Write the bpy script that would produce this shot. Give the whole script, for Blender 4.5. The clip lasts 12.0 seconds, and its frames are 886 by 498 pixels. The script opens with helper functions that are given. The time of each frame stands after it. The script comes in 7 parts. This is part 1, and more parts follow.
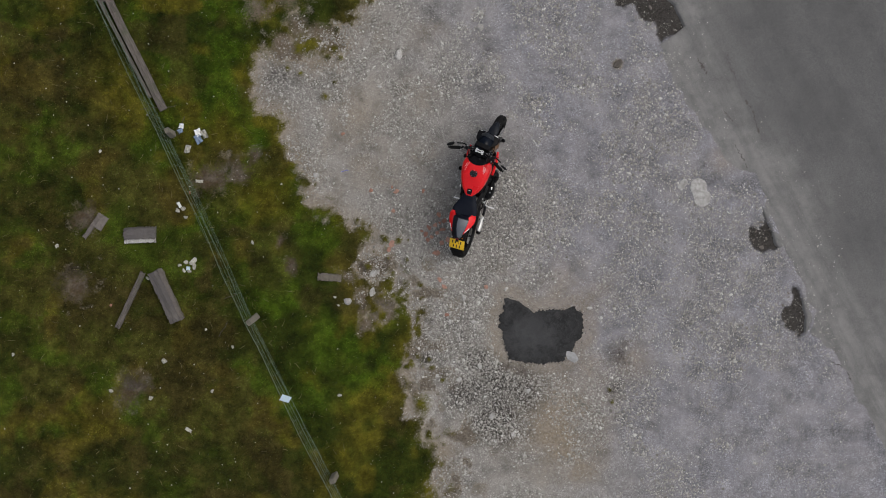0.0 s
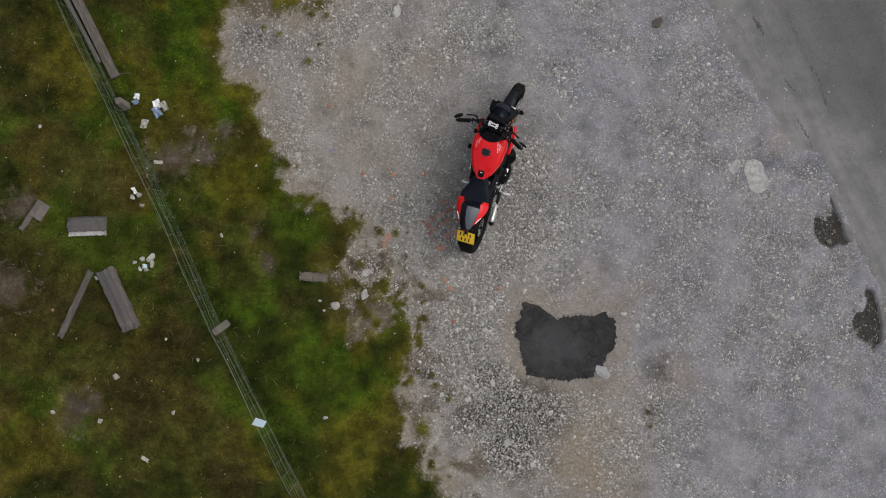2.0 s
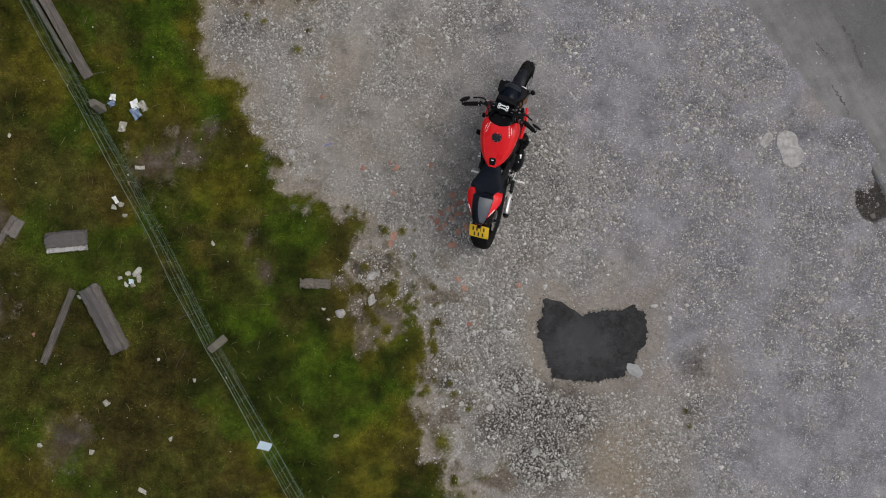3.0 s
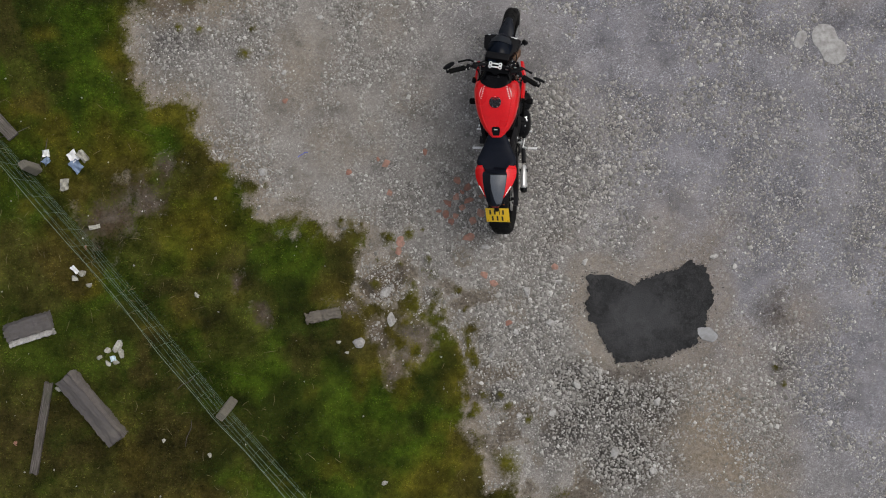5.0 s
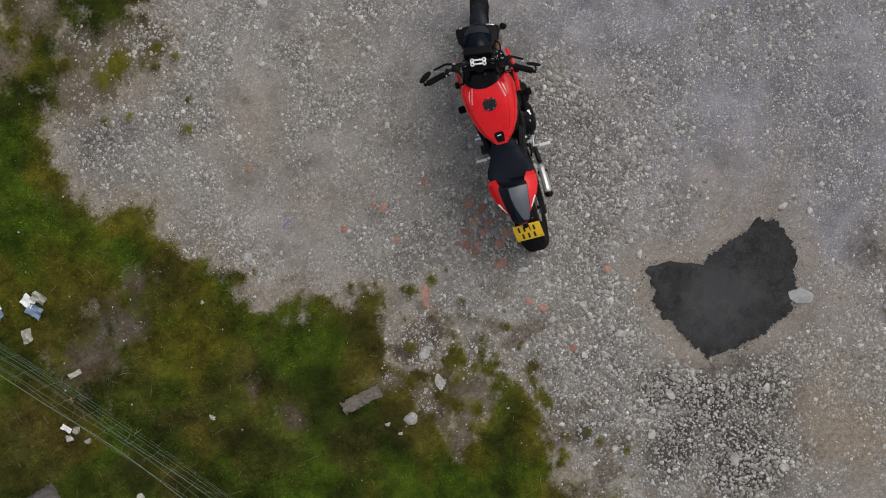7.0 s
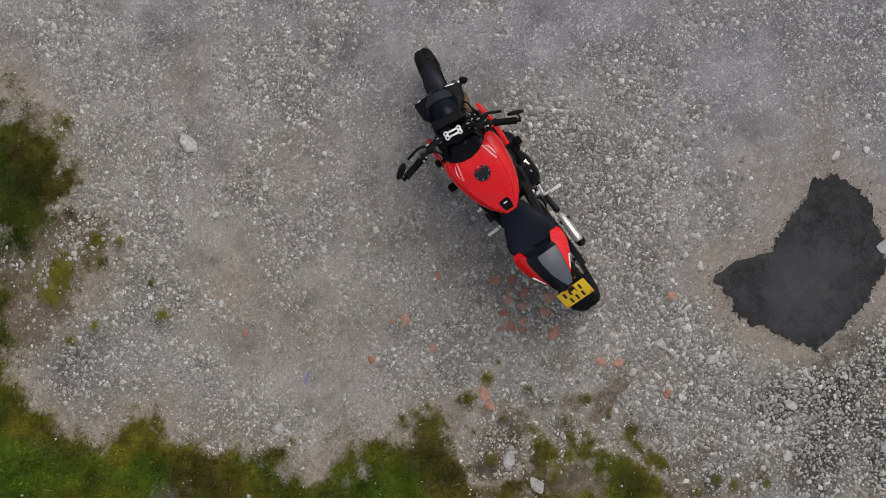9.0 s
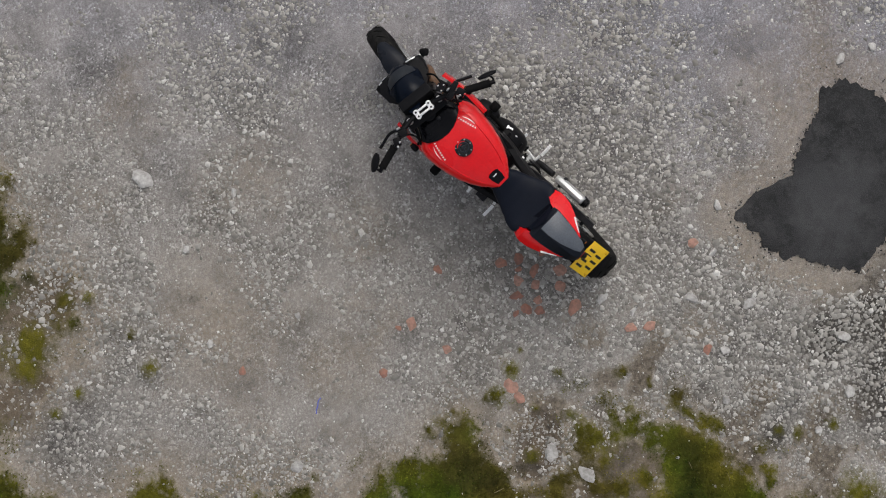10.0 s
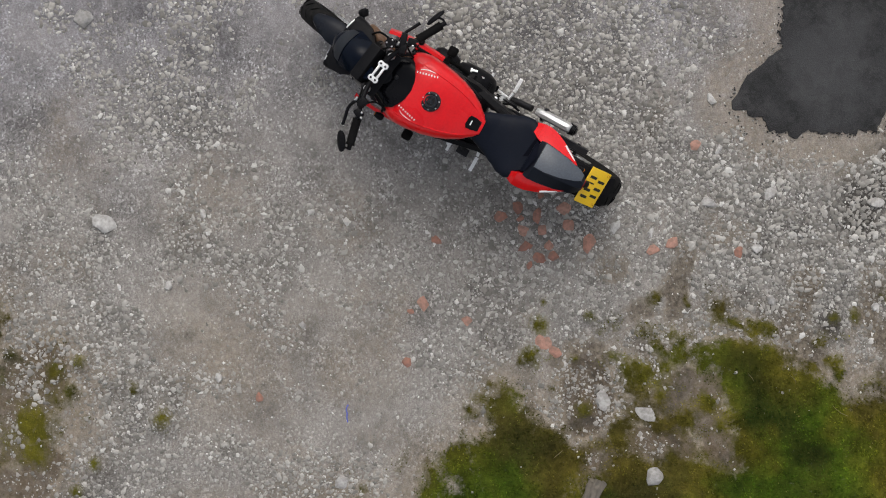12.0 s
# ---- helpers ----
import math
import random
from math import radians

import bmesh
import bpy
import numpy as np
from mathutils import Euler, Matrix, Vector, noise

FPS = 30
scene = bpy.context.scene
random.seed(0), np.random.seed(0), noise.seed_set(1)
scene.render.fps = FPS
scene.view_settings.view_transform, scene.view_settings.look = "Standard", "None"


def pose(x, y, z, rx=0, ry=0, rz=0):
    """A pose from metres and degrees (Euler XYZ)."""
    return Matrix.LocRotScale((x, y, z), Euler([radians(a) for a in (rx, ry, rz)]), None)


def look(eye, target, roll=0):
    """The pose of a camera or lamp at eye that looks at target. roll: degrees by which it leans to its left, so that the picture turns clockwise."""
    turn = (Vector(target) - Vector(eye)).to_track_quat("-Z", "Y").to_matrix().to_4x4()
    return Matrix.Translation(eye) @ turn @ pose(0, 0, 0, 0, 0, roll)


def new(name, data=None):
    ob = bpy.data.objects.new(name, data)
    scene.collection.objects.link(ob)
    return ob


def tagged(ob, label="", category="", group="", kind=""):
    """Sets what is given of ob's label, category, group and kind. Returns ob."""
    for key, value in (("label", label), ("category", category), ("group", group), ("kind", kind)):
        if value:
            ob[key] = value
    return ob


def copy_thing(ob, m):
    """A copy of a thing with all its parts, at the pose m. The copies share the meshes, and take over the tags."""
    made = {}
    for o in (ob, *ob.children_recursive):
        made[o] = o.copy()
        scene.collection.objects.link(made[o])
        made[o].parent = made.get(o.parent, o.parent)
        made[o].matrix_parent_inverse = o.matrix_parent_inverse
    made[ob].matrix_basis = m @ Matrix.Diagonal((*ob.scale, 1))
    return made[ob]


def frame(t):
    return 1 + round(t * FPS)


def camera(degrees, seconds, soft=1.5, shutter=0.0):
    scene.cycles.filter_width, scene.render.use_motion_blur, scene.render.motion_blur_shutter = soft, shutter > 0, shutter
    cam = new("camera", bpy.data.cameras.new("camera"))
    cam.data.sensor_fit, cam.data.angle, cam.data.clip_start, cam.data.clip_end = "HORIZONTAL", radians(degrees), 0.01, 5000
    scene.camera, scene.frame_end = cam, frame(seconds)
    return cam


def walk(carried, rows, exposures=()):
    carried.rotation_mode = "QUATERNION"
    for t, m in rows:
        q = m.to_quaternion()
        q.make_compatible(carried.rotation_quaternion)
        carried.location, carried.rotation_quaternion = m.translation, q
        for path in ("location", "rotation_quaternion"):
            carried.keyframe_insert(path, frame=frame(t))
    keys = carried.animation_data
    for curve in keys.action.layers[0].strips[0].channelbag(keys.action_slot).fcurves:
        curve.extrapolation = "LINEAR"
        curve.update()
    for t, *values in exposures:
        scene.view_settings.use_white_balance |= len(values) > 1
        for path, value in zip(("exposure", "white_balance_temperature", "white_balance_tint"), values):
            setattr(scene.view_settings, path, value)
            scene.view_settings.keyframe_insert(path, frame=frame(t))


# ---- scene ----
cam = camera(38.0, 12.0, 1.05)
# seconds, eye x y z, small tilts, heading
ROWS = [
    (0, 0.000, 0.000, 17.771, 0.18, -0.08, 0.00),
    (0.5, 0.023, -0.036, 17.004, 0.13, 0.03, 0.07),
    (1, 0.028, -0.062, 16.228, 0.12, 0.09, 0.06),
    (1.5, 0.014, -0.072, 15.537, 0.14, 0.08, 0.15),
    (2, -0.038, -0.072, 14.897, 0.24, 0.02, 0.05),
    (2.5, -0.147, -0.096, 14.280, 0.33, -0.16, -0.83),
    (3, -0.183, -0.070, 13.700, 0.14, -0.07, -2.95),
    (3.2, -0.206, -0.048, 13.432, 0.02, -0.10, -4.01),
    (5, -0.351, -0.014, 11.773, -0.09, -0.16, -15.30),
    (5.5, -0.390, 0.040, 11.329, -0.23, -0.21, -18.87),
    (6, -0.433, 0.103, 10.884, -0.19, -0.25, -22.98),
    (6.5, -0.446, 0.215, 10.434, -0.14, -0.27, -27.17),
    (7, -0.409, 0.353, 10.032, -0.04, -0.15, -31.34),
    (7.5, -0.316, 0.519, 9.678, 0.02, 0.01, -36.45),
    (7.7, -0.293, 0.592, 9.500, 0.09, 0.01, -38.51),
    (9.3, -0.083, 0.950, 8.496, 0.13, 0.00, -55.28),
    (9.5, -0.102, 0.936, 8.329, 0.14, -0.01, -57.50),
    (10, -0.126, 0.886, 7.961, 0.05, 0.00, -62.79),
    (10.5, -0.154, 0.841, 7.629, -0.01, 0.00, -68.09),
    (11, -0.173, 0.824, 7.376, -0.07, -0.03, -72.71),
    (11.5, -0.211, 0.828, 7.314, -0.20, -0.11, -75.02),
    (12, -0.236, 0.844, 7.398, -0.46, -0.16, -76.97),
]
EXPOSURE = -0.03
walk(cam, [(t, pose(x, y, z, rx, ry, rz)) for t, x, y, z, rx, ry, rz in ROWS],
     [(0.0, EXPOSURE, 6600, 10), (7.5, EXPOSURE, 6600, 10), (9.5, EXPOSURE + 0.1, 6600, 10), (12.0, EXPOSURE + 0.25, 6600, 10)])

# ---- light: a bright overcast sky, a wide soft sun behind the cloud ----
world = bpy.data.worlds.new("overcast")
scene.world = world
world.use_nodes = True
wn = world.node_tree.nodes
sky = wn.new("ShaderNodeTexSky")
sky.sky_type = "NISHITA"
sky.sun_disc = False
sky.sun_elevation = radians(58)
sky.sun_rotation = radians(75)
sky.air_density, sky.dust_density, sky.ozone_density = 1.0, 4.0, 1.0
wn["Background"].inputs["Strength"].default_value = 0.145
cloud = wn.new("ShaderNodeHueSaturation")
cloud.inputs["Saturation"].default_value = 0.4
world.node_tree.links.new(sky.outputs[0], cloud.inputs["Color"])
world.node_tree.links.new(cloud.outputs[0], wn["Background"].inputs["Color"])
sun = new("sun", bpy.data.lights.new("sun", "SUN"))
sun.data.energy = 0.6
sun.data.angle = radians(50)
sun.data.color = (1.0, 0.97, 0.92)
sun.matrix_world = look((9.0, 2.4, 15.0), (0, 0, 0))


# ---- materials ----
def material(name, base=(0.5, 0.5, 0.5), rough=0.6, metal=0.0, coat=0.0, spec=0.5):
    m = bpy.data.materials.new(name)
    m.use_nodes = True
    b = m.node_tree.nodes["Principled BSDF"]
    b.inputs["Base Color"].default_value = (*base, 1)
    b.inputs["Roughness"].default_value = rough
    b.inputs["Metallic"].default_value = metal
    b.inputs["Coat Weight"].default_value = coat
    b.inputs["Coat Roughness"].default_value = 0.08
    b.inputs["Specular IOR Level"].default_value = spec
    return m


class Nodes:
    """Small wrapper that wires nodes of one material."""

    def __init__(self, m):
        self.t = m.node_tree
        self.b = self.t.nodes["Principled BSDF"]
        self.co = self.t.nodes.new("ShaderNodeTexCoord").outputs["Object"]

    def put(self, socket, value):
        if isinstance(value, bpy.types.NodeSocket):
            self.t.links.new(value, socket)
        elif isinstance(value, tuple) and len(value) == 3 and socket.type == "RGBA":
            socket.default_value = (*value, 1)
        else:
            socket.default_value = value

    def noise(self, scale, detail=4.0, rough=0.55, co=None):
        n = self.t.nodes.new("ShaderNodeTexNoise")
        self.put(n.inputs["Vector"], co or self.co)
        n.inputs["Scale"].default_value, n.inputs["Detail"].default_value = scale, detail
        n.inputs["Roughness"].default_value = rough
        return n.outputs["Fac"]

    def voronoi(self, scale, feature="F1", out="Color", rand=1.0):
        n = self.t.nodes.new("ShaderNodeTexVoronoi")
        n.feature = feature
        self.put(n.inputs["Vector"], self.co)
        n.inputs["Scale"].default_value = scale
        n.inputs["Randomness"].default_value = rand
        return n.outputs[out]

    def ramp(self, fac, *stops):
        n = self.t.nodes.new("ShaderNodeValToRGB")
        self.put(n.inputs["Fac"], fac)
        e = n.color_ramp.elements
        while len(e) < len(stops):
            e.new(0.5)
        for k, (p, c) in zip(e, stops):
            k.position = p
            k.color = (*c, 1) if isinstance(c, tuple) else (c, c, c, 1)
        return n.outputs["Color"]

    def mix(self, fac, a, b, mode="MIX"):
        n = self.t.nodes.new("ShaderNodeMix")
        n.data_type, n.blend_type = "RGBA", mode
        self.put(n.inputs["Factor"], fac)
        self.put(n.inputs[6], a)
        self.put(n.inputs[7], b)
        return n.outputs[2]

    def math(self, op, a, b=0.5, clamp=False):
        n = self.t.nodes.new("ShaderNodeMath")
        n.operation, n.use_clamp = op, clamp
        self.put(n.inputs[0], a)
        self.put(n.inputs[1], b)
        return n.outputs[0]

    def attr(self, name):
        n = self.t.nodes.new("ShaderNodeAttribute")
        n.attribute_name = name
        return n

    def island(self):
        return self.t.nodes.new("ShaderNodeNewGeometry").outputs["Random Per Island"]

    def piece(self):
        return self.t.nodes.new("ShaderNodeObjectInfo").outputs["Random"]

    def bump(self, height, strength=0.4, distance=0.01):
        n = self.t.nodes.new("ShaderNodeBump")
        self.put(n.inputs["Height"], height)
        n.inputs["Strength"].default_value, n.inputs["Distance"].default_value = strength, distance
        self.t.links.new(n.outputs[0], self.b.inputs["Normal"])

    def colour(self, c):
        self.put(self.b.inputs["Base Color"], c)

    def rough(self, r):
        self.put(self.b.inputs["Roughness"], r)


def worn(name, base, rough=0.6, metal=0.0, coat=0.0, var=0.25, scale=9.0, bump=0.0, spec=0.5, dust=0.0):
    """A surface with variation at two scales, a little dust and fine relief."""
    m = material(name, base, rough, metal, coat, spec)
    n = Nodes(m)
    big, fine = n.noise(scale), n.noise(scale * 14, 3)
    lo = tuple(max(0.0, c * (1 - var)) for c in base)
    hi = tuple(min(1.0, c * (1 + var)) for c in base)
    c = n.mix(n.ramp(fine, (0.3, 0.0), (0.7, 1.0)), lo, hi)
    c = n.mix(n.ramp(big, (0.35, 0.0), (0.75, 0.5)), c, hi)
    if dust:
        c = n.mix(n.ramp(n.noise(scale * 2.3, 6), (0.5, 0.0), (0.75, dust)), c, (0.22, 0.2, 0.17))
    n.colour(c)
    n.rough(n.ramp(big, (0.3, max(0.03, rough - 0.08)), (0.7, min(1.0, rough + 0.12))))
    if bump:
        n.bump(fine, bump, 0.002)
    return m


red_paint = worn("red_paint", (0.68, 0.005, 0.009), 0.28, 0.0, 0.6, 0.08, 6, 0, 0.16, 0.03)
black_gloss = worn("black_gloss", (0.003, 0.003, 0.004), 0.1, 0.0, 0.0, 0.3, 6, 0, 0.12, 0.01)
black_satin = worn("black_satin", (0.006, 0.006, 0.007), 0.42, 0.0, 0.0, 0.3, 8, 0.1, 0.08, 0.015)
grey_satin = worn("grey_satin", (0.014, 0.017, 0.022), 0.42, 0.0, 0.0, 0.2, 8, 0.1, 0.25, 0.03)
rubber = worn("rubber", (0.006, 0.006, 0.006), 0.75, 0.0, 0.0, 0.4, 10, 0.3, 0.06, 0.02)
tyre_rubber = worn("tyre_rubber", (0.009, 0.009, 0.009), 0.75, 0.0, 0.0, 0.35, 12, 0.4, 0.08, 0.06)
vinyl = worn("vinyl", (0.005, 0.007, 0.013), 0.45, 0.0, 0.0, 0.25, 12, 0.35, 0.11, 0.01)
cowl_black = worn("cowl_black", (0.006, 0.008, 0.013), 0.36, 0.0, 0.0, 0.15, 6, 0, 0.16, 0.02)
facet_grey = worn("facet_grey", (0.066, 0.077, 0.094), 0.4, 0.0, 0.0, 0.15, 8, 0.1, 0.5, 0.05)
alloy = worn("alloy", (0.62, 0.62, 0.61), 0.4, 0.6, 0.0, 0.15, 14, 0.1)
bright_alloy = worn("bright_alloy", (0.82, 0.82, 0.81), 0.35, 0.6, 0.0, 0.08, 14, 0.1)
steel = worn("steel", (0.5, 0.5, 0.49), 0.28, 1.0, 0.0, 0.15, 20, 0.1)
dark_metal = worn("dark_metal", (0.015, 0.015, 0.017), 0.5, 0.3, 0.0, 0.3, 12, 0.2, 0.25, 0.06)
header_bronze = worn("header_bronze", (0.16, 0.085, 0.05), 0.4, 0.8, 0.0, 0.35, 16, 0.1)
fork_gold = worn("fork_tube", (0.10, 0.10, 0.105), 0.3, 0.9, 0.0, 0.15, 14)
white_vinyl = worn("white_vinyl", (0.75, 0.75, 0.74), 0.45, 0.0, 0.0, 0.06, 20)
plate_yellow = worn("plate_yellow", (0.86, 0.54, 0.02), 0.4, 0.0, 0.1, 0.06, 12, 0, 0.5, 0.03)
plate_black = worn("plate_black", (0.015, 0.013, 0.01), 0.5)
amber_lens = worn("amber_lens", (0.5, 0.14, 0.01), 0.2, 0.0, 0.5)
red_lens = worn("red_lens", (0.35, 0.01, 0.01), 0.15, 0.0, 0.6)
lens_glass = worn("lens_glass", (0.25, 0.27, 0.3), 0.08, 0.0, 1.0)
screen_tint = worn("screen_tint", (0.002, 0.004, 0.009), 0.16, 0.0, 0.0, 0.2, 6, 0, 0.1)
brown_rubber = worn("brown_rubber", (0.11, 0.062, 0.036), 0.5, 0.0, 0.0, 0.3, 20, 0.2, 0.3, 0.1)
guard_grey = worn("guard_grey", (0.008, 0.010, 0.015), 0.3, 0.0, 0.0, 0.25, 9, 0, 0.12, 0.04)
chain_steel = worn("chain_steel", (0.14, 0.13, 0.11), 0.45, 0.8, 0.0, 0.3, 40)


def ground_material():
    """Rolled hardcore: grit, dust, damp stains and worn earth, blended by where each lies."""
    m = material("hardcore", (0.2, 0.19, 0.18), 0.92, spec=0.12)
    n = Nodes(m)
    zone = n.attr("zone").outputs["Color"]
    sep = n.t.nodes.new("ShaderNodeSeparateColor")
    n.t.links.new(zone, sep.inputs[0])
    frayed = n.math("MULTIPLY", n.math("SUBTRACT", n.noise(38, 5, 0.7), 0.5), 1.5)
    grass = n.ramp(n.math("ADD", sep.outputs[0], n.math("MULTIPLY", frayed, 0.8)), (0.3, 0.0), (0.85, 1.0))
    tan = n.ramp(n.math("ADD", sep.outputs[1], n.math("MULTIPLY", frayed, 0.5)), (0.1, 0.0), (0.85, 1.0))
    damp = n.ramp(n.math("ADD", sep.outputs[2], n.math("MULTIPLY", frayed, 0.45)), (0.12, 0.0), (0.8, 1.0))
    grit = n.voronoi(95, "F1", "Color")
    sg = n.t.nodes.new("ShaderNodeSeparateColor")
    n.t.links.new(grit, sg.inputs[0])
    fine = n.voronoi(240, "F1", "Color")
    sf = n.t.nodes.new("ShaderNodeSeparateColor")
    n.t.links.new(fine, sf.inputs[0])
    c = n.ramp(sg.outputs[0], (0.0, (0.085, 0.08, 0.074)), (0.35, (0.17, 0.162, 0.15)), (0.78, (0.31, 0.297, 0.277)), (1.0, (0.66, 0.64, 0.61)))
    c2 = n.ramp(sf.outputs[0], (0.0, (0.08, 0.075, 0.069)), (0.5, (0.19, 0.18, 0.166)), (1.0, (0.42, 0.4, 0.375)))
    c = n.mix(n.ramp(n.noise(7, 5), (0.35, 0.15), (0.65, 0.85)), c, c2)
    dust = n.ramp(n.noise(1.7, 6, 0.6), (0.36, 0.08), (0.64, 0.66))
    c = n.mix(dust, c, n.mix(n.noise(60, 4), (0.245, 0.226, 0.202), (0.36, 0.335, 0.303)))
    c = n.mix(n.ramp(n.noise(4.5, 7, 0.68), (0.46, 0.0), (0.7, 0.55)), c, n.mix(n.noise(90, 3), (0.1, 0.094, 0.088), (0.2, 0.19, 0.178)))
    cool = n.math("MULTIPLY", n.attr("zone").outputs["Alpha"], n.ramp(n.noise(2.2, 5, 0.6), (0.3, 0.7), (0.7, 1.0)))
    c = n.mix(cool, c, n.mix(1.0, c, (0.87, 0.91, 1.08), "MULTIPLY"))
    blot = n.ramp(n.noise(2.6, 7, 0.7), (0.34, 0.66), (0.48, 1.0), (0.68, 1.25))
    c = n.mix(1.0, c, blot, "MULTIPLY")
    earth = n.mix(n.ramp(n.noise(26, 6, 0.7), (0.3, 0.0), (0.7, 1.0)), (0.11, 0.088, 0.062), (0.36, 0.3, 0.225))
    loam = n.mix(n.ramp(n.noise(34, 6, 0.7), (0.3, 0.0), (0.7, 1.0)), (0.034, 0.024, 0.014), (0.098, 0.07, 0.044))
    earth = n.mix(n.ramp(sep.outputs[1], (0.8, 0.0), (0.95, 1.0)), earth, loam)
    c = n.mix(n.math("MULTIPLY", tan, n.ramp(n.noise(5, 6, 0.7), (0.3, 0.65), (0.6, 1.0))), c, earth)
    c = n.mix(n.math("MULTIPLY", damp, n.ramp(n.noise(9, 5), (0.3, 0.5), (0.65, 1.0))), c, n.mix(0.86, c, (0.018, 0.017, 0.016)))
    c = n.mix(n.ramp(n.math("ADD", sep.outputs[2], n.math("MULTIPLY", frayed, 0.9)), (0.45, 0.0), (0.9, 0.9)), c, n.mix(n.ramp(n.noise(48, 4, 0.75), (0.3, 0.0), (0.72, 1.0)), (0.007, 0.006, 0.005), (0.085, 0.077, 0.068)))
    sw = n.t.nodes.new("ShaderNodeSeparateColor")
    n.t.links.new(n.attr("sward").outputs["Color"], sw.inputs[0])
    mott = n.ramp(n.noise(20, 6, 0.75), (0.3, 0.0), (0.7, 1.0))
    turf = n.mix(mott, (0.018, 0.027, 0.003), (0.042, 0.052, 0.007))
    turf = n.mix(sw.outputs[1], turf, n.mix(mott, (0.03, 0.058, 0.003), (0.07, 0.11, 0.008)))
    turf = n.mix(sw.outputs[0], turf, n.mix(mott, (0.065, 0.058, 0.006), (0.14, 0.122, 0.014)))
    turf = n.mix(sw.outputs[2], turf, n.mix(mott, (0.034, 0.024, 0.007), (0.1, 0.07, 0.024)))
    turf = n.mix(1.0, turf, n.ramp(n.noise(3.2, 5, 0.7), (0.34, 0.4), (0.5, 0.8), (0.66, 1.3)), "MULTIPLY")
    c = n.mix(grass, c, turf)
    n.colour(c)
    h = n.math("ADD", n.math("MULTIPLY", n.voronoi(95, "F1", "Distance"), -1.0), n.math("MULTIPLY", n.noise(160, 4), 0.7))
    n.bump(h, 0.55, 0.008)
    n.rough(0.93)
    return m


def stone_material(name, stops, fine=60, rough=0.85, per_piece=False, bump=0.4, dirt=0.8):
    m = material(name, (0.3, 0.3, 0.29), rough, spec=0.3)
    n = Nodes(m)
    c = n.ramp(n.piece() if per_piece else n.island(), *stops)
    c = n.mix(n.ramp(n.noise(fine, 5, 0.65), (0.35, 0.0), (0.65, dirt)), c, n.mix(0.65, c, (0.09, 0.08, 0.07)))
    c = n.mix(n.ramp(n.noise(fine * 0.2, 4), (0.5, 0.0), (0.8, 0.4)), c, (0.2, 0.18, 0.15))
    n.colour(c)
    n.bump(n.noise(fine * 2, 4), bump, 0.004)
    return m


hardcore = ground_material()
flake_mat = stone_material("stone_flakes", ((0.0, (0.15, 0.144, 0.13)), (0.3, (0.26, 0.25, 0.227)), (0.7, (0.37, 0.357, 0.326)), (0.94, (0.48, 0.465, 0.43)), (1.0, (0.66, 0.65, 0.62))), 70, dirt=0.4, bump=0.1)
chip_mat = stone_material("stone_chips", ((0.0, (0.17, 0.163, 0.15)), (0.45, (0.31, 0.3, 0.28)), (0.8, (0.46, 0.45, 0.425)), (1.0, (0.8, 0.79, 0.76))), 120, dirt=0.25)
pale_stone = stone_material("pale_stone", ((0.0, (0.36, 0.352, 0.337)), (1.0, (0.6, 0.588, 0.565))), 40, per_piece=True)
chalky = stone_material("chalky", ((0.0, (0.38, 0.37, 0.31)), (1.0, (0.58, 0.57, 0.5))), 50, per_piece=True)
brick_mat = stone_material("brick_rubble", ((0.0, (0.27, 0.125, 0.092)), (0.5, (0.38, 0.18, 0.13)), (1.0, (0.46, 0.26, 0.2))), 45, per_piece=True)
concrete = stone_material("concrete", ((0.0, (0.13, 0.114, 0.104)), (1.0, (0.2, 0.177, 0.162))), 26, per_piece=True, bump=1.0, dirt=1.0)
slab_grey = stone_material("slab_grey", ((0.0, (0.085, 0.078, 0.078)), (1.0, (0.115, 0.106, 0.105))), 28, per_piece=True, bump=1.0, dirt=1.0)
slab_pale = stone_material("slab_pale", ((0.0, (0.31, 0.315, 0.32)), (1.0, (0.35, 0.355, 0.36))), 22, per_piece=True, dirt=0.5)
post_mat = stone_material("post_concrete", ((0.0, (0.17, 0.157, 0.125)), (1.0, (0.25, 0.232, 0.19))), 30, per_piece=True, bump=0.6)
paper_white = worn("paper_white", (0.72, 0.73, 0.72), 0.6, 0, 0, 0.08, 15)
plastic_blue = worn("plastic_blue", (0.16, 0.22, 0.32), 0.4, 0, 0, 0.2, 15)
plastic_pale = worn("plastic_pale_blue", (0.5, 0.62, 0.7), 0.4, 0, 0, 0.1, 15)
blue_cord = worn("blue_cord", (0.08, 0.1, 0.4), 0.6)
wire_green = worn("wire_green", (0.1, 0.15, 0.11), 0.45, 0.2, 0, 0.25, 30)
wire_bright = worn("wire_galvanised", (0.15, 0.19, 0.145), 0.7, 0.0, 0, 0.2, 30)


def timber_material():
    m = material("weathered_timber", (0.2, 0.18, 0.15), 0.85, spec=0.25)
    n = Nodes(m)
    s = n.t.nodes.new("ShaderNodeMapping")
    s.inputs["Scale"].default_value = (2.0, 40.0, 40.0)
    n.t.links.new(n.co, s.inputs["Vector"])
    g = n.noise(3.0, 6, 0.65, s.outputs[0])
    c = n.ramp(g, (0.3, (0.035, 0.03, 0.027)), (0.52, (0.1, 0.088, 0.078)), (0.78, (0.24, 0.215, 0.19)))
    n.colour(n.mix(n.ramp(n.noise(5, 4), (0.5, 0.0), (0.75, 0.5)), c, (0.07, 0.08, 0.045)))
    n.bump(g, 0.5, 0.004)
    return m


timber = timber_material()


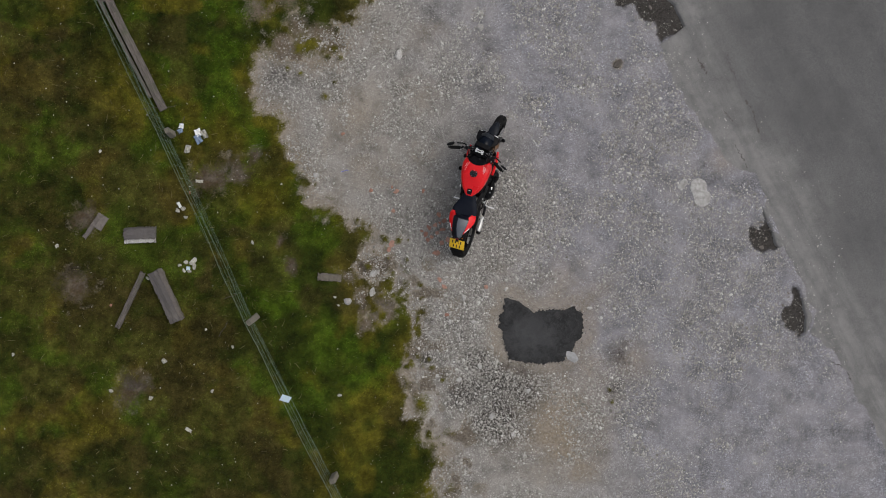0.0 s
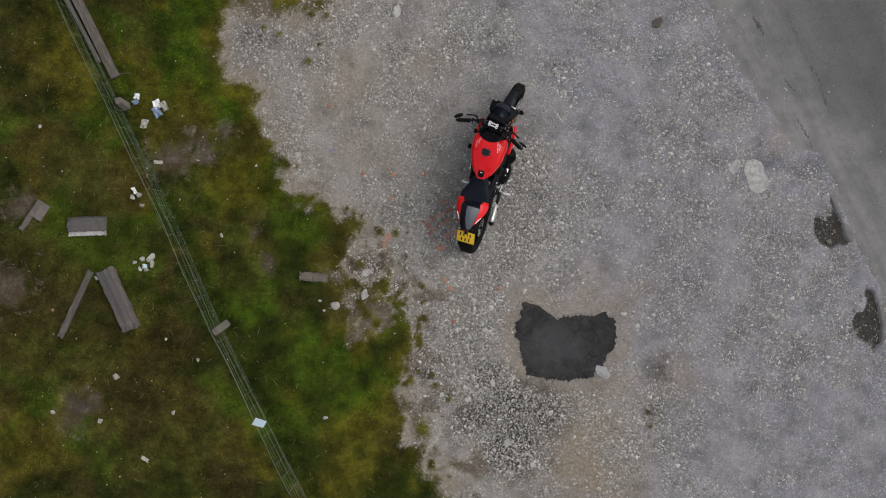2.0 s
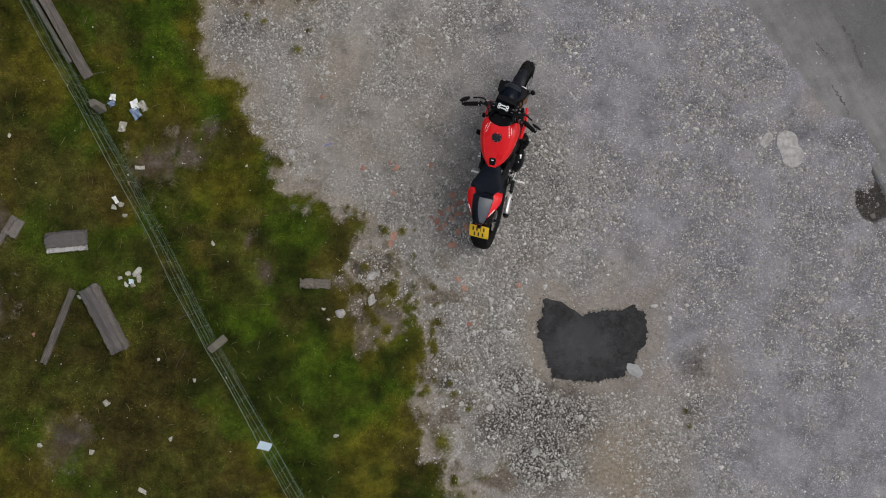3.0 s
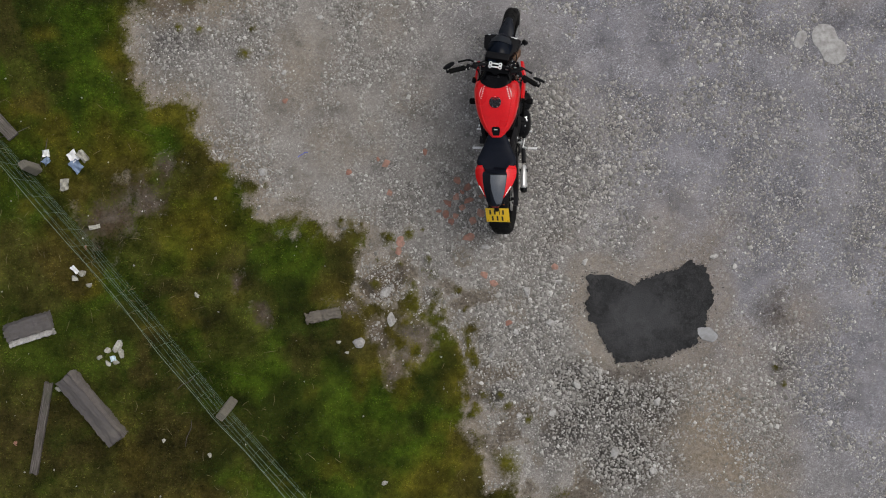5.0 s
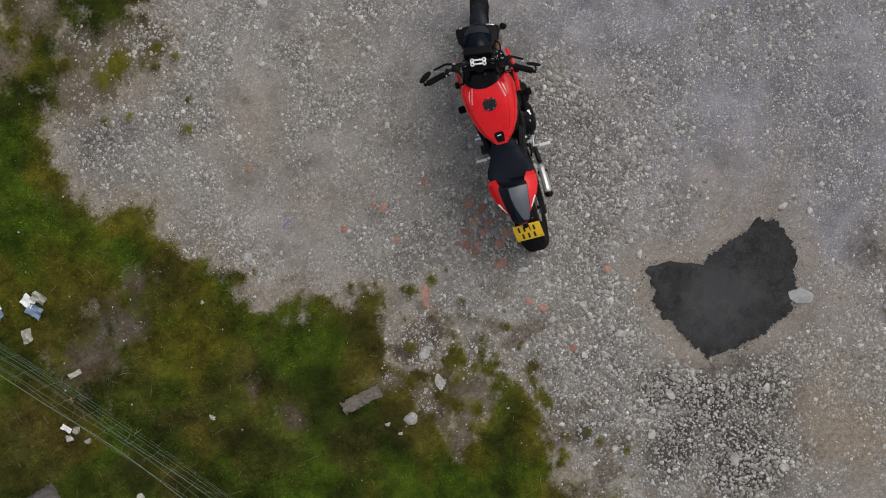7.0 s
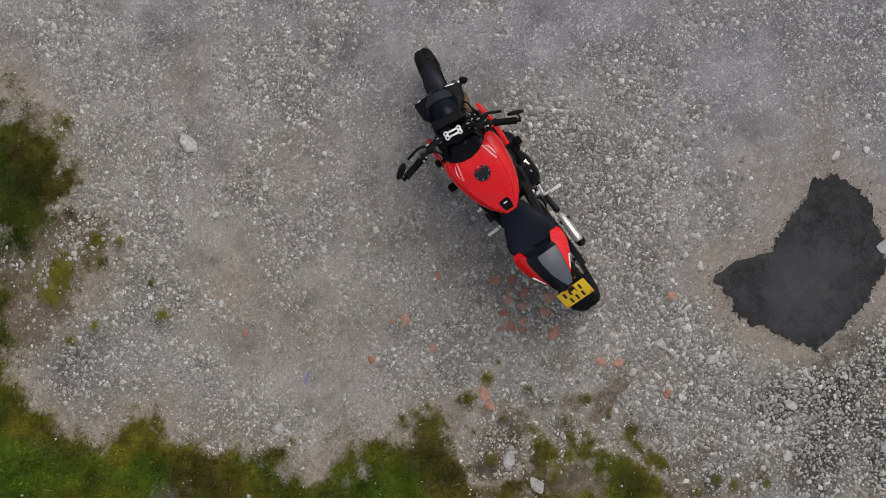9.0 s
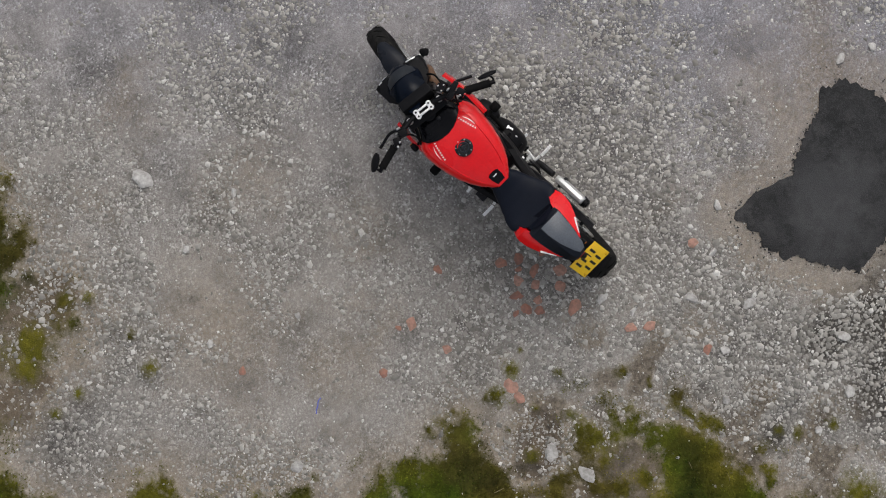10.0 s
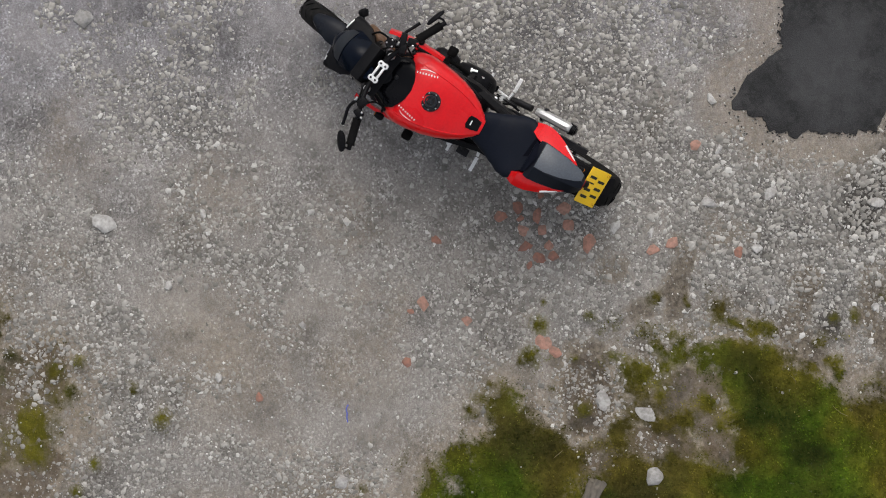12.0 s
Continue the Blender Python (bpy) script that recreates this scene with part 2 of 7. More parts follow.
def tarmac_material(name, lo, hi, dusty, scale=130):
    m = material(name, lo, 0.85, spec=0.35)
    n = Nodes(m)
    v = n.voronoi(scale, "F1", "Color")
    s = n.t.nodes.new("ShaderNodeSeparateColor")
    n.t.links.new(v, s.inputs[0])
    c = n.ramp(s.outputs[0], (0.0, lo), (0.8, hi), (1.0, tuple(k * (1.2 if dusty else 1.6) for k in hi)))
    c = n.mix(n.ramp(n.noise(1.3, 6, 0.6), (0.35, 0.0), (0.7, 0.75)), c, tuple(0.5 * (a + b) * 0.8 for a, b in zip(lo, hi)))
    if dusty:
        along = n.t.nodes.new("ShaderNodeMapping")
        along.vector_type = "TEXTURE"
        along.inputs["Rotation"].default_value = (0, 0, radians(-62))
        along.inputs["Scale"].default_value = (4.5, 0.45, 1)
        n.t.links.new(n.co, along.inputs["Vector"])
        c = n.mix(1.0, c, n.ramp(n.noise(1.6, 5, 0.65, along.outputs[0]), (0.3, 0.9), (0.5, 1.0), (0.72, 1.1)), "MULTIPLY")
        d = n.attr("dust").outputs["Fac"]
        d = n.math("MULTIPLY", d, n.ramp(n.noise(2.4, 6, 0.65, along.outputs[0]), (0.3, 0.45), (0.6, 1.15)))
        d = n.math("MULTIPLY", d, n.ramp(n.noise(3.5, 7, 0.7), (0.25, 0.2), (0.6, 1.0)))
        c = n.mix(d, c, n.mix(n.noise(70, 5), (0.17, 0.166, 0.16), (0.27, 0.265, 0.257)))
    else:
        c = n.mix(n.ramp(n.noise(6, 6, 0.65), (0.5, 0.0), (0.75, 0.6)), c, (0.065, 0.065, 0.065))
        seam = n.ramp(n.noise(4.2, 8, 0.7), (0.455, 0.0), (0.485, 0.85), (0.5, 0.85), (0.53, 0.0))
        c = n.mix(n.math("MULTIPLY", seam, n.ramp(n.noise(9, 4), (0.36, 0.0), (0.52, 1.0))), c, (0.009, 0.009, 0.009))
        mp = n.t.nodes.new("ShaderNodeMapping")
        mp.inputs["Location"].default_value = (-1.25, 1.12, 0)
        n.t.links.new(n.co, mp.inputs["Vector"])
        gr = n.t.nodes.new("ShaderNodeVectorMath")
        gr.operation = "LENGTH"
        n.t.links.new(mp.outputs[0], gr.inputs[0])
        mid = n.math("ADD", gr.outputs["Value"], n.math("MULTIPLY", n.math("SUBTRACT", n.noise(5, 5, 0.65), 0.5), 0.7))
        c = n.mix(n.ramp(mid, (0.15, 0.55), (0.4, 0.0)), c, n.mix(n.noise(120, 3), (0.045, 0.046, 0.048), (0.075, 0.076, 0.078)))
    n.colour(c)
    n.rough(n.ramp(n.noise(4, 4), (0.35, 0.7), (0.7, 0.92)))
    n.bump(n.math("ADD", n.voronoi(scale, "F1", "Distance"), n.noise(scale, 3)), 0.45, 0.006)
    return m


road_tarmac = tarmac_material("road_tarmac", (0.075, 0.075, 0.076), (0.125, 0.124, 0.123), True)
patch_tarmac = tarmac_material("patch_tarmac", (0.012, 0.012, 0.013), (0.029, 0.029, 0.030), False, 170)


def grass_material():
    m = material("grass_blade", (0.05, 0.08, 0.02), 0.75, spec=0.08)
    n = Nodes(m)
    r = n.island()
    lush = n.ramp(r, (0.0, (0.034, 0.074, 0.004)), (0.5, (0.058, 0.115, 0.006)), (1.0, (0.1, 0.15, 0.01)))
    deep = n.ramp(r, (0.0, (0.014, 0.028, 0.003)), (0.6, (0.026, 0.047, 0.005)), (1.0, (0.045, 0.066, 0.008)))
    dry = n.ramp(r, (0.0, (0.085, 0.08, 0.006)), (0.6, (0.13, 0.117, 0.009)), (1.0, (0.18, 0.152, 0.02)))
    brown = n.ramp(r, (0.0, (0.036, 0.028, 0.007)), (0.6, (0.07, 0.054, 0.013)), (1.0, (0.12, 0.094, 0.028)))
    sw = n.t.nodes.new("ShaderNodeSeparateColor")
    n.t.links.new(n.attr("sward").outputs["Color"], sw.inputs[0])
    c = n.mix(sw.outputs[1], deep, lush)
    c = n.mix(sw.outputs[0], c, dry)
    c = n.mix(sw.outputs[2], c, brown)
    c = n.mix(1.0, c, n.ramp(n.noise(11, 4, 0.6), (0.34, 0.6), (0.5, 1.0), (0.66, 1.45)), "MULTIPLY")
    c = n.mix(1.0, c, n.ramp(n.noise(3.2, 5, 0.7), (0.34, 0.4), (0.5, 0.8), (0.66, 1.3)), "MULTIPLY")
    n.colour(n.mix(n.ramp(r, (0.988, 0.0), (0.994, 0.6)), c, (0.22, 0.19, 0.07)))
    return m


grass_mat = grass_material()


# ---- mesh helpers ----
def finish(ob, angle=38):
    ob.data.shade_smooth()
    ob.data.set_sharp_from_angle(angle=radians(angle))
    return ob


def part(name, bm, mat, parent=None, label="", angle=38):
    """One bmesh as one mesh object, under a thing or under a part."""
    me = bpy.data.meshes.new(name)
    bmesh.ops.recalc_face_normals(bm, faces=bm.faces)
    bm.to_mesh(me)
    bm.free()
    me.materials.append(mat)
    ob = new(name, me)
    ob.parent = parent
    finish(ob, angle)
    return tagged(ob, label)


def group_of(name, label, category, m, group=""):
    """An Empty at a thing's base, to which its parts belong."""
    ob = new(name)
    ob.matrix_world = m
    return tagged(ob, label, category, group)


def raw_mesh(name, verts, faces, mat):
    me = bpy.data.meshes.new(name)
    me.vertices.add(len(verts))
    me.vertices.foreach_set("co", np.asarray(verts, dtype=np.float32).ravel())
    faces = np.asarray(faces, dtype=np.int32)
    k = faces.shape[1]
    me.loops.add(faces.size)
    me.loops.foreach_set("vertex_index", faces.ravel())
    me.polygons.add(len(faces))
    me.polygons.foreach_set("loop_start", np.arange(0, faces.size, k, dtype=np.int32))
    me.update(calc_edges=True)
    me.validate()
    me.materials.append(mat)
    return new(name, me)


def box(bm, c, s, turn=None, bevel=0.0, taper=1.0):
    """A box round c with sides s, bevelled; taper narrows its top."""
    r = bmesh.ops.create_cube(bm, size=1.0)
    vs = r["verts"]
    for v in vs:
        k = taper if v.co.z > 0 else 1.0
        v.co = Vector((v.co.x * s[0] * k, v.co.y * s[1] * k, v.co.z * s[2]))
    if bevel:
        es = list({e for v in vs for e in v.link_edges})
        out = bmesh.ops.bevel(bm, geom=es, offset=bevel, segments=2, affect="EDGES", profile=0.6)
        vs = list({v for f in out["faces"] for v in f.verts} | {v for v in vs if v.is_valid})
        seen = {v for v in vs}
        todo = list(vs)
        while todo:
            v = todo.pop()
            for e in v.link_edges:
                o = e.other_vert(v)
                if o not in seen:
                    seen.add(o)
                    todo.append(o)
        vs = list(seen)
    m = Matrix.Translation(c) @ (turn.to_4x4() if turn else Matrix.Identity(4))
    bmesh.ops.transform(bm, matrix=m, verts=vs)
    return vs


def turned(rx=0, ry=0, rz=0):
    return Euler([radians(a) for a in (rx, ry, rz)]).to_matrix()


def loft(bm, rings, closed=True, caps=True):
    """Skins rings of equal length."""
    rows = [[bm.verts.new(p) for p in ring] for ring in rings]
    k = len(rows[0])
    for a, b in zip(rows, rows[1:]):
        for i in range(k if closed else k - 1):
            j = (i + 1) % k
            bm.faces.new((a[i], a[j], b[j], b[i]))
    if caps and closed:
        bm.faces.new(rows[0][::-1])
        bm.faces.new(rows[-1])
    return rows


def tube(bm, pts, r, n=10, caps=True):
    """A round bar along points; r is one radius or one for each point."""
    pts = [Vector(p) for p in pts]
    rs = r if isinstance(r, (list, tuple)) else [r] * len(pts)
    up = Vector((0.13, 0.31, 0.94))
    rings = []
    for i, p in enumerate(pts):
        d = (pts[min(i + 1, len(pts) - 1)] - pts[max(i - 1, 0)]).normalized()
        a = d.cross(up)
        if a.length < 0.05:
            a = d.cross(Vector((1, 0, 0)))
        a.normalize()
        b = d.cross(a)
        rings.append([p + (a * math.cos(q) + b * math.sin(q)) * rs[i] for q in (2 * math.pi * j / n for j in range(n))])
    loft(bm, rings, True, caps)


def smooth_line(pts, k=6):
    """A rounded path through points (Catmull-Rom)."""
    p = [Vector(a) for a in pts]
    p = [2 * p[0] - p[1]] + p + [2 * p[-1] - p[-2]]
    out = []
    for i in range(1, len(p) - 2):
        for j in range(k):
            t = j / k
            a, b, c, d = p[i - 1], p[i], p[i + 1], p[i + 2]
            out.append(0.5 * (2 * b + (c - a) * t + (2 * a - 5 * b + 4 * c - d) * t * t + (3 * b - a - 3 * c + d) * t ** 3))
    return out + [p[-2]]


def lathe(bm, profile, n=32, m=None, sweep=360.0, start=0.0):
    """Turns (radius, along) pairs round the local y axis through the origin, then moves by m."""
    m = m or Matrix.Identity(4)
    whole = sweep >= 359.9
    k = n if whole else n + 1
    rows = []
    for i in range(k):
        q = radians(start) + radians(sweep) * i / n
        rows.append([bm.verts.new(m @ Vector((r * math.cos(q), y, r * math.sin(q)))) for r, y in profile])
    for i in range(n):
        a, b = rows[i], rows[(i + 1) % k]
        for j in range(len(profile) - 1):
            if profile[j][0] < 1e-6 and profile[j + 1][0] < 1e-6:
                continue
            try:
                bm.faces.new((a[j], b[j], b[j + 1], a[j + 1]))
            except ValueError:
                pass
    bmesh.ops.remove_doubles(bm, verts=[v for r in rows for v in r], dist=1e-6)


def ring_of(x, w, top, low, n=24, p=0.75, y0=0.0):
    """A rounded cross-section across x: half width w from low to top."""
    out = []
    for i in range(n):
        q = 2 * math.pi * i / n
        c, s = math.cos(q), math.sin(q)
        y = w * math.copysign(abs(c) ** p, c)
        z = 0.5 * (top + low) + 0.5 * (top - low) * math.copysign(abs(s) ** p, s)
        out.append(Vector((x, y0 + y, z)))
    return out


def lerp_table(x, table):
    """Linear reading of rows (x, a, b, ...), in rising x."""
    if x <= table[0][0]:
        return table[0][1:]
    for a, b in zip(table, table[1:]):
        if x <= b[0]:
            t = (x - a[0]) / (b[0] - a[0])
            t = t * t * (3 - 2 * t) * 0.35 + t * 0.65
            return tuple(p + (q - p) * t for p, q in zip(a[1:], b[1:]))
    return table[-1][1:]


# ---- plan of the ground: where turf, dust, damp and loose stone lie ----
TURF_EDGE = [(-1.02, 3.97), (-1.08, 3.5), (-1.22, 3.25), (-1.4, 3.17), (-1.37, 2.89), (-1.49, 2.66), (-1.79, 2.62), (-1.97, 2.72), (-2.13, 2.98), (-2.29, 2.86), (-2.58, 2.78), (-2.66, 2.48), (-2.66, 2.21),
             (-2.54, 1.94), (-2.27, 1.9), (-2.19, 1.77), (-2.25, 1.64), (-2.15, 1.48), (-1.99, 1.34), (-1.84, 1.08), (-1.88, 0.88), (-1.9, 0.67), (-1.57, 0.59), (-1.4, 0.36), (-1.02, 0.31), (-1.06, 0.1), (-1.12, -0.17), (-0.98, -0.44),
             (-0.71, -0.4), (-0.58, -0.72), (-0.41, -0.89), (-0.41, -1.18), (-0.52, -1.5), (-0.46, -1.89), (-0.49, -2.24), (-0.33, -2.47), (0.01, -2.74), (-0.07, -3.13), (-0.32, -3.38), (-0.47, -3.99)]
ROAD_P, ROAD_D = np.array((3.0, 2.8)), np.array((0.4706, -0.8824))
ROAD_N = np.array((0.8824, 0.4706))
rng = np.random.default_rng(7)
_tab = rng.random((64, 64))


def value_noise(x, y, scale, seed=0, octaves=3):
    """Smooth noise on numpy arrays, about 0 to 1."""
    out, amp, tot = 0.0, 1.0, 0.0
    for k in range(octaves):
        u, v = np.asarray(x) * scale * 2 ** k + 17.3 * (seed + k), np.asarray(y) * scale * 2 ** k + 5.7 * (seed + 2 * k)
        i, j = np.floor(u).astype(int), np.floor(v).astype(int)
        a, b = u - i, v - j
        a, b = a * a * (3 - 2 * a), b * b * (3 - 2 * b)
        g = lambda p, q: _tab[p % 64, q % 64]
        out = out + amp * ((g(i, j) * (1 - a) + g(i + 1, j) * a) * (1 - b) + (g(i, j + 1) * (1 - a) + g(i + 1, j + 1) * a) * b)
        tot += amp
        amp *= 0.5
    return out / tot


def edge_distance(x, y, line):
    """Signed distance to a line that runs from north to south; positive on its west side."""
    x, y = np.asarray(x, float), np.asarray(y, float)
    best = np.full(x.shape, 1e9)
    inside = np.zeros(x.shape, bool)
    pts = [(line[0][0], 60.0)] + list(line) + [(line[-1][0], -60.0)]
    for (ax, ay), (bx, by) in zip(pts, pts[1:]):
        dx, dy = bx - ax, by - ay
        t = np.clip(((x - ax) * dx + (y - ay) * dy) / (dx * dx + dy * dy), 0, 1)
        best = np.minimum(best, np.hypot(x - ax - t * dx, y - ay - t * dy))
        cross = ((ay > y) != (by > y)) & (x < ax + (y - ay) / np.where(abs(by - ay) < 1e-9, 1e-9, by - ay) * dx)
        inside ^= cross
    return np.where(inside, best, -best)


def blob(x, y, cx, cy, r, soft=0.5):
    d = np.hypot(np.asarray(x) - cx, np.asarray(y) - cy) / r
    return np.clip((1 - d) / soft, 0, 1)


# moss cushions and tufts that stand on the hardcore: x, y, radius
TUFTS = [(-0.59, 0.17, 0.085), (-0.74, 0.15, 0.04), (-0.82, 0.23, 0.06), (-0.99, 0.38, 0.038), (-1.12, 0.28, 0.08), (-1.15, 0.46, 0.05), (-1.01, -0.19, 0.07), (-0.97, -0.49, 0.11), (-0.83, -0.57, 0.05), (-0.66, -0.59, 0.1), (-0.52, -0.76, 0.1),
         (-0.46, -0.97, 0.06), (-0.46, -0.59, 0.045), (-0.31, -0.83, 0.06), (-0.29, -0.63, 0.04), (-0.47, -0.1, 0.035), (-0.56, -0.17, 0.03), (-0.46, 0.18, 0.035), (-0.13, -1.58, 0.07), (-0.73, -0.38, 0.05), (-0.56, -0.88, 0.05),
         (-1.39, 2.7, 0.06), (-1.48, 2.83, 0.1), (-1.48, 2.36, 0.06), (-1.6, 2.16, 0.09), (-1.45, 3.09, 0.1), (-1.57, 2.71, 0.09), (-1.78, 2.86, 0.16), (-1.96, 2.84, 0.14), (-1.94, 2.48, 0.06), (-1.23, 3.16, 0.07), (-2.12, 2.55, 0.05),
         (-2.27, 1.81, 0.1), (-0.29, -2.09, 0.2), (0.03, -1.75, 0.07), (-0.17, -1.47, 0.07), (-1.74, 0.95, 0.035), (2.32, -1.89, 0.06), (2.36, -2.05, 0.05),
         (-0.78, 0.19, 0.091), (-0.48, -0.09, 0.035), (-0.29, -0.45, 0.084), (-0.48, -0.58, 0.049), (-0.73, -0.06, 0.045), (-0.27, -0.81, 0.091), (-1.17, 0.42, 0.063), (-0.98, 0.36, 0.031), (-0.67, -0.28, 0.049), (-0.7, -0.49, 0.042), (-0.93, 0.02, 0.035), (-0.25, -0.61, 0.031)]
# bare ground within the turf: x, y, radius
BARE = [(-3.2, 1.0, 0.34), (-2.85, 1.12, 0.26), (-2.6, 1.32, 0.16), (-2.3, 0.15, 0.12), (-2.12, -0.2, 0.18), (-1.1, -0.72, 0.17), (-1.06, -1.03, 0.15), (-0.79, -0.72, 0.2), (-0.94, -0.17, 0.2), (-0.71, -0.87, 0.12), (-0.9, -0.92, 0.13), (-1.15, -0.58, 0.15),
        (-5.1, -0.4, 0.34), (-4.9, 0.5, 0.26), (-2.5, 3.3, 0.3), (-2.0, 3.6, 0.35), (-1.62, 2.98, 0.24), (-1.95, 3.05, 0.24), (-2.25, 2.8, 0.2), (-2.0, 2.75, 0.14), (-4.3, -1.9, 0.3), (-1.3, -0.3, 0.16)]


def drift(x, y):
    """The same place, shifted a little by noise, so that patches lose their round outline."""
    return x + 1.0 * (value_noise(x, y, 1.7, 200, 4) - 0.5), y + 1.0 * (value_noise(x, y, 1.7, 210, 4) - 0.5)


def turf_at(x, y):
    """How closely the turf covers the ground, 0 to 1; it thins out over a broad ragged edge."""
    d0 = edge_distance(x, y, TURF_EDGE)
    d = d0 + 0.3 * (value_noise(x, y, 2.9, 3, 4) - 0.5) + 0.42 * (value_noise(x, y, 8, 9, 4) - 0.5)
    g = np.clip(d / 0.24 + 0.5, 0, 1)
    band = np.clip((d0 + 0.5) / 0.4, 0, 1) * np.clip((1.1 - y) / 0.5, 0, 1)
    g = np.maximum(g, np.clip((value_noise(x, y, 6.5, 230, 4) - 0.545) / 0.14, 0, 0.85) * band)
    wx, wy = drift(x, y)
    for a, b, r in BARE:
        g = g * (1 - 0.8 * blob(0.4 * wx + 0.6 * x, 0.4 * wy + 0.6 * y, a, b, r * (0.2 + 1.8 * value_noise(x, y, 9, 21, 4)), 0.9))
    for a, b, r in TUFTS:
        g = np.maximum(g, 0.9 * blob(x, y, a, b, r * (0.3 + 1.7 * value_noise(x, y, 11, 31, 4)), 0.85))
    return g


# growth of the sward: x, y, radius of yellowed, lush and dead brown places
YELLOWED = [(-2.13, 1.32, 0.28), (-3.12, 1.65, 0.4), (-2.48, 0.78, 0.42), (-1.02, -2.1, 0.4), (-0.35, -1.45, 0.3), (-0.8, -0.6, 0.4), (-1.05, -2.6, 0.3), (-0.6, 0.1, 0.3), (-1.25, -0.2, 0.25), (-4.4, 2.2, 0.6)]
LUSH = [(-2.52, 1.66, 0.4), (-2.2, 1.1, 0.25), (-1.6, 0.3, 0.4), (-2.6, 1.1, 0.25), (-1.57, -1.26, 0.5), (-1.9, 0.6, 0.35), (-0.7, -0.15, 0.2), (-1.9, -2.0, 0.45), (-3.3, 2.4, 0.5)]
DEAD = [(-3.2, 1.04, 0.5), (-2.3, -0.2, 0.35), (-3.95, 0.75, 0.4), (-3.95, -1.25, 0.6), (-3.55, -1.8, 0.5), (-3.27, -1.0, 0.3), (-2.9, -2.3, 0.4), (-4.9, -0.6, 0.7), (-4.5, 1.0, 0.4)]


def sward_at(x, y):
    """How yellowed, how lush and how dead the grass is, with the fence's shade taken in."""
    wx, wy = drift(x, y)
    fray = value_noise(x, y, 5, 300, 4) - 0.5
    out = []
    for k, (spots, cut, top) in enumerate(((YELLOWED, 0.56, 0.85), (LUSH, 0.47, 0.95), (DEAD, 0.6, 0.45))):
        v = np.clip((value_noise(x, y, 1.7, 310 + 20 * k, 5) - cut) / 0.13, 0, 1)
        for a, b, r in spots:
            v = np.maximum(v, blob(0.5 * (wx + x), 0.5 * (wy + y), a, b, r * 1.35, 0.8))
        out.append(np.clip(v + 1.1 * fray * (0.4 + v), 0, top))
    west = np.clip(-((x + 2.55) * 0.893 + (y + 0.88) * 0.449) / 1.6, 0, 0.4)
    out[2] = np.clip(out[2] + west * (0.7 + 1.8 * fray), 0, 0.65)
    # strip of dark long grass under the fence, its shadow put into the colour
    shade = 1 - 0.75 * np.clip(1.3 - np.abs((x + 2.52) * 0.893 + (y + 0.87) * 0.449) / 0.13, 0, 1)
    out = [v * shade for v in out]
    moss = np.clip(0.45 - edge_distance(x, y, TURF_EDGE) / 0.5, 0, 0.75)
    out[0] = np.maximum(out[0], moss)
    return out


def road_offset(s):
    """How far the tarmac's worn edge strays from its straight line, s metres along it."""
    s = np.asarray(s, float)
    at = (-3.0, -1.2, -0.62, -0.45, -0.1, -0.07, 0.42, 0.86, 1.52, 1.98, 2.14, 2.53, 3.13, 3.45, 3.82, 4.21, 4.48, 4.91, 5.64, 6.65, 9.0)
    off = (0.35, 0.4, 0.45, 0.52, 0.5, 0.04, -0.04, -0.13, -0.02, 0.14, 0.32, 0.25, 0.20, 0.21, 0.19, 0.10, -0.10, 0.08, 0.13, 0.01, 0.1)
    o = np.interp(s, at, off)
    return o + 0.05 * (value_noise(s, s * 0, 1.4, 40, 4) - 0.5) + 0.05 * (value_noise(s, s * 0, 8, 44, 3) - 0.5)


def road_coords(x, y):
    px, py = np.asarray(x) - ROAD_P[0], np.asarray(y) - ROAD_P[1]
    return px * ROAD_D[0] + py * ROAD_D[1], px * ROAD_N[0] + py * ROAD_N[1]


# potholes where the tarmac's edge has broken away: their outlines
HOLES = [[(4.46, 0.63), (4.55, 0.45), (4.62, 0.22), (4.68, 0.09), (4.62, 0.03), (4.33, 0.01), (4.27, 0.14), (4.24, 0.28), (4.26, 0.38), (4.38, 0.34), (4.44, 0.44)],
         [(4.82, -0.37), (4.93, -0.47), (5.04, -0.72), (5.1, -0.91), (5.05, -1.11), (4.93, -1.2), (4.9, -1.11), (4.76, -1.03), (4.66, -0.84), (4.72, -0.76), (4.83, -0.73), (4.87, -0.6), (4.83, -0.48)],
         [(2.3, 3.74), (2.43, 3.44), (2.53, 3.38), (2.63, 3.42), (2.74, 3.28), (2.82, 3.2), (2.93, 3.19), (2.96, 3.02), (3.04, 2.91), (3.2, 3.02), (3.39, 3.09), (3.36, 3.31), (3.26, 3.46), (3.22, 3.9)]]


def within_outline(x, y, outline):
    """Signed distance to a closed outline, positive within."""
    x, y = np.asarray(x, float), np.asarray(y, float)
    best, inside = np.full(x.shape, 1e9), np.zeros(x.shape, bool)
    for (ax, ay), (bx, by) in zip(outline, outline[1:] + outline[:1]):
        dx, dy = bx - ax, by - ay
        t = np.clip(((x - ax) * dx + (y - ay) * dy) / (dx * dx + dy * dy), 0, 1)
        best = np.minimum(best, np.hypot(x - ax - t * dx, y - ay - t * dy))
        inside ^= ((ay > y) != (by > y)) & (x < ax + (y - ay) / np.where(abs(by - ay) < 1e-9, 1e-9, by - ay) * dx)
    return np.where(inside, best, -best)


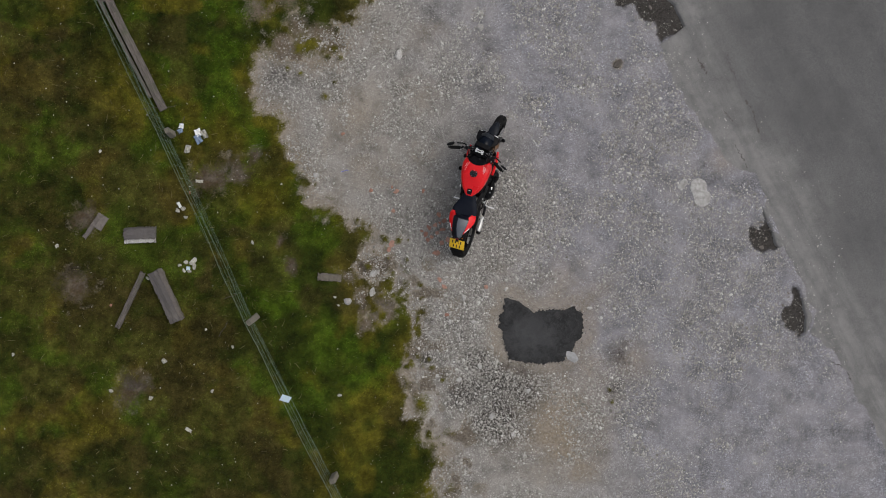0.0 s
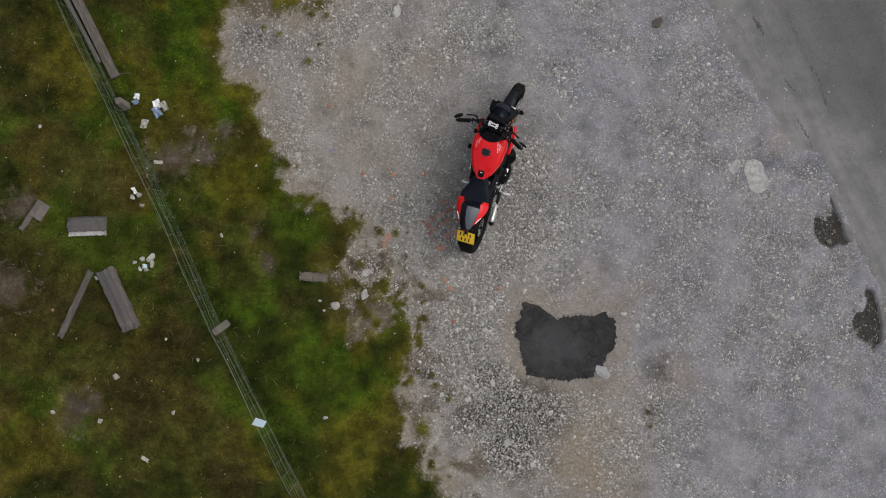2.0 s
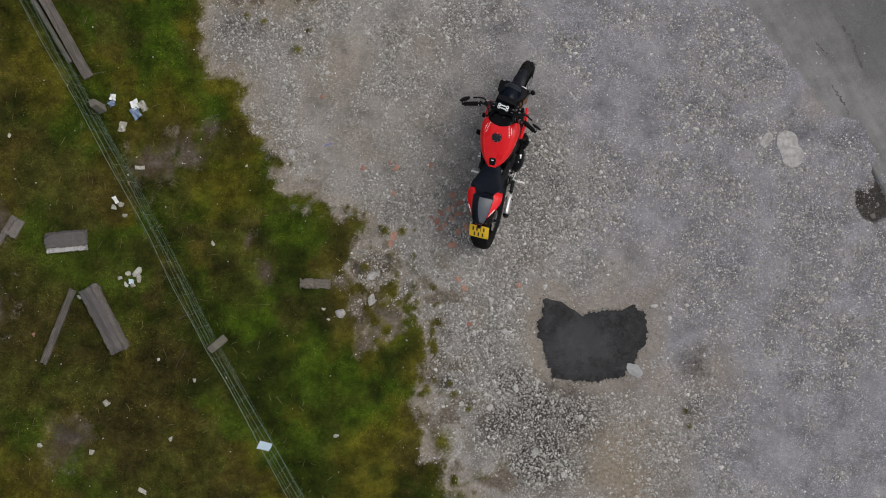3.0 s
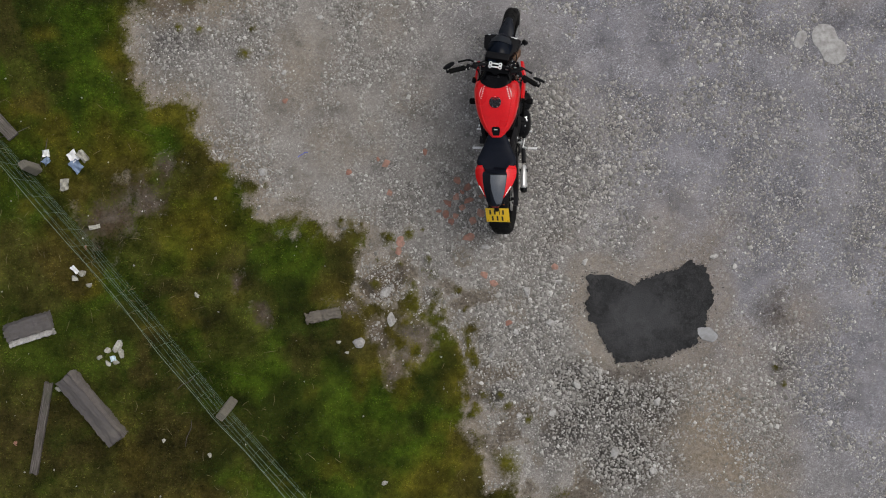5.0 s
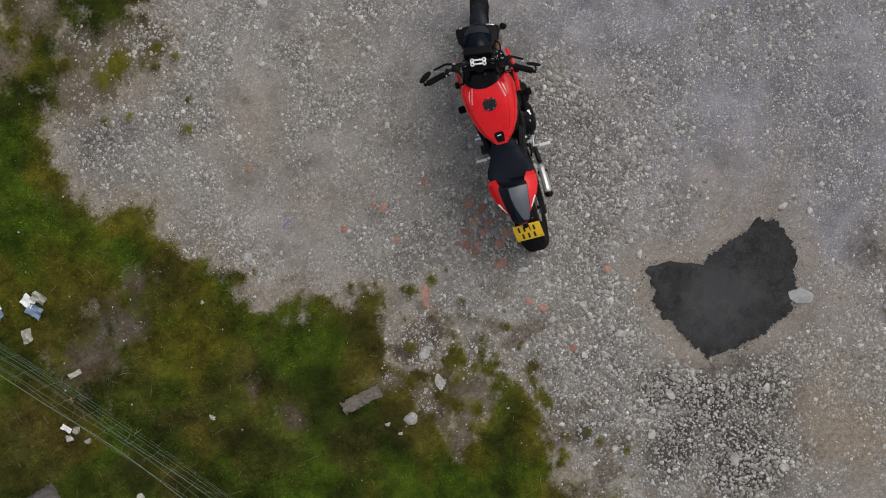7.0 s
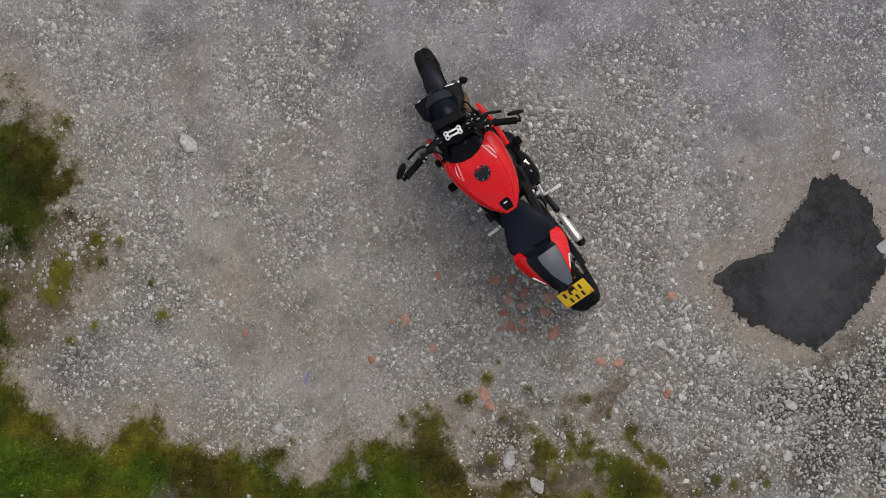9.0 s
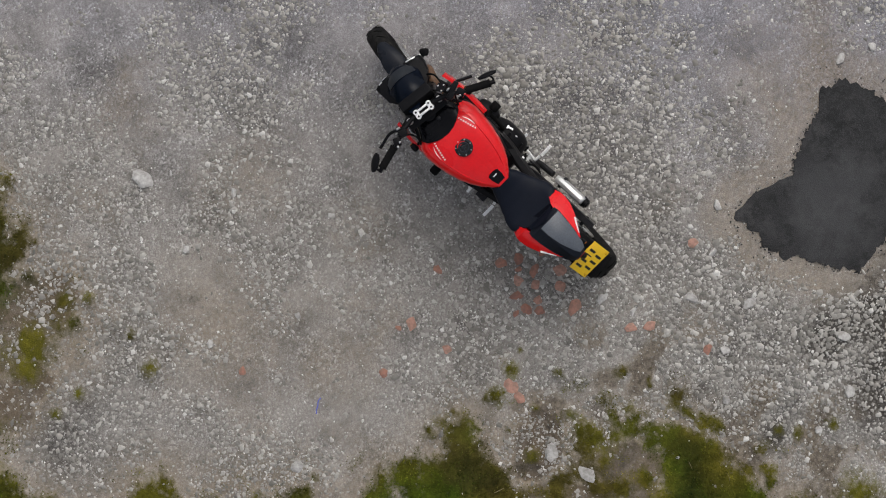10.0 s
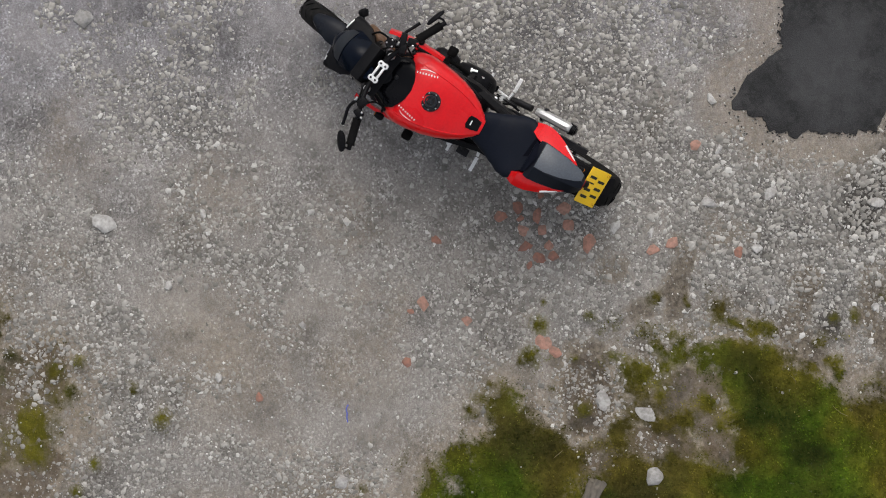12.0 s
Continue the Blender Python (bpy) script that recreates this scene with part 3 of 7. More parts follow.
def hole_at(x, y, spread=0.0):
    """How far a place lies within a pothole, 0 to 1, with a crumbled rim."""
    out = np.zeros(np.shape(x))
    rim = 0.1 * (value_noise(x, y, 9, 70, 4) - 0.5)
    for ring in HOLES:
        out = np.maximum(out, np.clip((within_outline(x, y, ring) + rim + spread) / 0.05 + 0.3, 0, 1))
    return out


def height_at(x, y):
    x, y = np.asarray(x, float), np.asarray(y, float)
    h = 0.016 * (value_noise(x, y, 1.1, 50, 3) - 0.5) + 0.008 * (value_noise(x, y, 7, 55, 2) - 0.5)
    h = h + turf_at(x, y) * (0.012 + 0.05 * value_noise(x, y, 2.2, 60, 3))
    h = h - 0.045 * hole_at(x, y)
    near = np.exp(-((x - 0.6) ** 2 + (y - 0.9) ** 2) / 1.2)
    return h * (1 - 0.75 * near) - 0.004


def axis(lo, hi, step):
    core = np.arange(lo, hi + step / 2, step)
    far = np.array([0.4, 1, 2, 4, 8, 16, 35, 80, 180, 400.0])
    return np.concatenate([lo - far[::-1], core, hi + far])


def grid_faces(nx, ny):
    i = np.arange(nx - 1)[:, None] * ny + np.arange(ny - 1)[None, :]
    i = i.ravel()
    return np.stack([i, i + ny, i + ny + 1, i + 1], -1)


def build_ground():
    xs, ys = axis(-7.2, 7.6, 0.028), axis(-5.0, 5.4, 0.028)
    X, Y = np.meshgrid(xs, ys, indexing="ij")
    Z = height_at(X, Y)
    ob = raw_mesh("ground", np.stack([X, Y, Z], -1).reshape(-1, 3), grid_faces(len(xs), len(ys)), hardcore)
    finish(ob, 60)
    g = turf_at(X, Y)
    d = edge_distance(X, Y, TURF_EDGE)
    WX, WY = drift(X, Y)
    tan = np.clip(1 - np.abs(d) / 0.4, 0, 1) * 0.7
    tan = np.maximum(tan, 0.8 * blob(WX, WY, 1.6, -2.35, 1.0, 0.7))
    for a, b, r in WORN:
        tan = np.maximum(tan, (0.6 if b < 0.3 else 0.42) * blob(WX, WY, a, b, r * 1.3, 1.0))
    tan = np.maximum(tan, 0.5 * np.clip((within_outline(X, Y, PATCH) + 0.3) / 0.15, 0, 1))
    tan = np.maximum(tan, 0.55 * blob(X, Y, 2.6, -1.5, 0.5, 0.8))
    tan = np.maximum(tan, 0.5 * blob(X, Y, -1.2, 1.9, 0.8, 0.9))
    tan = np.maximum(tan, 0.45 * blob(X, Y, 3.9, 1.3, 0.35, 0.8))
    for a, b, r in BARE:
        tan = np.maximum(tan, (1.0 if a < -1.6 and b < 2.4 else 0.9) * blob(0.4 * WX + 0.6 * X, 0.4 * WY + 0.6 * Y, a, b, r * 1.6, 0.5))
    tan = np.maximum(tan, 0.95 * blob(X, Y, 2.44, 2.61, 0.1, 0.6))
    damp = damp_at(X, Y)
    damp = np.maximum(damp, 0.6 * blob(X, Y, 2.44, 2.62, 0.085, 0.6))
    soil = soil_at(X, Y, d)
    damp = np.maximum(damp, 0.5 * soil)
    tan = np.maximum(tan, 0.75 * soil)
    # the same mask is darkest within the potholes
    damp = np.maximum(damp, hole_at(X, Y))
    damp = np.maximum(damp, 0.3 * blob(X, Y, -2.1, 2.3, 0.6, 0.7))
    # the ground also goes darker between stones that lie thick
    damp = np.maximum(damp, 0.45 * np.clip(stone_cover(X, Y) - 0.35, 0, 1))
    cols = np.stack([g, np.clip(tan, 0, 1), np.clip(damp, 0, 1), np.clip((X - 0.3 + 0.35 * Y) / 1.8 + 0.3 * (value_noise(X, Y, 0.7, 220, 3) - 0.5), 0, 1)], -1).reshape(-1, 4).astype(np.float32)
    a = ob.data.color_attributes.new("zone", "FLOAT_COLOR", "POINT")
    a.data.foreach_set("color", cols.ravel())
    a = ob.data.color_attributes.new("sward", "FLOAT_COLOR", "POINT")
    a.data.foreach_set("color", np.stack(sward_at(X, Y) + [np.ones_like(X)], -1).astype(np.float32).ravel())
    return tagged(ob, "grey hardcore and gravel ground with dust and damp stains", "ground", kind="structure")


def build_road():
    ss = axis(-3.0, 9.0, 0.03)
    ws = np.array([-0.035, -0.012, 0.0, 0.03, 0.08, 0.16, 0.3, 0.5, 0.8, 1.2, 1.7, 2.3, 3.0, 4.0, 5.5, 5.56])
    S, W = np.meshgrid(ss, ws, indexing="ij")
    off = road_offset(S) * np.clip(1 - W / 1.2, 0, 1)
    P = ROAD_P + S[..., None] * ROAD_D + (W + off)[..., None] * ROAD_N
    Z = -0.009 + 0.028 * np.clip(W / 0.4, 0, 1) + 0.006 * (value_noise(S, W, 1.3, 90, 3) - 0.5)
    Z = Z - 0.012 * np.exp(-((W - 0.33 - 0.1 * value_noise(S, S * 0, 0.8, 95)) / 0.04) ** 2) * (value_noise(S, W, 2.0, 99, 2) > 0.45)
    Z[:, 0] = -0.05
    Z[:, 1] = -0.016
    Z[:, -1] = -0.05
    ob = raw_mesh("road", np.concatenate([P, Z[..., None]], -1).reshape(-1, 3), grid_faces(len(ss), len(ws)), road_tarmac)
    finish(ob, 60)
    dust = np.clip(1.35 - W / (0.55 + 0.8 * value_noise(S, W, 1.1, 110, 3)), 0, 1) * 0.95
    a = ob.data.attributes.new("dust", "FLOAT", "POINT")
    a.data.foreach_set("value", dust.ravel().astype(np.float32))
    return tagged(ob, "worn grey tarmac road with a crumbling dusty edge", "road", kind="structure")


road = build_road()


def flat_patch(name, radius_of, cx, cy, z, mat, label, category, thick=0.012, rings=9, n=220):
    """A thin raised patch with a ragged rim; radius_of gives its reach at each angle."""
    verts, faces = [], []
    for i in range(rings + 1):
        for j in range(n):
            q = 2 * math.pi * j / n
            k = i / (rings - 1) if i < rings else 1.006
            r = radius_of(q) * k
            x, y = cx + r * math.cos(q), cy + r * math.sin(q)
            lift = z + (0.004 * float(value_noise(x, y, 5, 120, 2)) if i < rings - 1 else 0.0)
            verts.append((x, y, float(height_at(x, y)) + (lift if i < rings else lift - thick - 0.01)))
    for i in range(rings):
        for j in range(n):
            a, b = i * n + j, i * n + (j + 1) % n
            faces.append((a, b, b + n, a + n))
    ob = raw_mesh(name, verts, faces, mat)
    finish(ob, 50)
    return tagged(ob, label, category)


PATCH = [(0.89, -0.62), (1.05, -0.66), (1.17, -0.74), (1.27, -0.82), (1.36, -0.85), (1.48, -0.78), (1.7, -0.78), (1.83, -0.74), (1.92, -0.8), (1.95, -0.89), (1.96, -1.08), (1.92, -1.17), (1.85, -1.23), (1.81, -1.36), (1.66, -1.49), (1.38, -1.53), (1.13, -1.51),
         (0.94, -1.46), (0.88, -1.31), (0.85, -1.09), (0.8, -1.03), (0.8, -0.87), (0.87, -0.81)]


def patch_reach(q):
    """How far the slab reaches from its middle: a rough heart with a notch at its north side."""
    c, s = math.cos(q), math.sin(q)
    best = 0.3
    for (ax, ay), (bx, by) in zip(PATCH, PATCH[1:] + PATCH[:1]):
        ax, ay, ex, ey = ax - 1.385, ay + 1.1, bx - ax, by - ay
        k = c * ey - s * ex
        if abs(k) > 1e-9:
            r, u = (ax * ey - ay * ex) / k, (ax * s - ay * c) / k
            if r > 0 and -1e-6 <= u <= 1 + 1e-6:
                best = max(best, r)
    return best * (1 + 0.05 * (float(value_noise(c * 2 + 5, s * 2 + 5, 3.0, 130, 3)) - 0.5) + 0.12 * (float(value_noise(c * 2, s * 2, 16, 140, 2)) - 0.5))


patch = flat_patch("tarmac_patch", patch_reach, 1.385, -1.1, 0.010, patch_tarmac, "dark fresh tarmac repair patch with ragged edges", "patch")
tagged(patch, kind="structure")


def cement_reach(q):
    return 0.15 * (1 + 0.28 * math.cos(2 * (q - 1.9)) + 0.35 * (float(value_noise(math.cos(q) + 3, math.sin(q) + 3, 1.5, 150, 3)) - 0.5))


cement_mat = stone_material("cement_skim", ((0.0, (0.42, 0.413, 0.4)), (1.0, (0.46, 0.452, 0.44))), 18)


def ground_z(x, y):
    return float(height_at(x, y))


def road_crack(points, width, seed):
    """A dirt-filled crack: a ragged thin strip that lies on the tarmac."""
    line = smooth_line([(x, y, 0) for x, y in points], 40)
    verts, faces = [], []
    for i, p in enumerate(line):
        q = line[min(i + 1, len(line) - 1)] - line[max(i - 1, 0)]
        side = Vector((-q.y, q.x, 0)).normalized()
        t = i / (len(line) - 1)
        w = width * max(0.02, 3.4 * float(value_noise(t * 22, seed, 1.0, 240, 4)) - 1.25) * math.sin(math.pi * min(max(t, 0.02), 0.98)) ** 0.4
        c = p + side * 0.05 * (float(value_noise(t * 18, seed + 3, 1.0, 250, 4)) - 0.5)
        for k in (-1, 1):
            v = c + side * w * k * (0.2 + 1.7 * float(value_noise(t * 90, k + seed, 1.0, 260, 2)))
            s, wd = road_coords(v.x, v.y)
            z = max(ground_z(v.x, v.y), -0.009 + 0.028 * min(max((float(wd) - float(road_offset(s))) / 0.4, 0), 1) + 0.004)
            verts.append((v.x, v.y, z + 0.004))
    faces = [(2 * i, 2 * i + 1, 2 * i + 3, 2 * i + 2) for i in range(len(line) - 1)]
    ob = raw_mesh("road_crack", verts, faces, crack_mat)
    return tagged(ob, "dark dirt-filled crack along the worn road edge", "crack", kind="structure")


crack_mat = worn("crack_dirt", (0.085, 0.08, 0.074), 0.95, 0, 0, 0.5, 20, 0.4, 0.2)
for i, (points, width) in enumerate((([(3.53, 2.68), (3.6, 2.59), (3.67, 2.47)], 0.022), ([(3.93, 2.76), (3.99, 2.58), (4.07, 2.4)], 0.012), ([(4.13, 2.2), (4.23, 2.05), (4.32, 1.92), (4.35, 1.77), (4.42, 1.56)], 0.013),
                                     ([(3.88, 1.98), (3.96, 1.88), (4.03, 1.8)], 0.008), ([(4.06, 1.5), (4.15, 1.34), (4.24, 1.17)], 0.007), ([(5.36, -1.48), (5.58, -1.62), (5.77, -1.97)], 0.009))):
    road_crack(points, width, 1.0 + 4 * i)
tagged(flat_patch("cement_spill", cement_reach, 3.58, 0.84, 0.004, cement_mat, "pale dried cement spill on the gravel", "spill", 0.006, 6, 60))
tagged(flat_patch("cement_spill", lambda q: 0.42 * cement_reach(q + 1), 3.34, 0.95, 0.004, cement_mat, "small pale dried cement spill on the gravel", "spill", 0.006, 5, 40))


# ---- loose gravel and turf, too many to count ----
def stone_shapes(k, seed, flush=False, slim=(0.32, 0.78)):
    """A few crushed-stone shapes: flush flakes of 21 faces, or chips of 8."""
    g = np.random.default_rng(seed)
    if flush:
        out = []
        for _ in range(k):
            q = np.sort(np.arange(7) * 0.898 + g.uniform(-0.45, 0.45, 7))
            r = 0.62 + 0.66 * g.random(7)
            flat = g.uniform(*slim)
            lean = 0.05 * np.cos(q + g.uniform(0, 6))
            top = np.stack([np.cos(q) * r * 0.9, np.sin(q) * r * 0.9 * flat, 0.13 + lean], -1)
            low = np.stack([np.cos(q) * r, np.sin(q) * r * flat, -0.06 + 0 * q], -1)
            v = np.concatenate([top, low, [[0, 0, 0.13]]])
            f = [(i, (i + 1) % 7, 14) for i in range(7)] + [(i, 7 + i, (i + 1) % 7) for i in range(7)] + [((i + 1) % 7, 7 + i, 7 + (i + 1) % 7) for i in range(7)]
            out.append((v, np.array(f)))
        return out
    v0 = np.array([(1, 0, 0), (0, 1, 0), (-1, 0, 0), (0, -1, 0), (0.1, 0.1, 1), (0, 0, -1)], float)
    f0 = np.array([(0, 1, 4), (1, 2, 4), (2, 3, 4), (3, 0, 4), (1, 0, 5), (2, 1, 5), (3, 2, 5), (0, 3, 5)])
    out = [(v0 * (1 + 0.6 * (g.random((len(v0), 1)) - 0.5)) * np.array((1.0, 0.55 + 0.45 * g.random(), 0.25 + 0.25 * g.random())) + 0.25 * (g.random(v0.shape) - 0.5), f0) for _ in range(k)]
    for v, _ in out:
        v[:, 2] = np.minimum(v[:, 2], 0.22 + 0.25 * v[:, 0] * (g.random() - 0.5))
    return out


# dusty places that wheels have swept bare: x, y, radius
WORN = [(0.62, -1.2, 0.25), (0.88, -0.5, 0.22), (0.76, -0.85, 0.22), (1.46, -0.48, 0.45), (1.94, -1.59, 0.5), (1.90, -0.53, 0.45), (-1.06, 2.08, 0.34), (-0.93, 1.41, 0.32), (-0.89, 0.98, 0.26), (-0.98, 2.96, 0.3), (-0.19, 1.98, 0.35),
        (-0.31, 1.22, 0.28), (-0.24, 2.93, 0.4), (-1.45, 0.85, 0.3), (-1.55, 1.5, 0.25), (1.55, -2.35, 0.55)]
# places where flakes lie washed together: x, y, radius
CLUMPS = [(-0.65, 2.24, 0.22), (-0.67, 2.12, 0.2), (0.08, 2.47, 0.22), (-0.23, 1.37, 0.22), (-0.46, 1.12, 0.24), (-0.97, 1.6, 0.16), (-1.3, 2.02, 0.2), (-0.83, 1.7, 0.15), (-0.09, 2.7, 0.22), (-0.67, 1.34, 0.16), (-1.5, 2.31, 0.25), (-1.68, 1.77, 0.2), (-0.71, 0.33, 0.22), (-0.67, -0.43, 0.2), (-0.05, 0.08, 0.25), (1.0, 1.0, 0.4)]
# damp stains: x, y, radius, strength
DAMP = [(0.42, -1.55, 0.5, 0.75), (0.69, -1.85, 0.6, 0.85), (0.82, -2.25, 0.65, 0.8), (0.32, -2.0, 0.5, 0.75), (1.15, -1.9, 0.5, 0.7), (-0.19, -1.48, 0.22, 0.75), (0.0, -1.75, 0.2, 0.55), (0.05, -2.05, 0.2, 0.5), (2.42, -1.39, 0.3, 0.55), (2.34, -1.85, 0.22, 0.6), (2.5, -2.3, 0.3, 0.45),
        (0.25, -0.9, 0.5, 0.3), (-0.93, 1.41, 0.2, 0.4), (-1.06, 2.08, 0.08, 0.45), (0.55, 2.3, 0.5, 0.35), (-2.2, 2.4, 0.45, 0.55), (0.1, 0.4, 0.55, 0.4)]


def soil_at(x, y, d):
    """Soil washed out of the turf over the stones beside it; d is the distance to the turf's edge."""
    verge = np.clip((d + 0.95) / 0.5, 0, 1) * np.clip((0.5 - y) / 0.5, 0, 1)
    return verge * np.clip((value_noise(x, y, 5.5, 330, 4) - 0.5) / 0.12, 0, 1)


def damp_at(x, y):
    """How dark with damp the fines between the stones are, 0 to 1."""
    wx, wy = drift(x, y)
    out = np.zeros(np.shape(x))
    for a, b, r, k in DAMP:
        out = np.maximum(out, k * blob(0.6 * x + 0.4 * wx, 0.6 * y + 0.4 * wy, a, b, r, 0.8))
    return out


def stone_cover(x, y):
    """How closely loose stone covers the ground: thick beside the patch and the turf, thin on the dust, almost none on turf and tarmac."""
    s, w = road_coords(x, y)
    turf = turf_at(x, y)
    clump = value_noise(x, y, 1.6, 160, 4) * 0.6 + value_noise(x, y, 5.0, 165, 3) * 0.4
    dense = 0.12 + 0.85 * np.clip((clump - 0.46) / 0.13, 0, 1)
    dense = dense + 1.1 * blob(x, y, 0.25, -1.3, 0.85, 0.8) + 0.9 * blob(x, y, 0.75, -2.1, 0.8, 0.8) + 0.8 * blob(x, y, 0.95, 0.35, 0.95, 0.8) + 0.6 * blob(x, y, 0.15, 0.0, 0.6, 0.9) + 0.5 * blob(x, y, -0.15, 0.55, 0.75, 0.9) + 0.5 * blob(x, y, -0.5, -0.2, 0.6, 0.9)
    dense = dense + 0.8 * blob(x, y, 0.35, -0.55, 0.7, 0.8) + 0.45 * blob(x, y, -2.1, 2.35, 0.7, 0.7) + 0.35 * blob(x, y, 3.2, -0.6, 1.3, 0.9)
    dense = dense * (1 - 0.7 * soil_at(x, y, edge_distance(x, y, TURF_EDGE)))
    sx, sy = x + 0.35 * (value_noise(x, y, 3.5, 270, 3) - 0.5), y + 0.35 * (value_noise(x, y, 3.5, 275, 3) - 0.5)
    for p, q, r in CLUMPS:
        dense = dense + 0.9 * blob(sx, sy, p, q, r, 1.0)
    dense = dense * np.clip(1.15 - 1.3 * turf, 0.015, 1) * np.where(edge_distance(x, y, TURF_EDGE) > 0.35, 0.12, 1.0) * np.where(w > road_offset(s) - 0.02, 0.8 * np.exp(-np.maximum(w - road_offset(s), 0) / 0.22), 1.0)
    q = np.arctan2(y + 1.1, x - 1.385)
    reach = np.array([patch_reach(a) for a in np.linspace(-math.pi, math.pi, 361)])
    in_patch = np.hypot(x - 1.385, y + 1.1) < reach[((q + math.pi) / (2 * math.pi) * 360).astype(int)] * 0.98
    dense = dense * (1 - 0.1 * np.clip((x + 0.25 * y - 1.35) / 0.8, 0, 1))
    for p, q, r in WORN:
        dense = dense * (1 - 0.75 * blob(sx, sy, p, q, r * 1.15, 1.0))
    rim = within_outline(x, y, PATCH) + 0.22 * (value_noise(x, y, 4, 285, 3) - 0.5)
    dense = dense * (1 - 0.8 * np.clip((rim + 0.24) / 0.12, 0, 1))
    dense = np.where(in_patch, 0.004, dense)
    dense = dense * np.where(np.hypot(x - 3.55, y - 0.86) < 0.16, 0.1, 1)
    dense = dense * (1 - 0.75 * hole_at(x, y))
    return dense


def stone_mesh(name, g, x, y, z, size, a, t1, shapes, label, mat):
    """Many stones, each one of a few shapes, turned and tilted, in one mesh."""
    verts, faces, base = [], [], 0
    kind = g.integers(0, len(shapes), len(x))
    for k, (v0, f0) in enumerate(shapes):
        i = np.nonzero(kind == k)[0]
        p = v0[None] * size[i][:, None, None]
        zz = p[..., 2] + p[..., 0] * t1[i][:, None]
        ca, sa = np.cos(a[i])[:, None], np.sin(a[i])[:, None]
        q = np.stack([p[..., 0] * ca - p[..., 1] * sa + x[i][:, None], p[..., 0] * sa + p[..., 1] * ca + y[i][:, None], zz + z[i][:, None]], -1)
        verts.append(q.reshape(-1, 3))
        faces.append((f0[None] + (base + len(v0) * np.arange(len(i)))[:, None, None]).reshape(-1, 3))
        base += q.shape[0] * q.shape[1]
    ob = raw_mesh(name, np.concatenate(verts), np.concatenate(faces), mat)
    return tagged(ob, label, "gravel", kind="stuff")


def lay_bedded():
    """Flat stones trodden into the ground side by side, where stone lies thick."""
    g = np.random.default_rng(19)
    gap = 0.0275
    i, j = np.meshgrid(np.arange(int(7.4 / gap)), np.arange(int(7.6 / (gap * 0.866))), indexing="ij")
    x = (-2.7 + (i + 0.5 * (j % 2)) * gap).ravel()
    y = (-3.5 + j * gap * 0.866).ravel()
    x, y = x + g.uniform(-0.4, 0.4, len(x)) * gap, y + g.uniform(-0.4, 0.4, len(x)) * gap
    cover = np.clip(1.25 * (stone_cover(x, y) - 0.14), 0, 0.93) * (1 - 0.55 * np.clip((x + 0.25 * y - 1.35) / 0.8, 0, 1))
    keep = g.random(len(x)) < cover
    x, y = x[keep], y[keep]
    n = len(x)
    size = gap * 0.5 * np.clip(0.98 * np.exp(0.3 * g.standard_normal(n)), 0.4, 1.75)
    size = size * (0.78 + 0.44 * value_noise(x, y, 2.0, 280, 2))
    return stone_mesh("bedded_gravel", g, x, y, height_at(x, y) + size * 0.02, size, g.uniform(0, 6.28, n), g.normal(0, 0.04, n), stone_shapes(40, 6, True, (0.5, 0.95)), "flat grey and tan stones bedded close together in the ground", flake_mat)


def scatter_gravel(count, typical, least, most, fine, seed, name):
    g = np.random.default_rng(seed)
    n = count
    x, y = g.uniform(-2.9, 5.6, n), g.uniform(-4.0, 4.4, n)
    dense = stone_cover(x, y)
    keep = g.random(n) < np.minimum(dense, 1.0) * (0.8 * (1 - 0.85 * np.clip(damp_at(x, y), 0, 1)) if fine else 0.8 - 0.5 * np.clip(dense - 0.4, 0, 1))
    x, y = x[keep], y[keep]
    n = len(x)
    size = np.clip(typical * (1.12 if not fine else 1.0) * np.exp(0.45 * g.standard_normal(n)), least, most)
    size = size * (1 + 0.3 * blob(x, y, 0.5, -1.6, 1.2, 0.8))
    s, w = road_coords(x, y)
    z = np.maximum(height_at(x, y), np.where(w > road_offset(s), -0.009 + 0.028 * np.clip((w - road_offset(s)) / 0.4, 0, 1), -1)) + size * 0.04
    a, t1 = g.uniform(0, 2 * math.pi, n), g.normal(0, 0.25, n)
    return stone_mesh(name, g, x, y, z, size, a, t1, stone_shapes(24, 5, not fine), "loose crushed grey and pale gravel on the ground", chip_mat if fine else flake_mat)


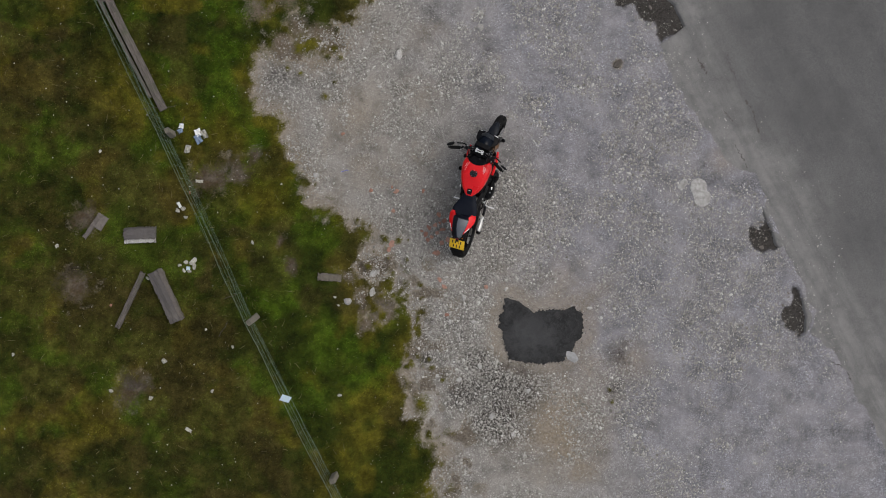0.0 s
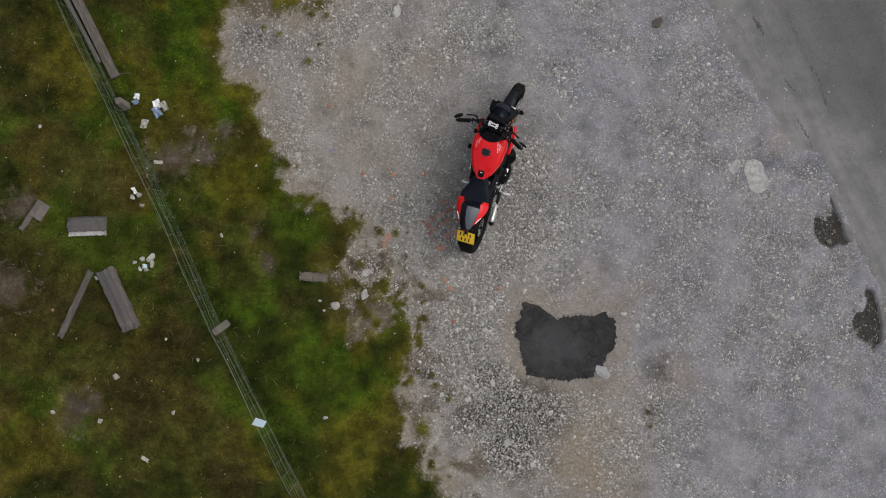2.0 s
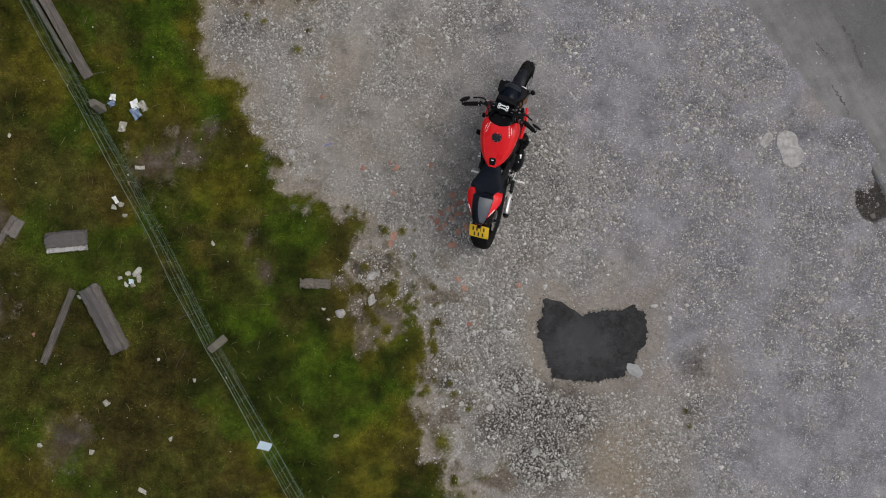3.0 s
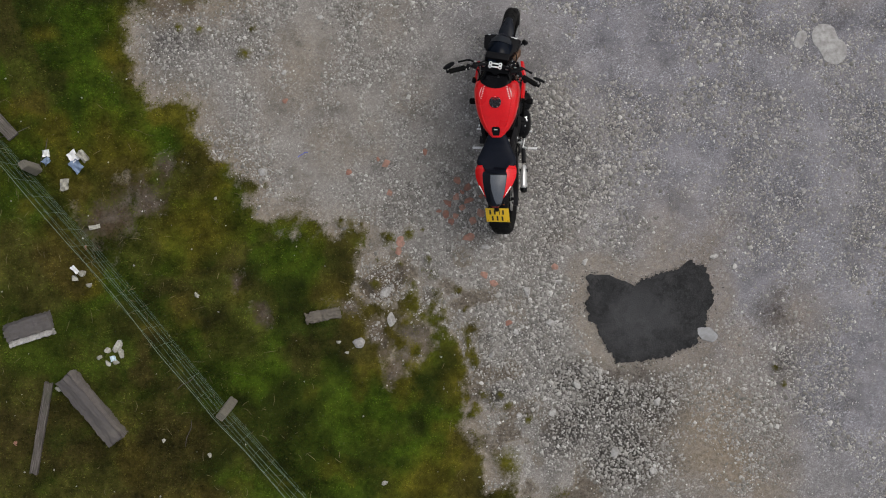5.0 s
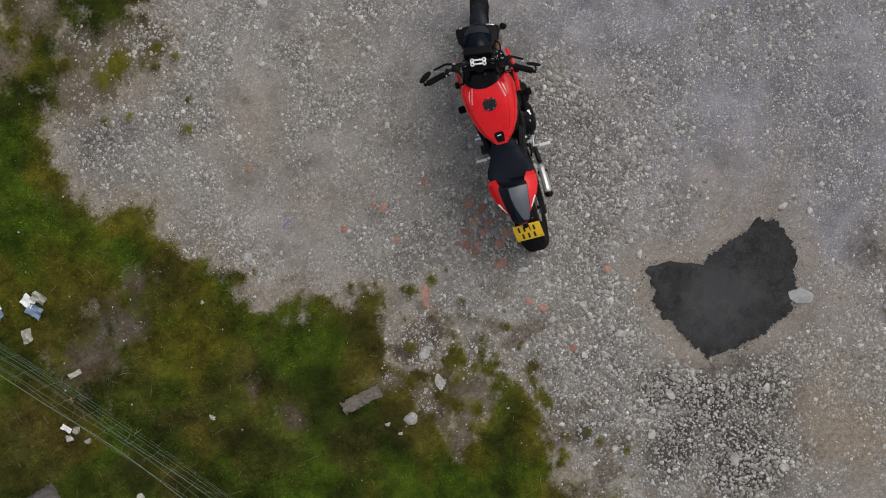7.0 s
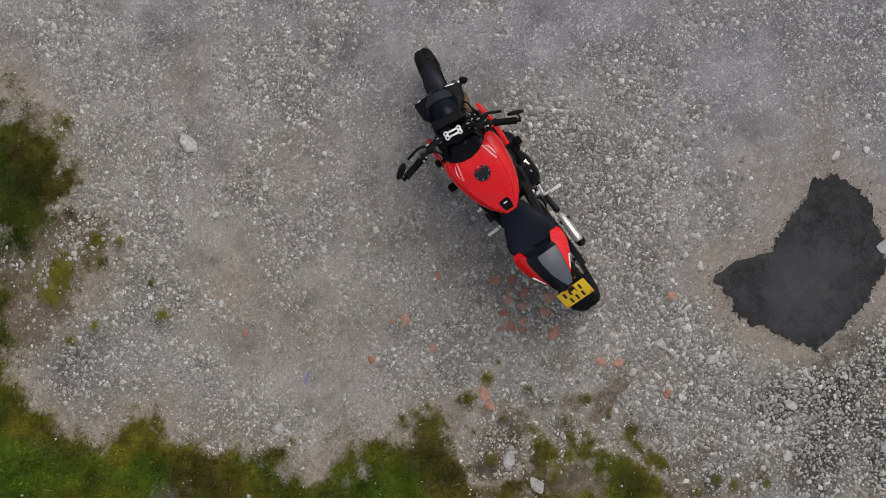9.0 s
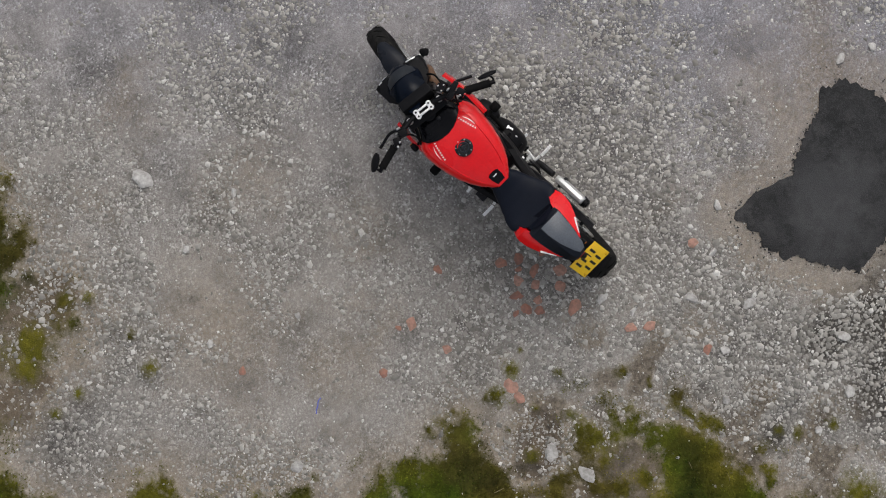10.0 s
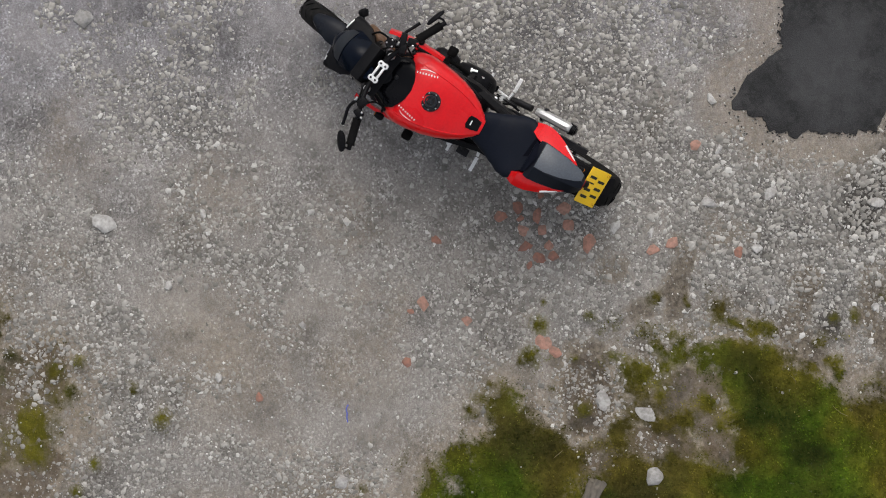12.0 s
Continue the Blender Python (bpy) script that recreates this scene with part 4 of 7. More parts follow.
def scatter_grass():
    g = np.random.default_rng(13)
    n = 390000
    x, y = g.uniform(-7.0, 0.3, n), g.uniform(-4.6, 5.0, n)
    turf = turf_at(x, y)
    thick = turf ** 1.2 * np.clip(0.3 + 1.3 * value_noise(x, y, 3.0, 170, 4), 0, 1)
    keep = g.random(n) < thick * 0.95
    x, y, turf = x[keep], y[keep], turf[keep]
    n = len(x)
    lush = value_noise(x, y, 1.5, 180, 3)
    ln = (0.011 + 0.024 * lush + 0.009 * g.random(n)) * (0.5 + 0.5 * turf)
    moss = np.zeros(n)
    for p, q, r in TUFTS:
        moss = np.maximum(moss, blob(x, y, p, q, r * 1.8, 0.6))
    ln = ln * (1 - 0.6 * moss) * np.where(x > -2.4, 0.78, 1.0)
    fence = np.abs((x + 2.52) * 0.893 + (y + 0.87) * 0.449)
    ln = ln * (1 + 1.6 * np.clip(1 - fence / 0.14, 0, 1) * value_noise(x, y, 4, 190, 2))
    wd = 0.0024 + 0.003 * g.random(n)
    a, lean = g.uniform(0, 2 * math.pi, n), g.uniform(0.35, 1.25, n)
    dx, dy = np.cos(a), np.sin(a)
    z = height_at(x, y) - 0.004
    b0 = np.stack([x - dy * wd, y + dx * wd, z], -1)
    b1 = np.stack([x + dy * wd, y - dx * wd, z], -1)
    mx = ln * 0.55 * np.sin(lean * 0.6)
    m0 = np.stack([x + dx * mx - dy * wd * 0.8, y + dy * mx + dx * wd * 0.8, z + ln * 0.55 * np.cos(lean * 0.6)], -1)
    m1 = np.stack([x + dx * mx + dy * wd * 0.8, y + dy * mx - dx * wd * 0.8, z + ln * 0.55 * np.cos(lean * 0.6)], -1)
    tx = mx + ln * 0.45 * np.sin(lean * 1.3)
    tip = np.stack([x + dx * tx, y + dy * tx, z + ln * 0.55 * np.cos(lean * 0.6) + ln * 0.45 * np.cos(lean * 1.3)], -1)
    v = np.stack([b0, b1, m1, m0, tip], 1).reshape(-1, 3)
    k = 5 * np.arange(n)[:, None]
    f = np.concatenate([k + np.array((0, 1, 2)), k + np.array((0, 2, 3)), k + np.array((3, 2, 4))])
    ob = raw_mesh("grass", v, f, grass_mat)
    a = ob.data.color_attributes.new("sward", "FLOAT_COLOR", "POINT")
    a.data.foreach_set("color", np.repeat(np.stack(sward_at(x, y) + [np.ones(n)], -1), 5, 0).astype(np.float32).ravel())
    return tagged(ob, "short rough grass and moss, green and yellowed", "grass", kind="stuff")


ground = build_ground()
lay_bedded()
scatter_gravel(125000, 0.0066, 0.004, 0.018, False, 11, "gravel")
scatter_gravel(300000, 0.0055, 0.003, 0.0095, True, 12, "fine_gravel")
scatter_grass()


def scatter_crumbs():
    """Broken crumbs of tarmac round the rim of the patch."""
    g = np.random.default_rng(17)
    n = 260
    q = g.uniform(0, 2 * math.pi, n)
    r = np.array([patch_reach(a) for a in q]) * (1 + np.abs(g.normal(0, 0.075, n)) * (0.5 + 1.2 * (np.sin(q * 3 + 1) > 0)))
    x, y = 1.385 + r * np.cos(q), -1.1 + r * np.sin(q)
    size = g.uniform(0.003, 0.01, n)
    v0, f0 = stone_shapes(1, 23)[0]
    a = g.uniform(0, 6.28, n)
    p = v0[None] * size[:, None, None]
    ca, sa = np.cos(a)[:, None], np.sin(a)[:, None]
    z = height_at(x, y) + 0.004
    v = np.stack([p[..., 0] * ca - p[..., 1] * sa + x[:, None], p[..., 0] * sa + p[..., 1] * ca + y[:, None], p[..., 2] + z[:, None]], -1)
    f = f0[None] + (len(v0) * np.arange(n))[:, None, None]
    ob = raw_mesh("tarmac_crumbs", v.reshape(-1, 3), f.reshape(-1, 3), patch_tarmac)
    return tagged(ob, "dark crumbs of tarmac round the repair patch", "crumbs", kind="stuff")


scatter_crumbs()


def scatter_straw():
    """Dry bent stems lying in the grass, thickest along the fence."""
    g = np.random.default_rng(29)
    n = 2600
    x, y = g.uniform(-6.4, -0.4, n), g.uniform(-3.6, 4.4, n)
    fence = np.abs((x + 2.52) * 0.893 + (y + 0.87) * 0.449)
    keep = (turf_at(x, y) > 0.5) & (g.random(n) < 0.06 + 0.7 * np.exp(-fence / 0.25) + 0.12 * (x < -2.6))
    x, y = x[keep], y[keep]
    n = len(x)
    ln, a, bend, w = g.uniform(0.03, 0.12, n), g.uniform(0, 6.28, n), g.normal(0, 0.35, n), g.uniform(0.0012, 0.0024, n)
    z = height_at(x, y) + 0.018
    rows = []
    for u, lift, k in ((-0.5, 0.0, 0.6), (-0.1, 0.012, 1.0), (0.25, 0.014, 0.9), (0.5, 0.004, 0.3)):
        c, s = np.cos(a + bend * u), np.sin(a + bend * u)
        px, py = x + c * ln * u, y + s * ln * u
        rows += [np.stack([px - s * w * k, py + c * w * k, z + lift], -1), np.stack([px + s * w * k, py - c * w * k, z + lift], -1), np.stack([px, py, z + lift + w], -1)]
    v = np.stack(rows, 1).reshape(-1, 3)
    f = [(3 * i + p, 3 * i + q, 3 * i + 3 + q, 3 * i + 3 + p) for i in range(3) for p, q in ((0, 1), (1, 2), (2, 0))]
    f = np.array(f)[None] + (12 * np.arange(n))[:, None, None]
    ob = raw_mesh("straw", v, f.reshape(-1, 4), straw_mat)
    return tagged(ob, "dry pale grass stems lying in the turf", "straw", kind="stuff")


def scatter_flecks():
    """Small white petals and chips in the grass."""
    g = np.random.default_rng(31)
    n = 420
    x, y = g.uniform(-6.6, -0.6, n), g.uniform(-3.8, 4.4, n)
    keep = (turf_at(x, y) > 0.6) & (g.random(n) < 0.25 + 0.5 * (x < -3.0))
    x, y = x[keep], y[keep]
    n = len(x)
    size = g.uniform(0.004, 0.012, n)
    v0, f0 = stone_shapes(1, 37)[0]
    a = g.uniform(0, 6.28, n)
    q = v0[None] * size[:, None, None]
    ca, sa = np.cos(a)[:, None], np.sin(a)[:, None]
    v = np.stack([q[..., 0] * ca - q[..., 1] * sa + x[:, None], q[..., 0] * sa + q[..., 1] * ca + y[:, None], q[..., 2] + (height_at(x, y) + 0.024)[:, None]], -1)
    f = f0[None] + (len(v0) * np.arange(n))[:, None, None]
    ob = raw_mesh("white_flecks", v.reshape(-1, 3), f.reshape(-1, 3), fleck_mat)
    return tagged(ob, "tiny white petals and chips scattered in the grass", "flecks", kind="stuff")


straw_mat = stone_material("straw", ((0.0, (0.12, 0.1, 0.045)), (1.0, (0.24, 0.2, 0.1))), 60, dirt=0.3)
fleck_mat = stone_material("white_fleck", ((0.0, (0.3, 0.29, 0.25)), (1.0, (0.62, 0.61, 0.56))), 60, dirt=0.2)
scatter_straw()
scatter_flecks()


# ---- the motorcycle: local x ahead from the rear axle, y to its left, z up ----
LEAN, HEADING = -10.8, 73.3
bike = group_of("motorcycle", "red and black naked sports motorcycle leaning on its side stand", "motorcycle", pose(0.368, 0.234, 0.0, LEAN, 0, HEADING))
bike.rotation_mode = "XYZ"
bike.matrix_world = pose(0.368, 0.234, 0.002, 0, 0, HEADING) @ pose(0, 0, 0, LEAN, 0, 0)

# the steering head: what turns with the handlebar, swung to the right
AXIS_P, AXIS_D, STEER = Vector((1.045, 0, 1.0)), Vector((-0.407, 0, 0.914)).normalized(), -9.2
STEERED = Matrix.Translation(AXIS_P) @ Matrix.Rotation(radians(STEER), 4, AXIS_D) @ Matrix.Translation(-AXIS_P)


def steered(name, bm, mat, parent=None, label="", angle=38):
    bmesh.ops.transform(bm, matrix=STEERED, verts=bm.verts)
    return part(name, bm, mat, parent or bike, label, angle)


def tyre_profile(r, w):
    """Outer radius r, width w: a round crown over sidewalls."""
    h = w / 2
    return [(r - 0.095, -h * 0.62), (r - 0.075, -h * 0.86), (r - 0.048, -h * 0.99), (r - 0.028, -h * 0.94), (r - 0.013, -h * 0.74), (r - 0.004, -h * 0.42), (r, -0.012), (r, 0.012),
            (r - 0.004, h * 0.42), (r - 0.013, h * 0.74), (r - 0.028, h * 0.94), (r - 0.048, h * 0.99), (r - 0.075, h * 0.86), (r - 0.095, h * 0.62), (r - 0.095, -h * 0.62)]


def tread(bm, r, w, n, m):
    """Slanting grooves, raised as thin ribs of shade between blocks."""
    for i in range(n):
        for side in (-1, 1):
            pts = []
            for k in range(5):
                u = 0.1 + 0.72 * k / 4
                q = 2 * math.pi * (i + 0.5 * (side > 0)) / n + 0.16 * k / 4
                y = side * u * w / 2
                rr = r + 0.0015 - 0.022 * u ** 2.6
                pts.append(m @ Vector((rr * math.cos(q), y, rr * math.sin(q))))
            tube(bm, pts, [0.001, 0.0028, 0.003, 0.0028, 0.001], 4)


def wheel(x, r, w, name, steer):
    m = Matrix.Translation((x, 0, r))
    make = steered if steer else (lambda nm, bm, mat, par=None, lab="", ang=38: part(nm, bm, mat, par or bike, lab, ang))
    bm = bmesh.new()
    rr = r - 0.09
    lathe(bm, [(rr, -w * 0.33), (rr + 0.012, -w * 0.36), (rr + 0.012, -w * 0.31), (rr - 0.02, -w * 0.22), (rr - 0.03, 0), (rr - 0.02, w * 0.22), (rr + 0.012, w * 0.31), (rr + 0.012, w * 0.36), (rr, w * 0.33)], 48, m)
    lathe(bm, [(0.0, -0.05), (0.035, -0.05), (0.042, -0.03), (0.042, 0.03), (0.035, 0.05), (0.0, 0.05)], 24, m)
    for i in range(5):
        q = 2 * math.pi * i / 5 + 0.3
        for d in (-0.11, 0.11):
            a = m @ Vector((0.036 * math.cos(q), 0, 0.036 * math.sin(q)))
            b = m @ Vector((rr * math.cos(q + d), 0, rr * math.sin(q + d)))
            tube(bm, [a, a.lerp(b, 0.5), b], [0.014, 0.010, 0.013], 8)
    hub = make(name, bm, black_gloss, None, "gloss black cast wheel")
    bm = bmesh.new()
    lathe(bm, tyre_profile(r, w), 72, m)
    make("tyre", bm, tyre_rubber, hub, "dusty black road tyre")
    bm = bmesh.new()
    tread(bm, r, w, 26, m)
    make("tread_groove", bm, rubber, hub, "dark tread pattern")
    return hub, m, make


rear, rear_m, rear_make = wheel(0.0, 0.315, 0.18, "rear_wheel", False)
front, front_m, front_make = wheel(1.40, 0.30, 0.122, "front_wheel", True)


def disc(radius, y, m, make, parent, label):
    bm = bmesh.new()
    lathe(bm, [(radius * 0.62, y - 0.0025), (radius, y - 0.0025), (radius, y + 0.0025), (radius * 0.62, y + 0.0025), (radius * 0.62, y - 0.0025)], 40, m)
    for i in range(6):
        q = 2 * math.pi * i / 6
        tube(bm, [m @ Vector((0.04 * math.cos(q), y, 0.04 * math.sin(q))), m @ Vector((radius * 0.66 * math.cos(q + 0.3), y, radius * 0.66 * math.sin(q + 0.3)))], 0.006, 6)
    make("brake_disc", bm, steel, parent, label)


for y in (-0.07, 0.07):
    disc(0.155, y, front_m, front_make, front, "drilled steel brake disc")
disc(0.11, -0.075, rear_m, rear_make, rear, "small steel rear brake disc")

# rear sprocket and chain on the left
bm = bmesh.new()
lathe(bm, [(0.05, 0.075), (0.1, 0.075), (0.1, 0.081), (0.05, 0.081), (0.05, 0.075)], 40, rear_m)
for i in range(40):
    q = 2 * math.pi * i / 40
    box(bm, rear_m @ Vector((0.102 * math.cos(q), 0.078, 0.102 * math.sin(q))), (0.008, 0.006, 0.007), turned(0, -math.degrees(q), 0))
part("sprocket", bm, chain_steel, rear, "worn steel sprocket")
bm = bmesh.new()
for z0, z1 in ((0.418, 0.375), (0.212, 0.285)):
    bm = bmesh.new()
    for i in range(34):
        t = i / 33
        box(bm, (0.0 + 0.56 * t, 0.078, z0 + (z1 - z0) * t - 0.018 * math.sin(math.pi * t)), (0.0135, 0.016 if i % 2 else 0.011, 0.011))
    part("chain_run", bm, chain_steel, bike, "oily steel drive chain")

# swingarm
bm = bmesh.new()
for s in (-1, 1):
    loft(bm, [[Vector((x, s * (y + dy), z + dz)) for dy, dz in ((-0.017, -h), (0.017, -h), (0.021, 0), (0.017, h), (-0.017, h), (-0.021, 0))] for x, y, z, h in ((-0.06, 0.115, 0.315, 0.022), (0.02, 0.115, 0.32, 0.034), (0.2, 0.115, 0.345, 0.034), (0.38, 0.11, 0.38, 0.036), (0.52, 0.09, 0.40, 0.045))])
tube(bm, [(0.36, -0.12, 0.38), (0.36, 0.12, 0.38)], 0.035, 12)
tube(bm, [(0.0, -0.14, 0.315), (0.0, 0.14, 0.315)], 0.011, 10)
part("swingarm", bm, dark_metal, bike, "black cast swingarm")
# hugger over the rear tyre
bm = bmesh.new()
lathe(bm, [(0.326, -0.085), (0.336, -0.05), (0.34, 0.0), (0.336, 0.05), (0.326, 0.085), (0.323, 0.085), (0.332, 0.05), (0.336, 0.0), (0.332, -0.05), (0.323, -0.085), (0.326, -0.085)], 32, rear_m, 118, 22)
part("rear_hugger", bm, black_satin, bike, "black rear wheel hugger")
bm = bmesh.new()
tube(bm, [(0.36, 0.0, 0.42), (0.46, 0.0, 0.66)], 0.022, 12)
for i in range(9):
    lathe(bm, [(0.034, -0.005), (0.04, 0.0), (0.034, 0.005)], 18, Matrix.Translation((0.37 + 0.0085 * i, 0, 0.45 + 0.02 * i)) @ pose(0, 0, 0, 90 - 0, 0, 0))
part("shock_absorber", bm, dark_metal, bike, "rear coil spring shock absorber")

# engine, sump, covers
bm = bmesh.new()
box(bm, (0.76, 0, 0.36), (0.46, 0.30, 0.22), None, 0.03)
box(bm, (0.86, 0, 0.54), (0.24, 0.34, 0.24), turned(0, 12, 0), 0.025)
box(bm, (0.89, 0, 0.68), (0.22, 0.34, 0.07), turned(0, 12, 0), 0.025)
box(bm, (0.76, 0, 0.21), (0.34, 0.2, 0.12), None, 0.03)
for k in range(5):
    box(bm, (0.86 + 0.006 * k, 0, 0.46 + 0.035 * k), (0.262, 0.362, 0.006), turned(0, 12, 0))
part("engine", bm, dark_metal, bike, "black three-cylinder engine block")
for s, x, z, r, nm in ((-1, 0.67, 0.40, 0.125, "clutch_cover"), (1, 0.86, 0.34, 0.085, "alternator_cover"), (-1, 0.86, 0.38, 0.085, "ignition_cover")):
    bm = bmesh.new()
    m = Matrix.Translation((x, s * 0.15, z))
    lathe(bm, [(0.0, s * 0.085), (r * 0.55, s * 0.082), (r * 0.85, s * 0.066), (r, s * 0.035), (r, -s * 0.02)], 36, m)
    for i in range(8):
        q = 2 * math.pi * i / 8
        lathe(bm, [(0.0, s * 0.05), (0.008, s * 0.048), (0.008, s * 0.015)], 8, m @ Matrix.Translation((r * 1.02 * math.cos(q), 0, r * 1.02 * math.sin(q))))
    cover = part(nm, bm, black_satin, bike, "black round engine cover")
    if nm == "clutch_cover":
        bm = bmesh.new()
        box(bm, (0.69, -0.215, 0.515), (0.036, 0.011, 0.012), turned(30, 0, 14), 0.003)
        box(bm, (0.706, -0.21, 0.517), (0.011, 0.022, 0.012), turned(30, 0, 14), 0.003)
        part("clutch_arm", bm, bright_alloy, cover, "bright alloy clutch lever arm")
        bm = bmesh.new()
        lathe(bm, [(0.0, -0.01), (0.01, -0.008), (0.01, 0.004)], 12, Matrix.Translation((0.635, -0.2, 0.5)))
        part("cover_bolt", bm, bright_alloy, cover, "bright bolt head")

# frame spars and subframe
bm = bmesh.new()
for s in (-1, 1):
    loft(bm, [[Vector((x, s * y + dy, z + dz)) for dy, dz in ((-0.016, -h), (0.016, -h), (0.02, 0), (0.016, h), (-0.016, h), (-0.02, 0))] for x, y, z, h in ((1.02, 0.06, 0.86, 0.05), (0.95, 0.13, 0.82, 0.045), (0.8, 0.165, 0.75, 0.04), (0.62, 0.15, 0.66, 0.04), (0.5, 0.115, 0.58, 0.045), (0.48, 0.1, 0.42, 0.05))])
tube(bm, [AXIS_P - AXIS_D * 0.2, AXIS_P - AXIS_D * 0.02], 0.042, 16)
part("frame_spar", bm, black_satin, bike, "black twin-spar frame")
bm = bmesh.new()
for s in (-1, 1):
    tube(bm, smooth_line([(0.55, s * 0.11, 0.66), (0.35, s * 0.1, 0.72), (0.1, s * 0.075, 0.78), (-0.02, s * 0.05, 0.79)], 4), 0.014, 8)
part("subframe", bm, black_satin, bike, "black tubular subframe")

for s in (-1, 1):
    bm = bmesh.new()
    loft(bm, [[Vector((x, s * (y + dy), z + dz)) for dy, dz in ((-0.02, -h), (0.012, -h * 0.8), (0.018, 0), (0.01, h * 0.8), (-0.02, h))] for x, y, z, h in ((0.70, 0.165, 0.62, 0.06), (0.62, 0.158, 0.61, 0.085), (0.52, 0.135, 0.6, 0.1), (0.43, 0.118, 0.61, 0.085), (0.33, 0.11, 0.65, 0.05))])
    part("side_cover", bm, black_satin, bike, "black side cover below the seat")

# radiator, its red shrouds, and the header pipes
bm = bmesh.new()
box(bm, (1.1, 0, 0.58), (0.035, 0.34, 0.26), turned(0, -14, 0), 0.008)
for k in range(16):
    box(bm, (1.12 + 0.004 * k - 0.03, 0, 0.47 + 0.0145 * k), (0.03, 0.31, 0.003), turned(0, -14, 0))
part("radiator", bm, dark_metal, bike, "black finned radiator")
for s in (-1, 1):
    bm = bmesh.new()
    loft(bm, [[Vector((x, s * (y + dy), z + dz)) for dy, dz in ((-0.012, -h), (0.006, -h), (0.014, 0), (0.004, h), (-0.014, h))] for x, y, z, h in ((1.165, 0.19, 0.7, 0.02), (1.12, 0.2, 0.68, 0.06), (1.02, 0.208, 0.67, 0.055), (0.93, 0.205, 0.68, 0.035), (0.85, 0.2, 0.7, 0.014))])
    part("radiator_shroud", bm, red_paint, bike, "gloss red radiator shroud")
for y in (-0.09, 0.0, 0.09):
    bm = bmesh.new()
    tube(bm, smooth_line([(0.98, y, 0.52), (1.1, y * 1.1, 0.46), (1.12, y, 0.34), (1.04, y * 0.8, 0.2), (0.88, y * 0.5, 0.15), (0.7, y * 0.4 - 0.03, 0.15)], 5), 0.02, 12)
    part("header_pipe", bm, header_bronze, bike, "heat-browned steel header pipe")
bm = bmesh.new()
tube(bm, smooth_line([(1.11, -0.105, 0.74), (1.16, -0.125, 0.78), (1.21, -0.146, 0.77), (1.25, -0.15, 0.7), (1.24, -0.13, 0.58)], 6), 0.027, 14)
part("coolant_hose", bm, brown_rubber, bike, "brown coolant hose")
bm = bmesh.new()
tube(bm, smooth_line([(0.7, -0.04, 0.15), (0.56, -0.1, 0.2), (0.45, -0.16, 0.28), (0.325, -0.182, 0.36)], 5), 0.019, 12)
part("exhaust_pipe", bm, dark_metal, bike, "dark steel exhaust link pipe")

# silencer
a, b = Vector((0.295, -0.185, 0.374)), Vector((0.085, -0.195, 0.43))
d = (b - a).normalized()
bm = bmesh.new()
rings = []
for t, rw, rh in ((0.0, 0.02, 0.024), (0.08, 0.027, 0.04), (0.16, 0.031, 0.048), (0.88, 0.032, 0.052), (0.97, 0.03, 0.05), (1.0, 0.027, 0.044)):
    c = a.lerp(b, t)
    u = d.cross(Vector((0, 1, 0))).normalized()
    rings.append([c + Vector((0, 1, 0)) * rw * 0.86 * math.copysign(abs(math.cos(q)) ** 0.75, math.cos(q)) + u * rh * 1.05 * math.copysign(abs(math.sin(q)) ** 0.75, math.sin(q)) for q in (2 * math.pi * (i + 0.5) / 10 for i in range(10))])
loft(bm, rings)
bmesh.ops.bevel(bm, geom=[e for e in bm.edges if e.calc_face_angle(0) > 0.4], offset=0.003, segments=2, affect="EDGES")
can = part("silencer", bm, alloy, bike, "brushed silver exhaust silencer")
bm = bmesh.new()
c0 = b + d * 0.002
tube(bm, [b - d * 0.012, b + d * 0.022], [0.033, 0.028], 20)
tube(bm, [b + d * 0.01, b + d * 0.03], 0.019, 16)
part("end_cap", bm, black_satin, can, "black silencer end cap")
bm = bmesh.new()
m0 = a.lerp(b, 0.22)
tube(bm, [m0 - d * 0.008, m0 + d * 0.008], [0.0385, 0.0385], 20)
part("band", bm, dark_metal, can, "dark silencer band")

# ---- tank ----
TANK = [(0.50, 0.038, 0.835, 0.795), (0.53, 0.07, 0.85, 0.77), (0.58, 0.11, 0.875, 0.745), (0.64, 0.143, 0.90, 0.73), (0.70, 0.165, 0.925, 0.72), (0.77, 0.182, 0.945, 0.715),
        (0.84, 0.192, 0.955, 0.715), (0.90, 0.196, 0.953, 0.72), (0.945, 0.188, 0.942, 0.73), (0.975, 0.174, 0.925, 0.75), (0.99, 0.15, 0.905, 0.78)]
TANK_P = 0.62


def tank_top(x, y):
    """Height of the tank's skin over (x, y)."""
    w, top, low = lerp_table(x, TANK)
    c = min(0.999, abs(y) / w) ** (1 / TANK_P)
    s = math.sqrt(max(0.0, 1 - c * c)) ** TANK_P
    return 0.5 * (top + low) + 0.5 * (top - low) * s


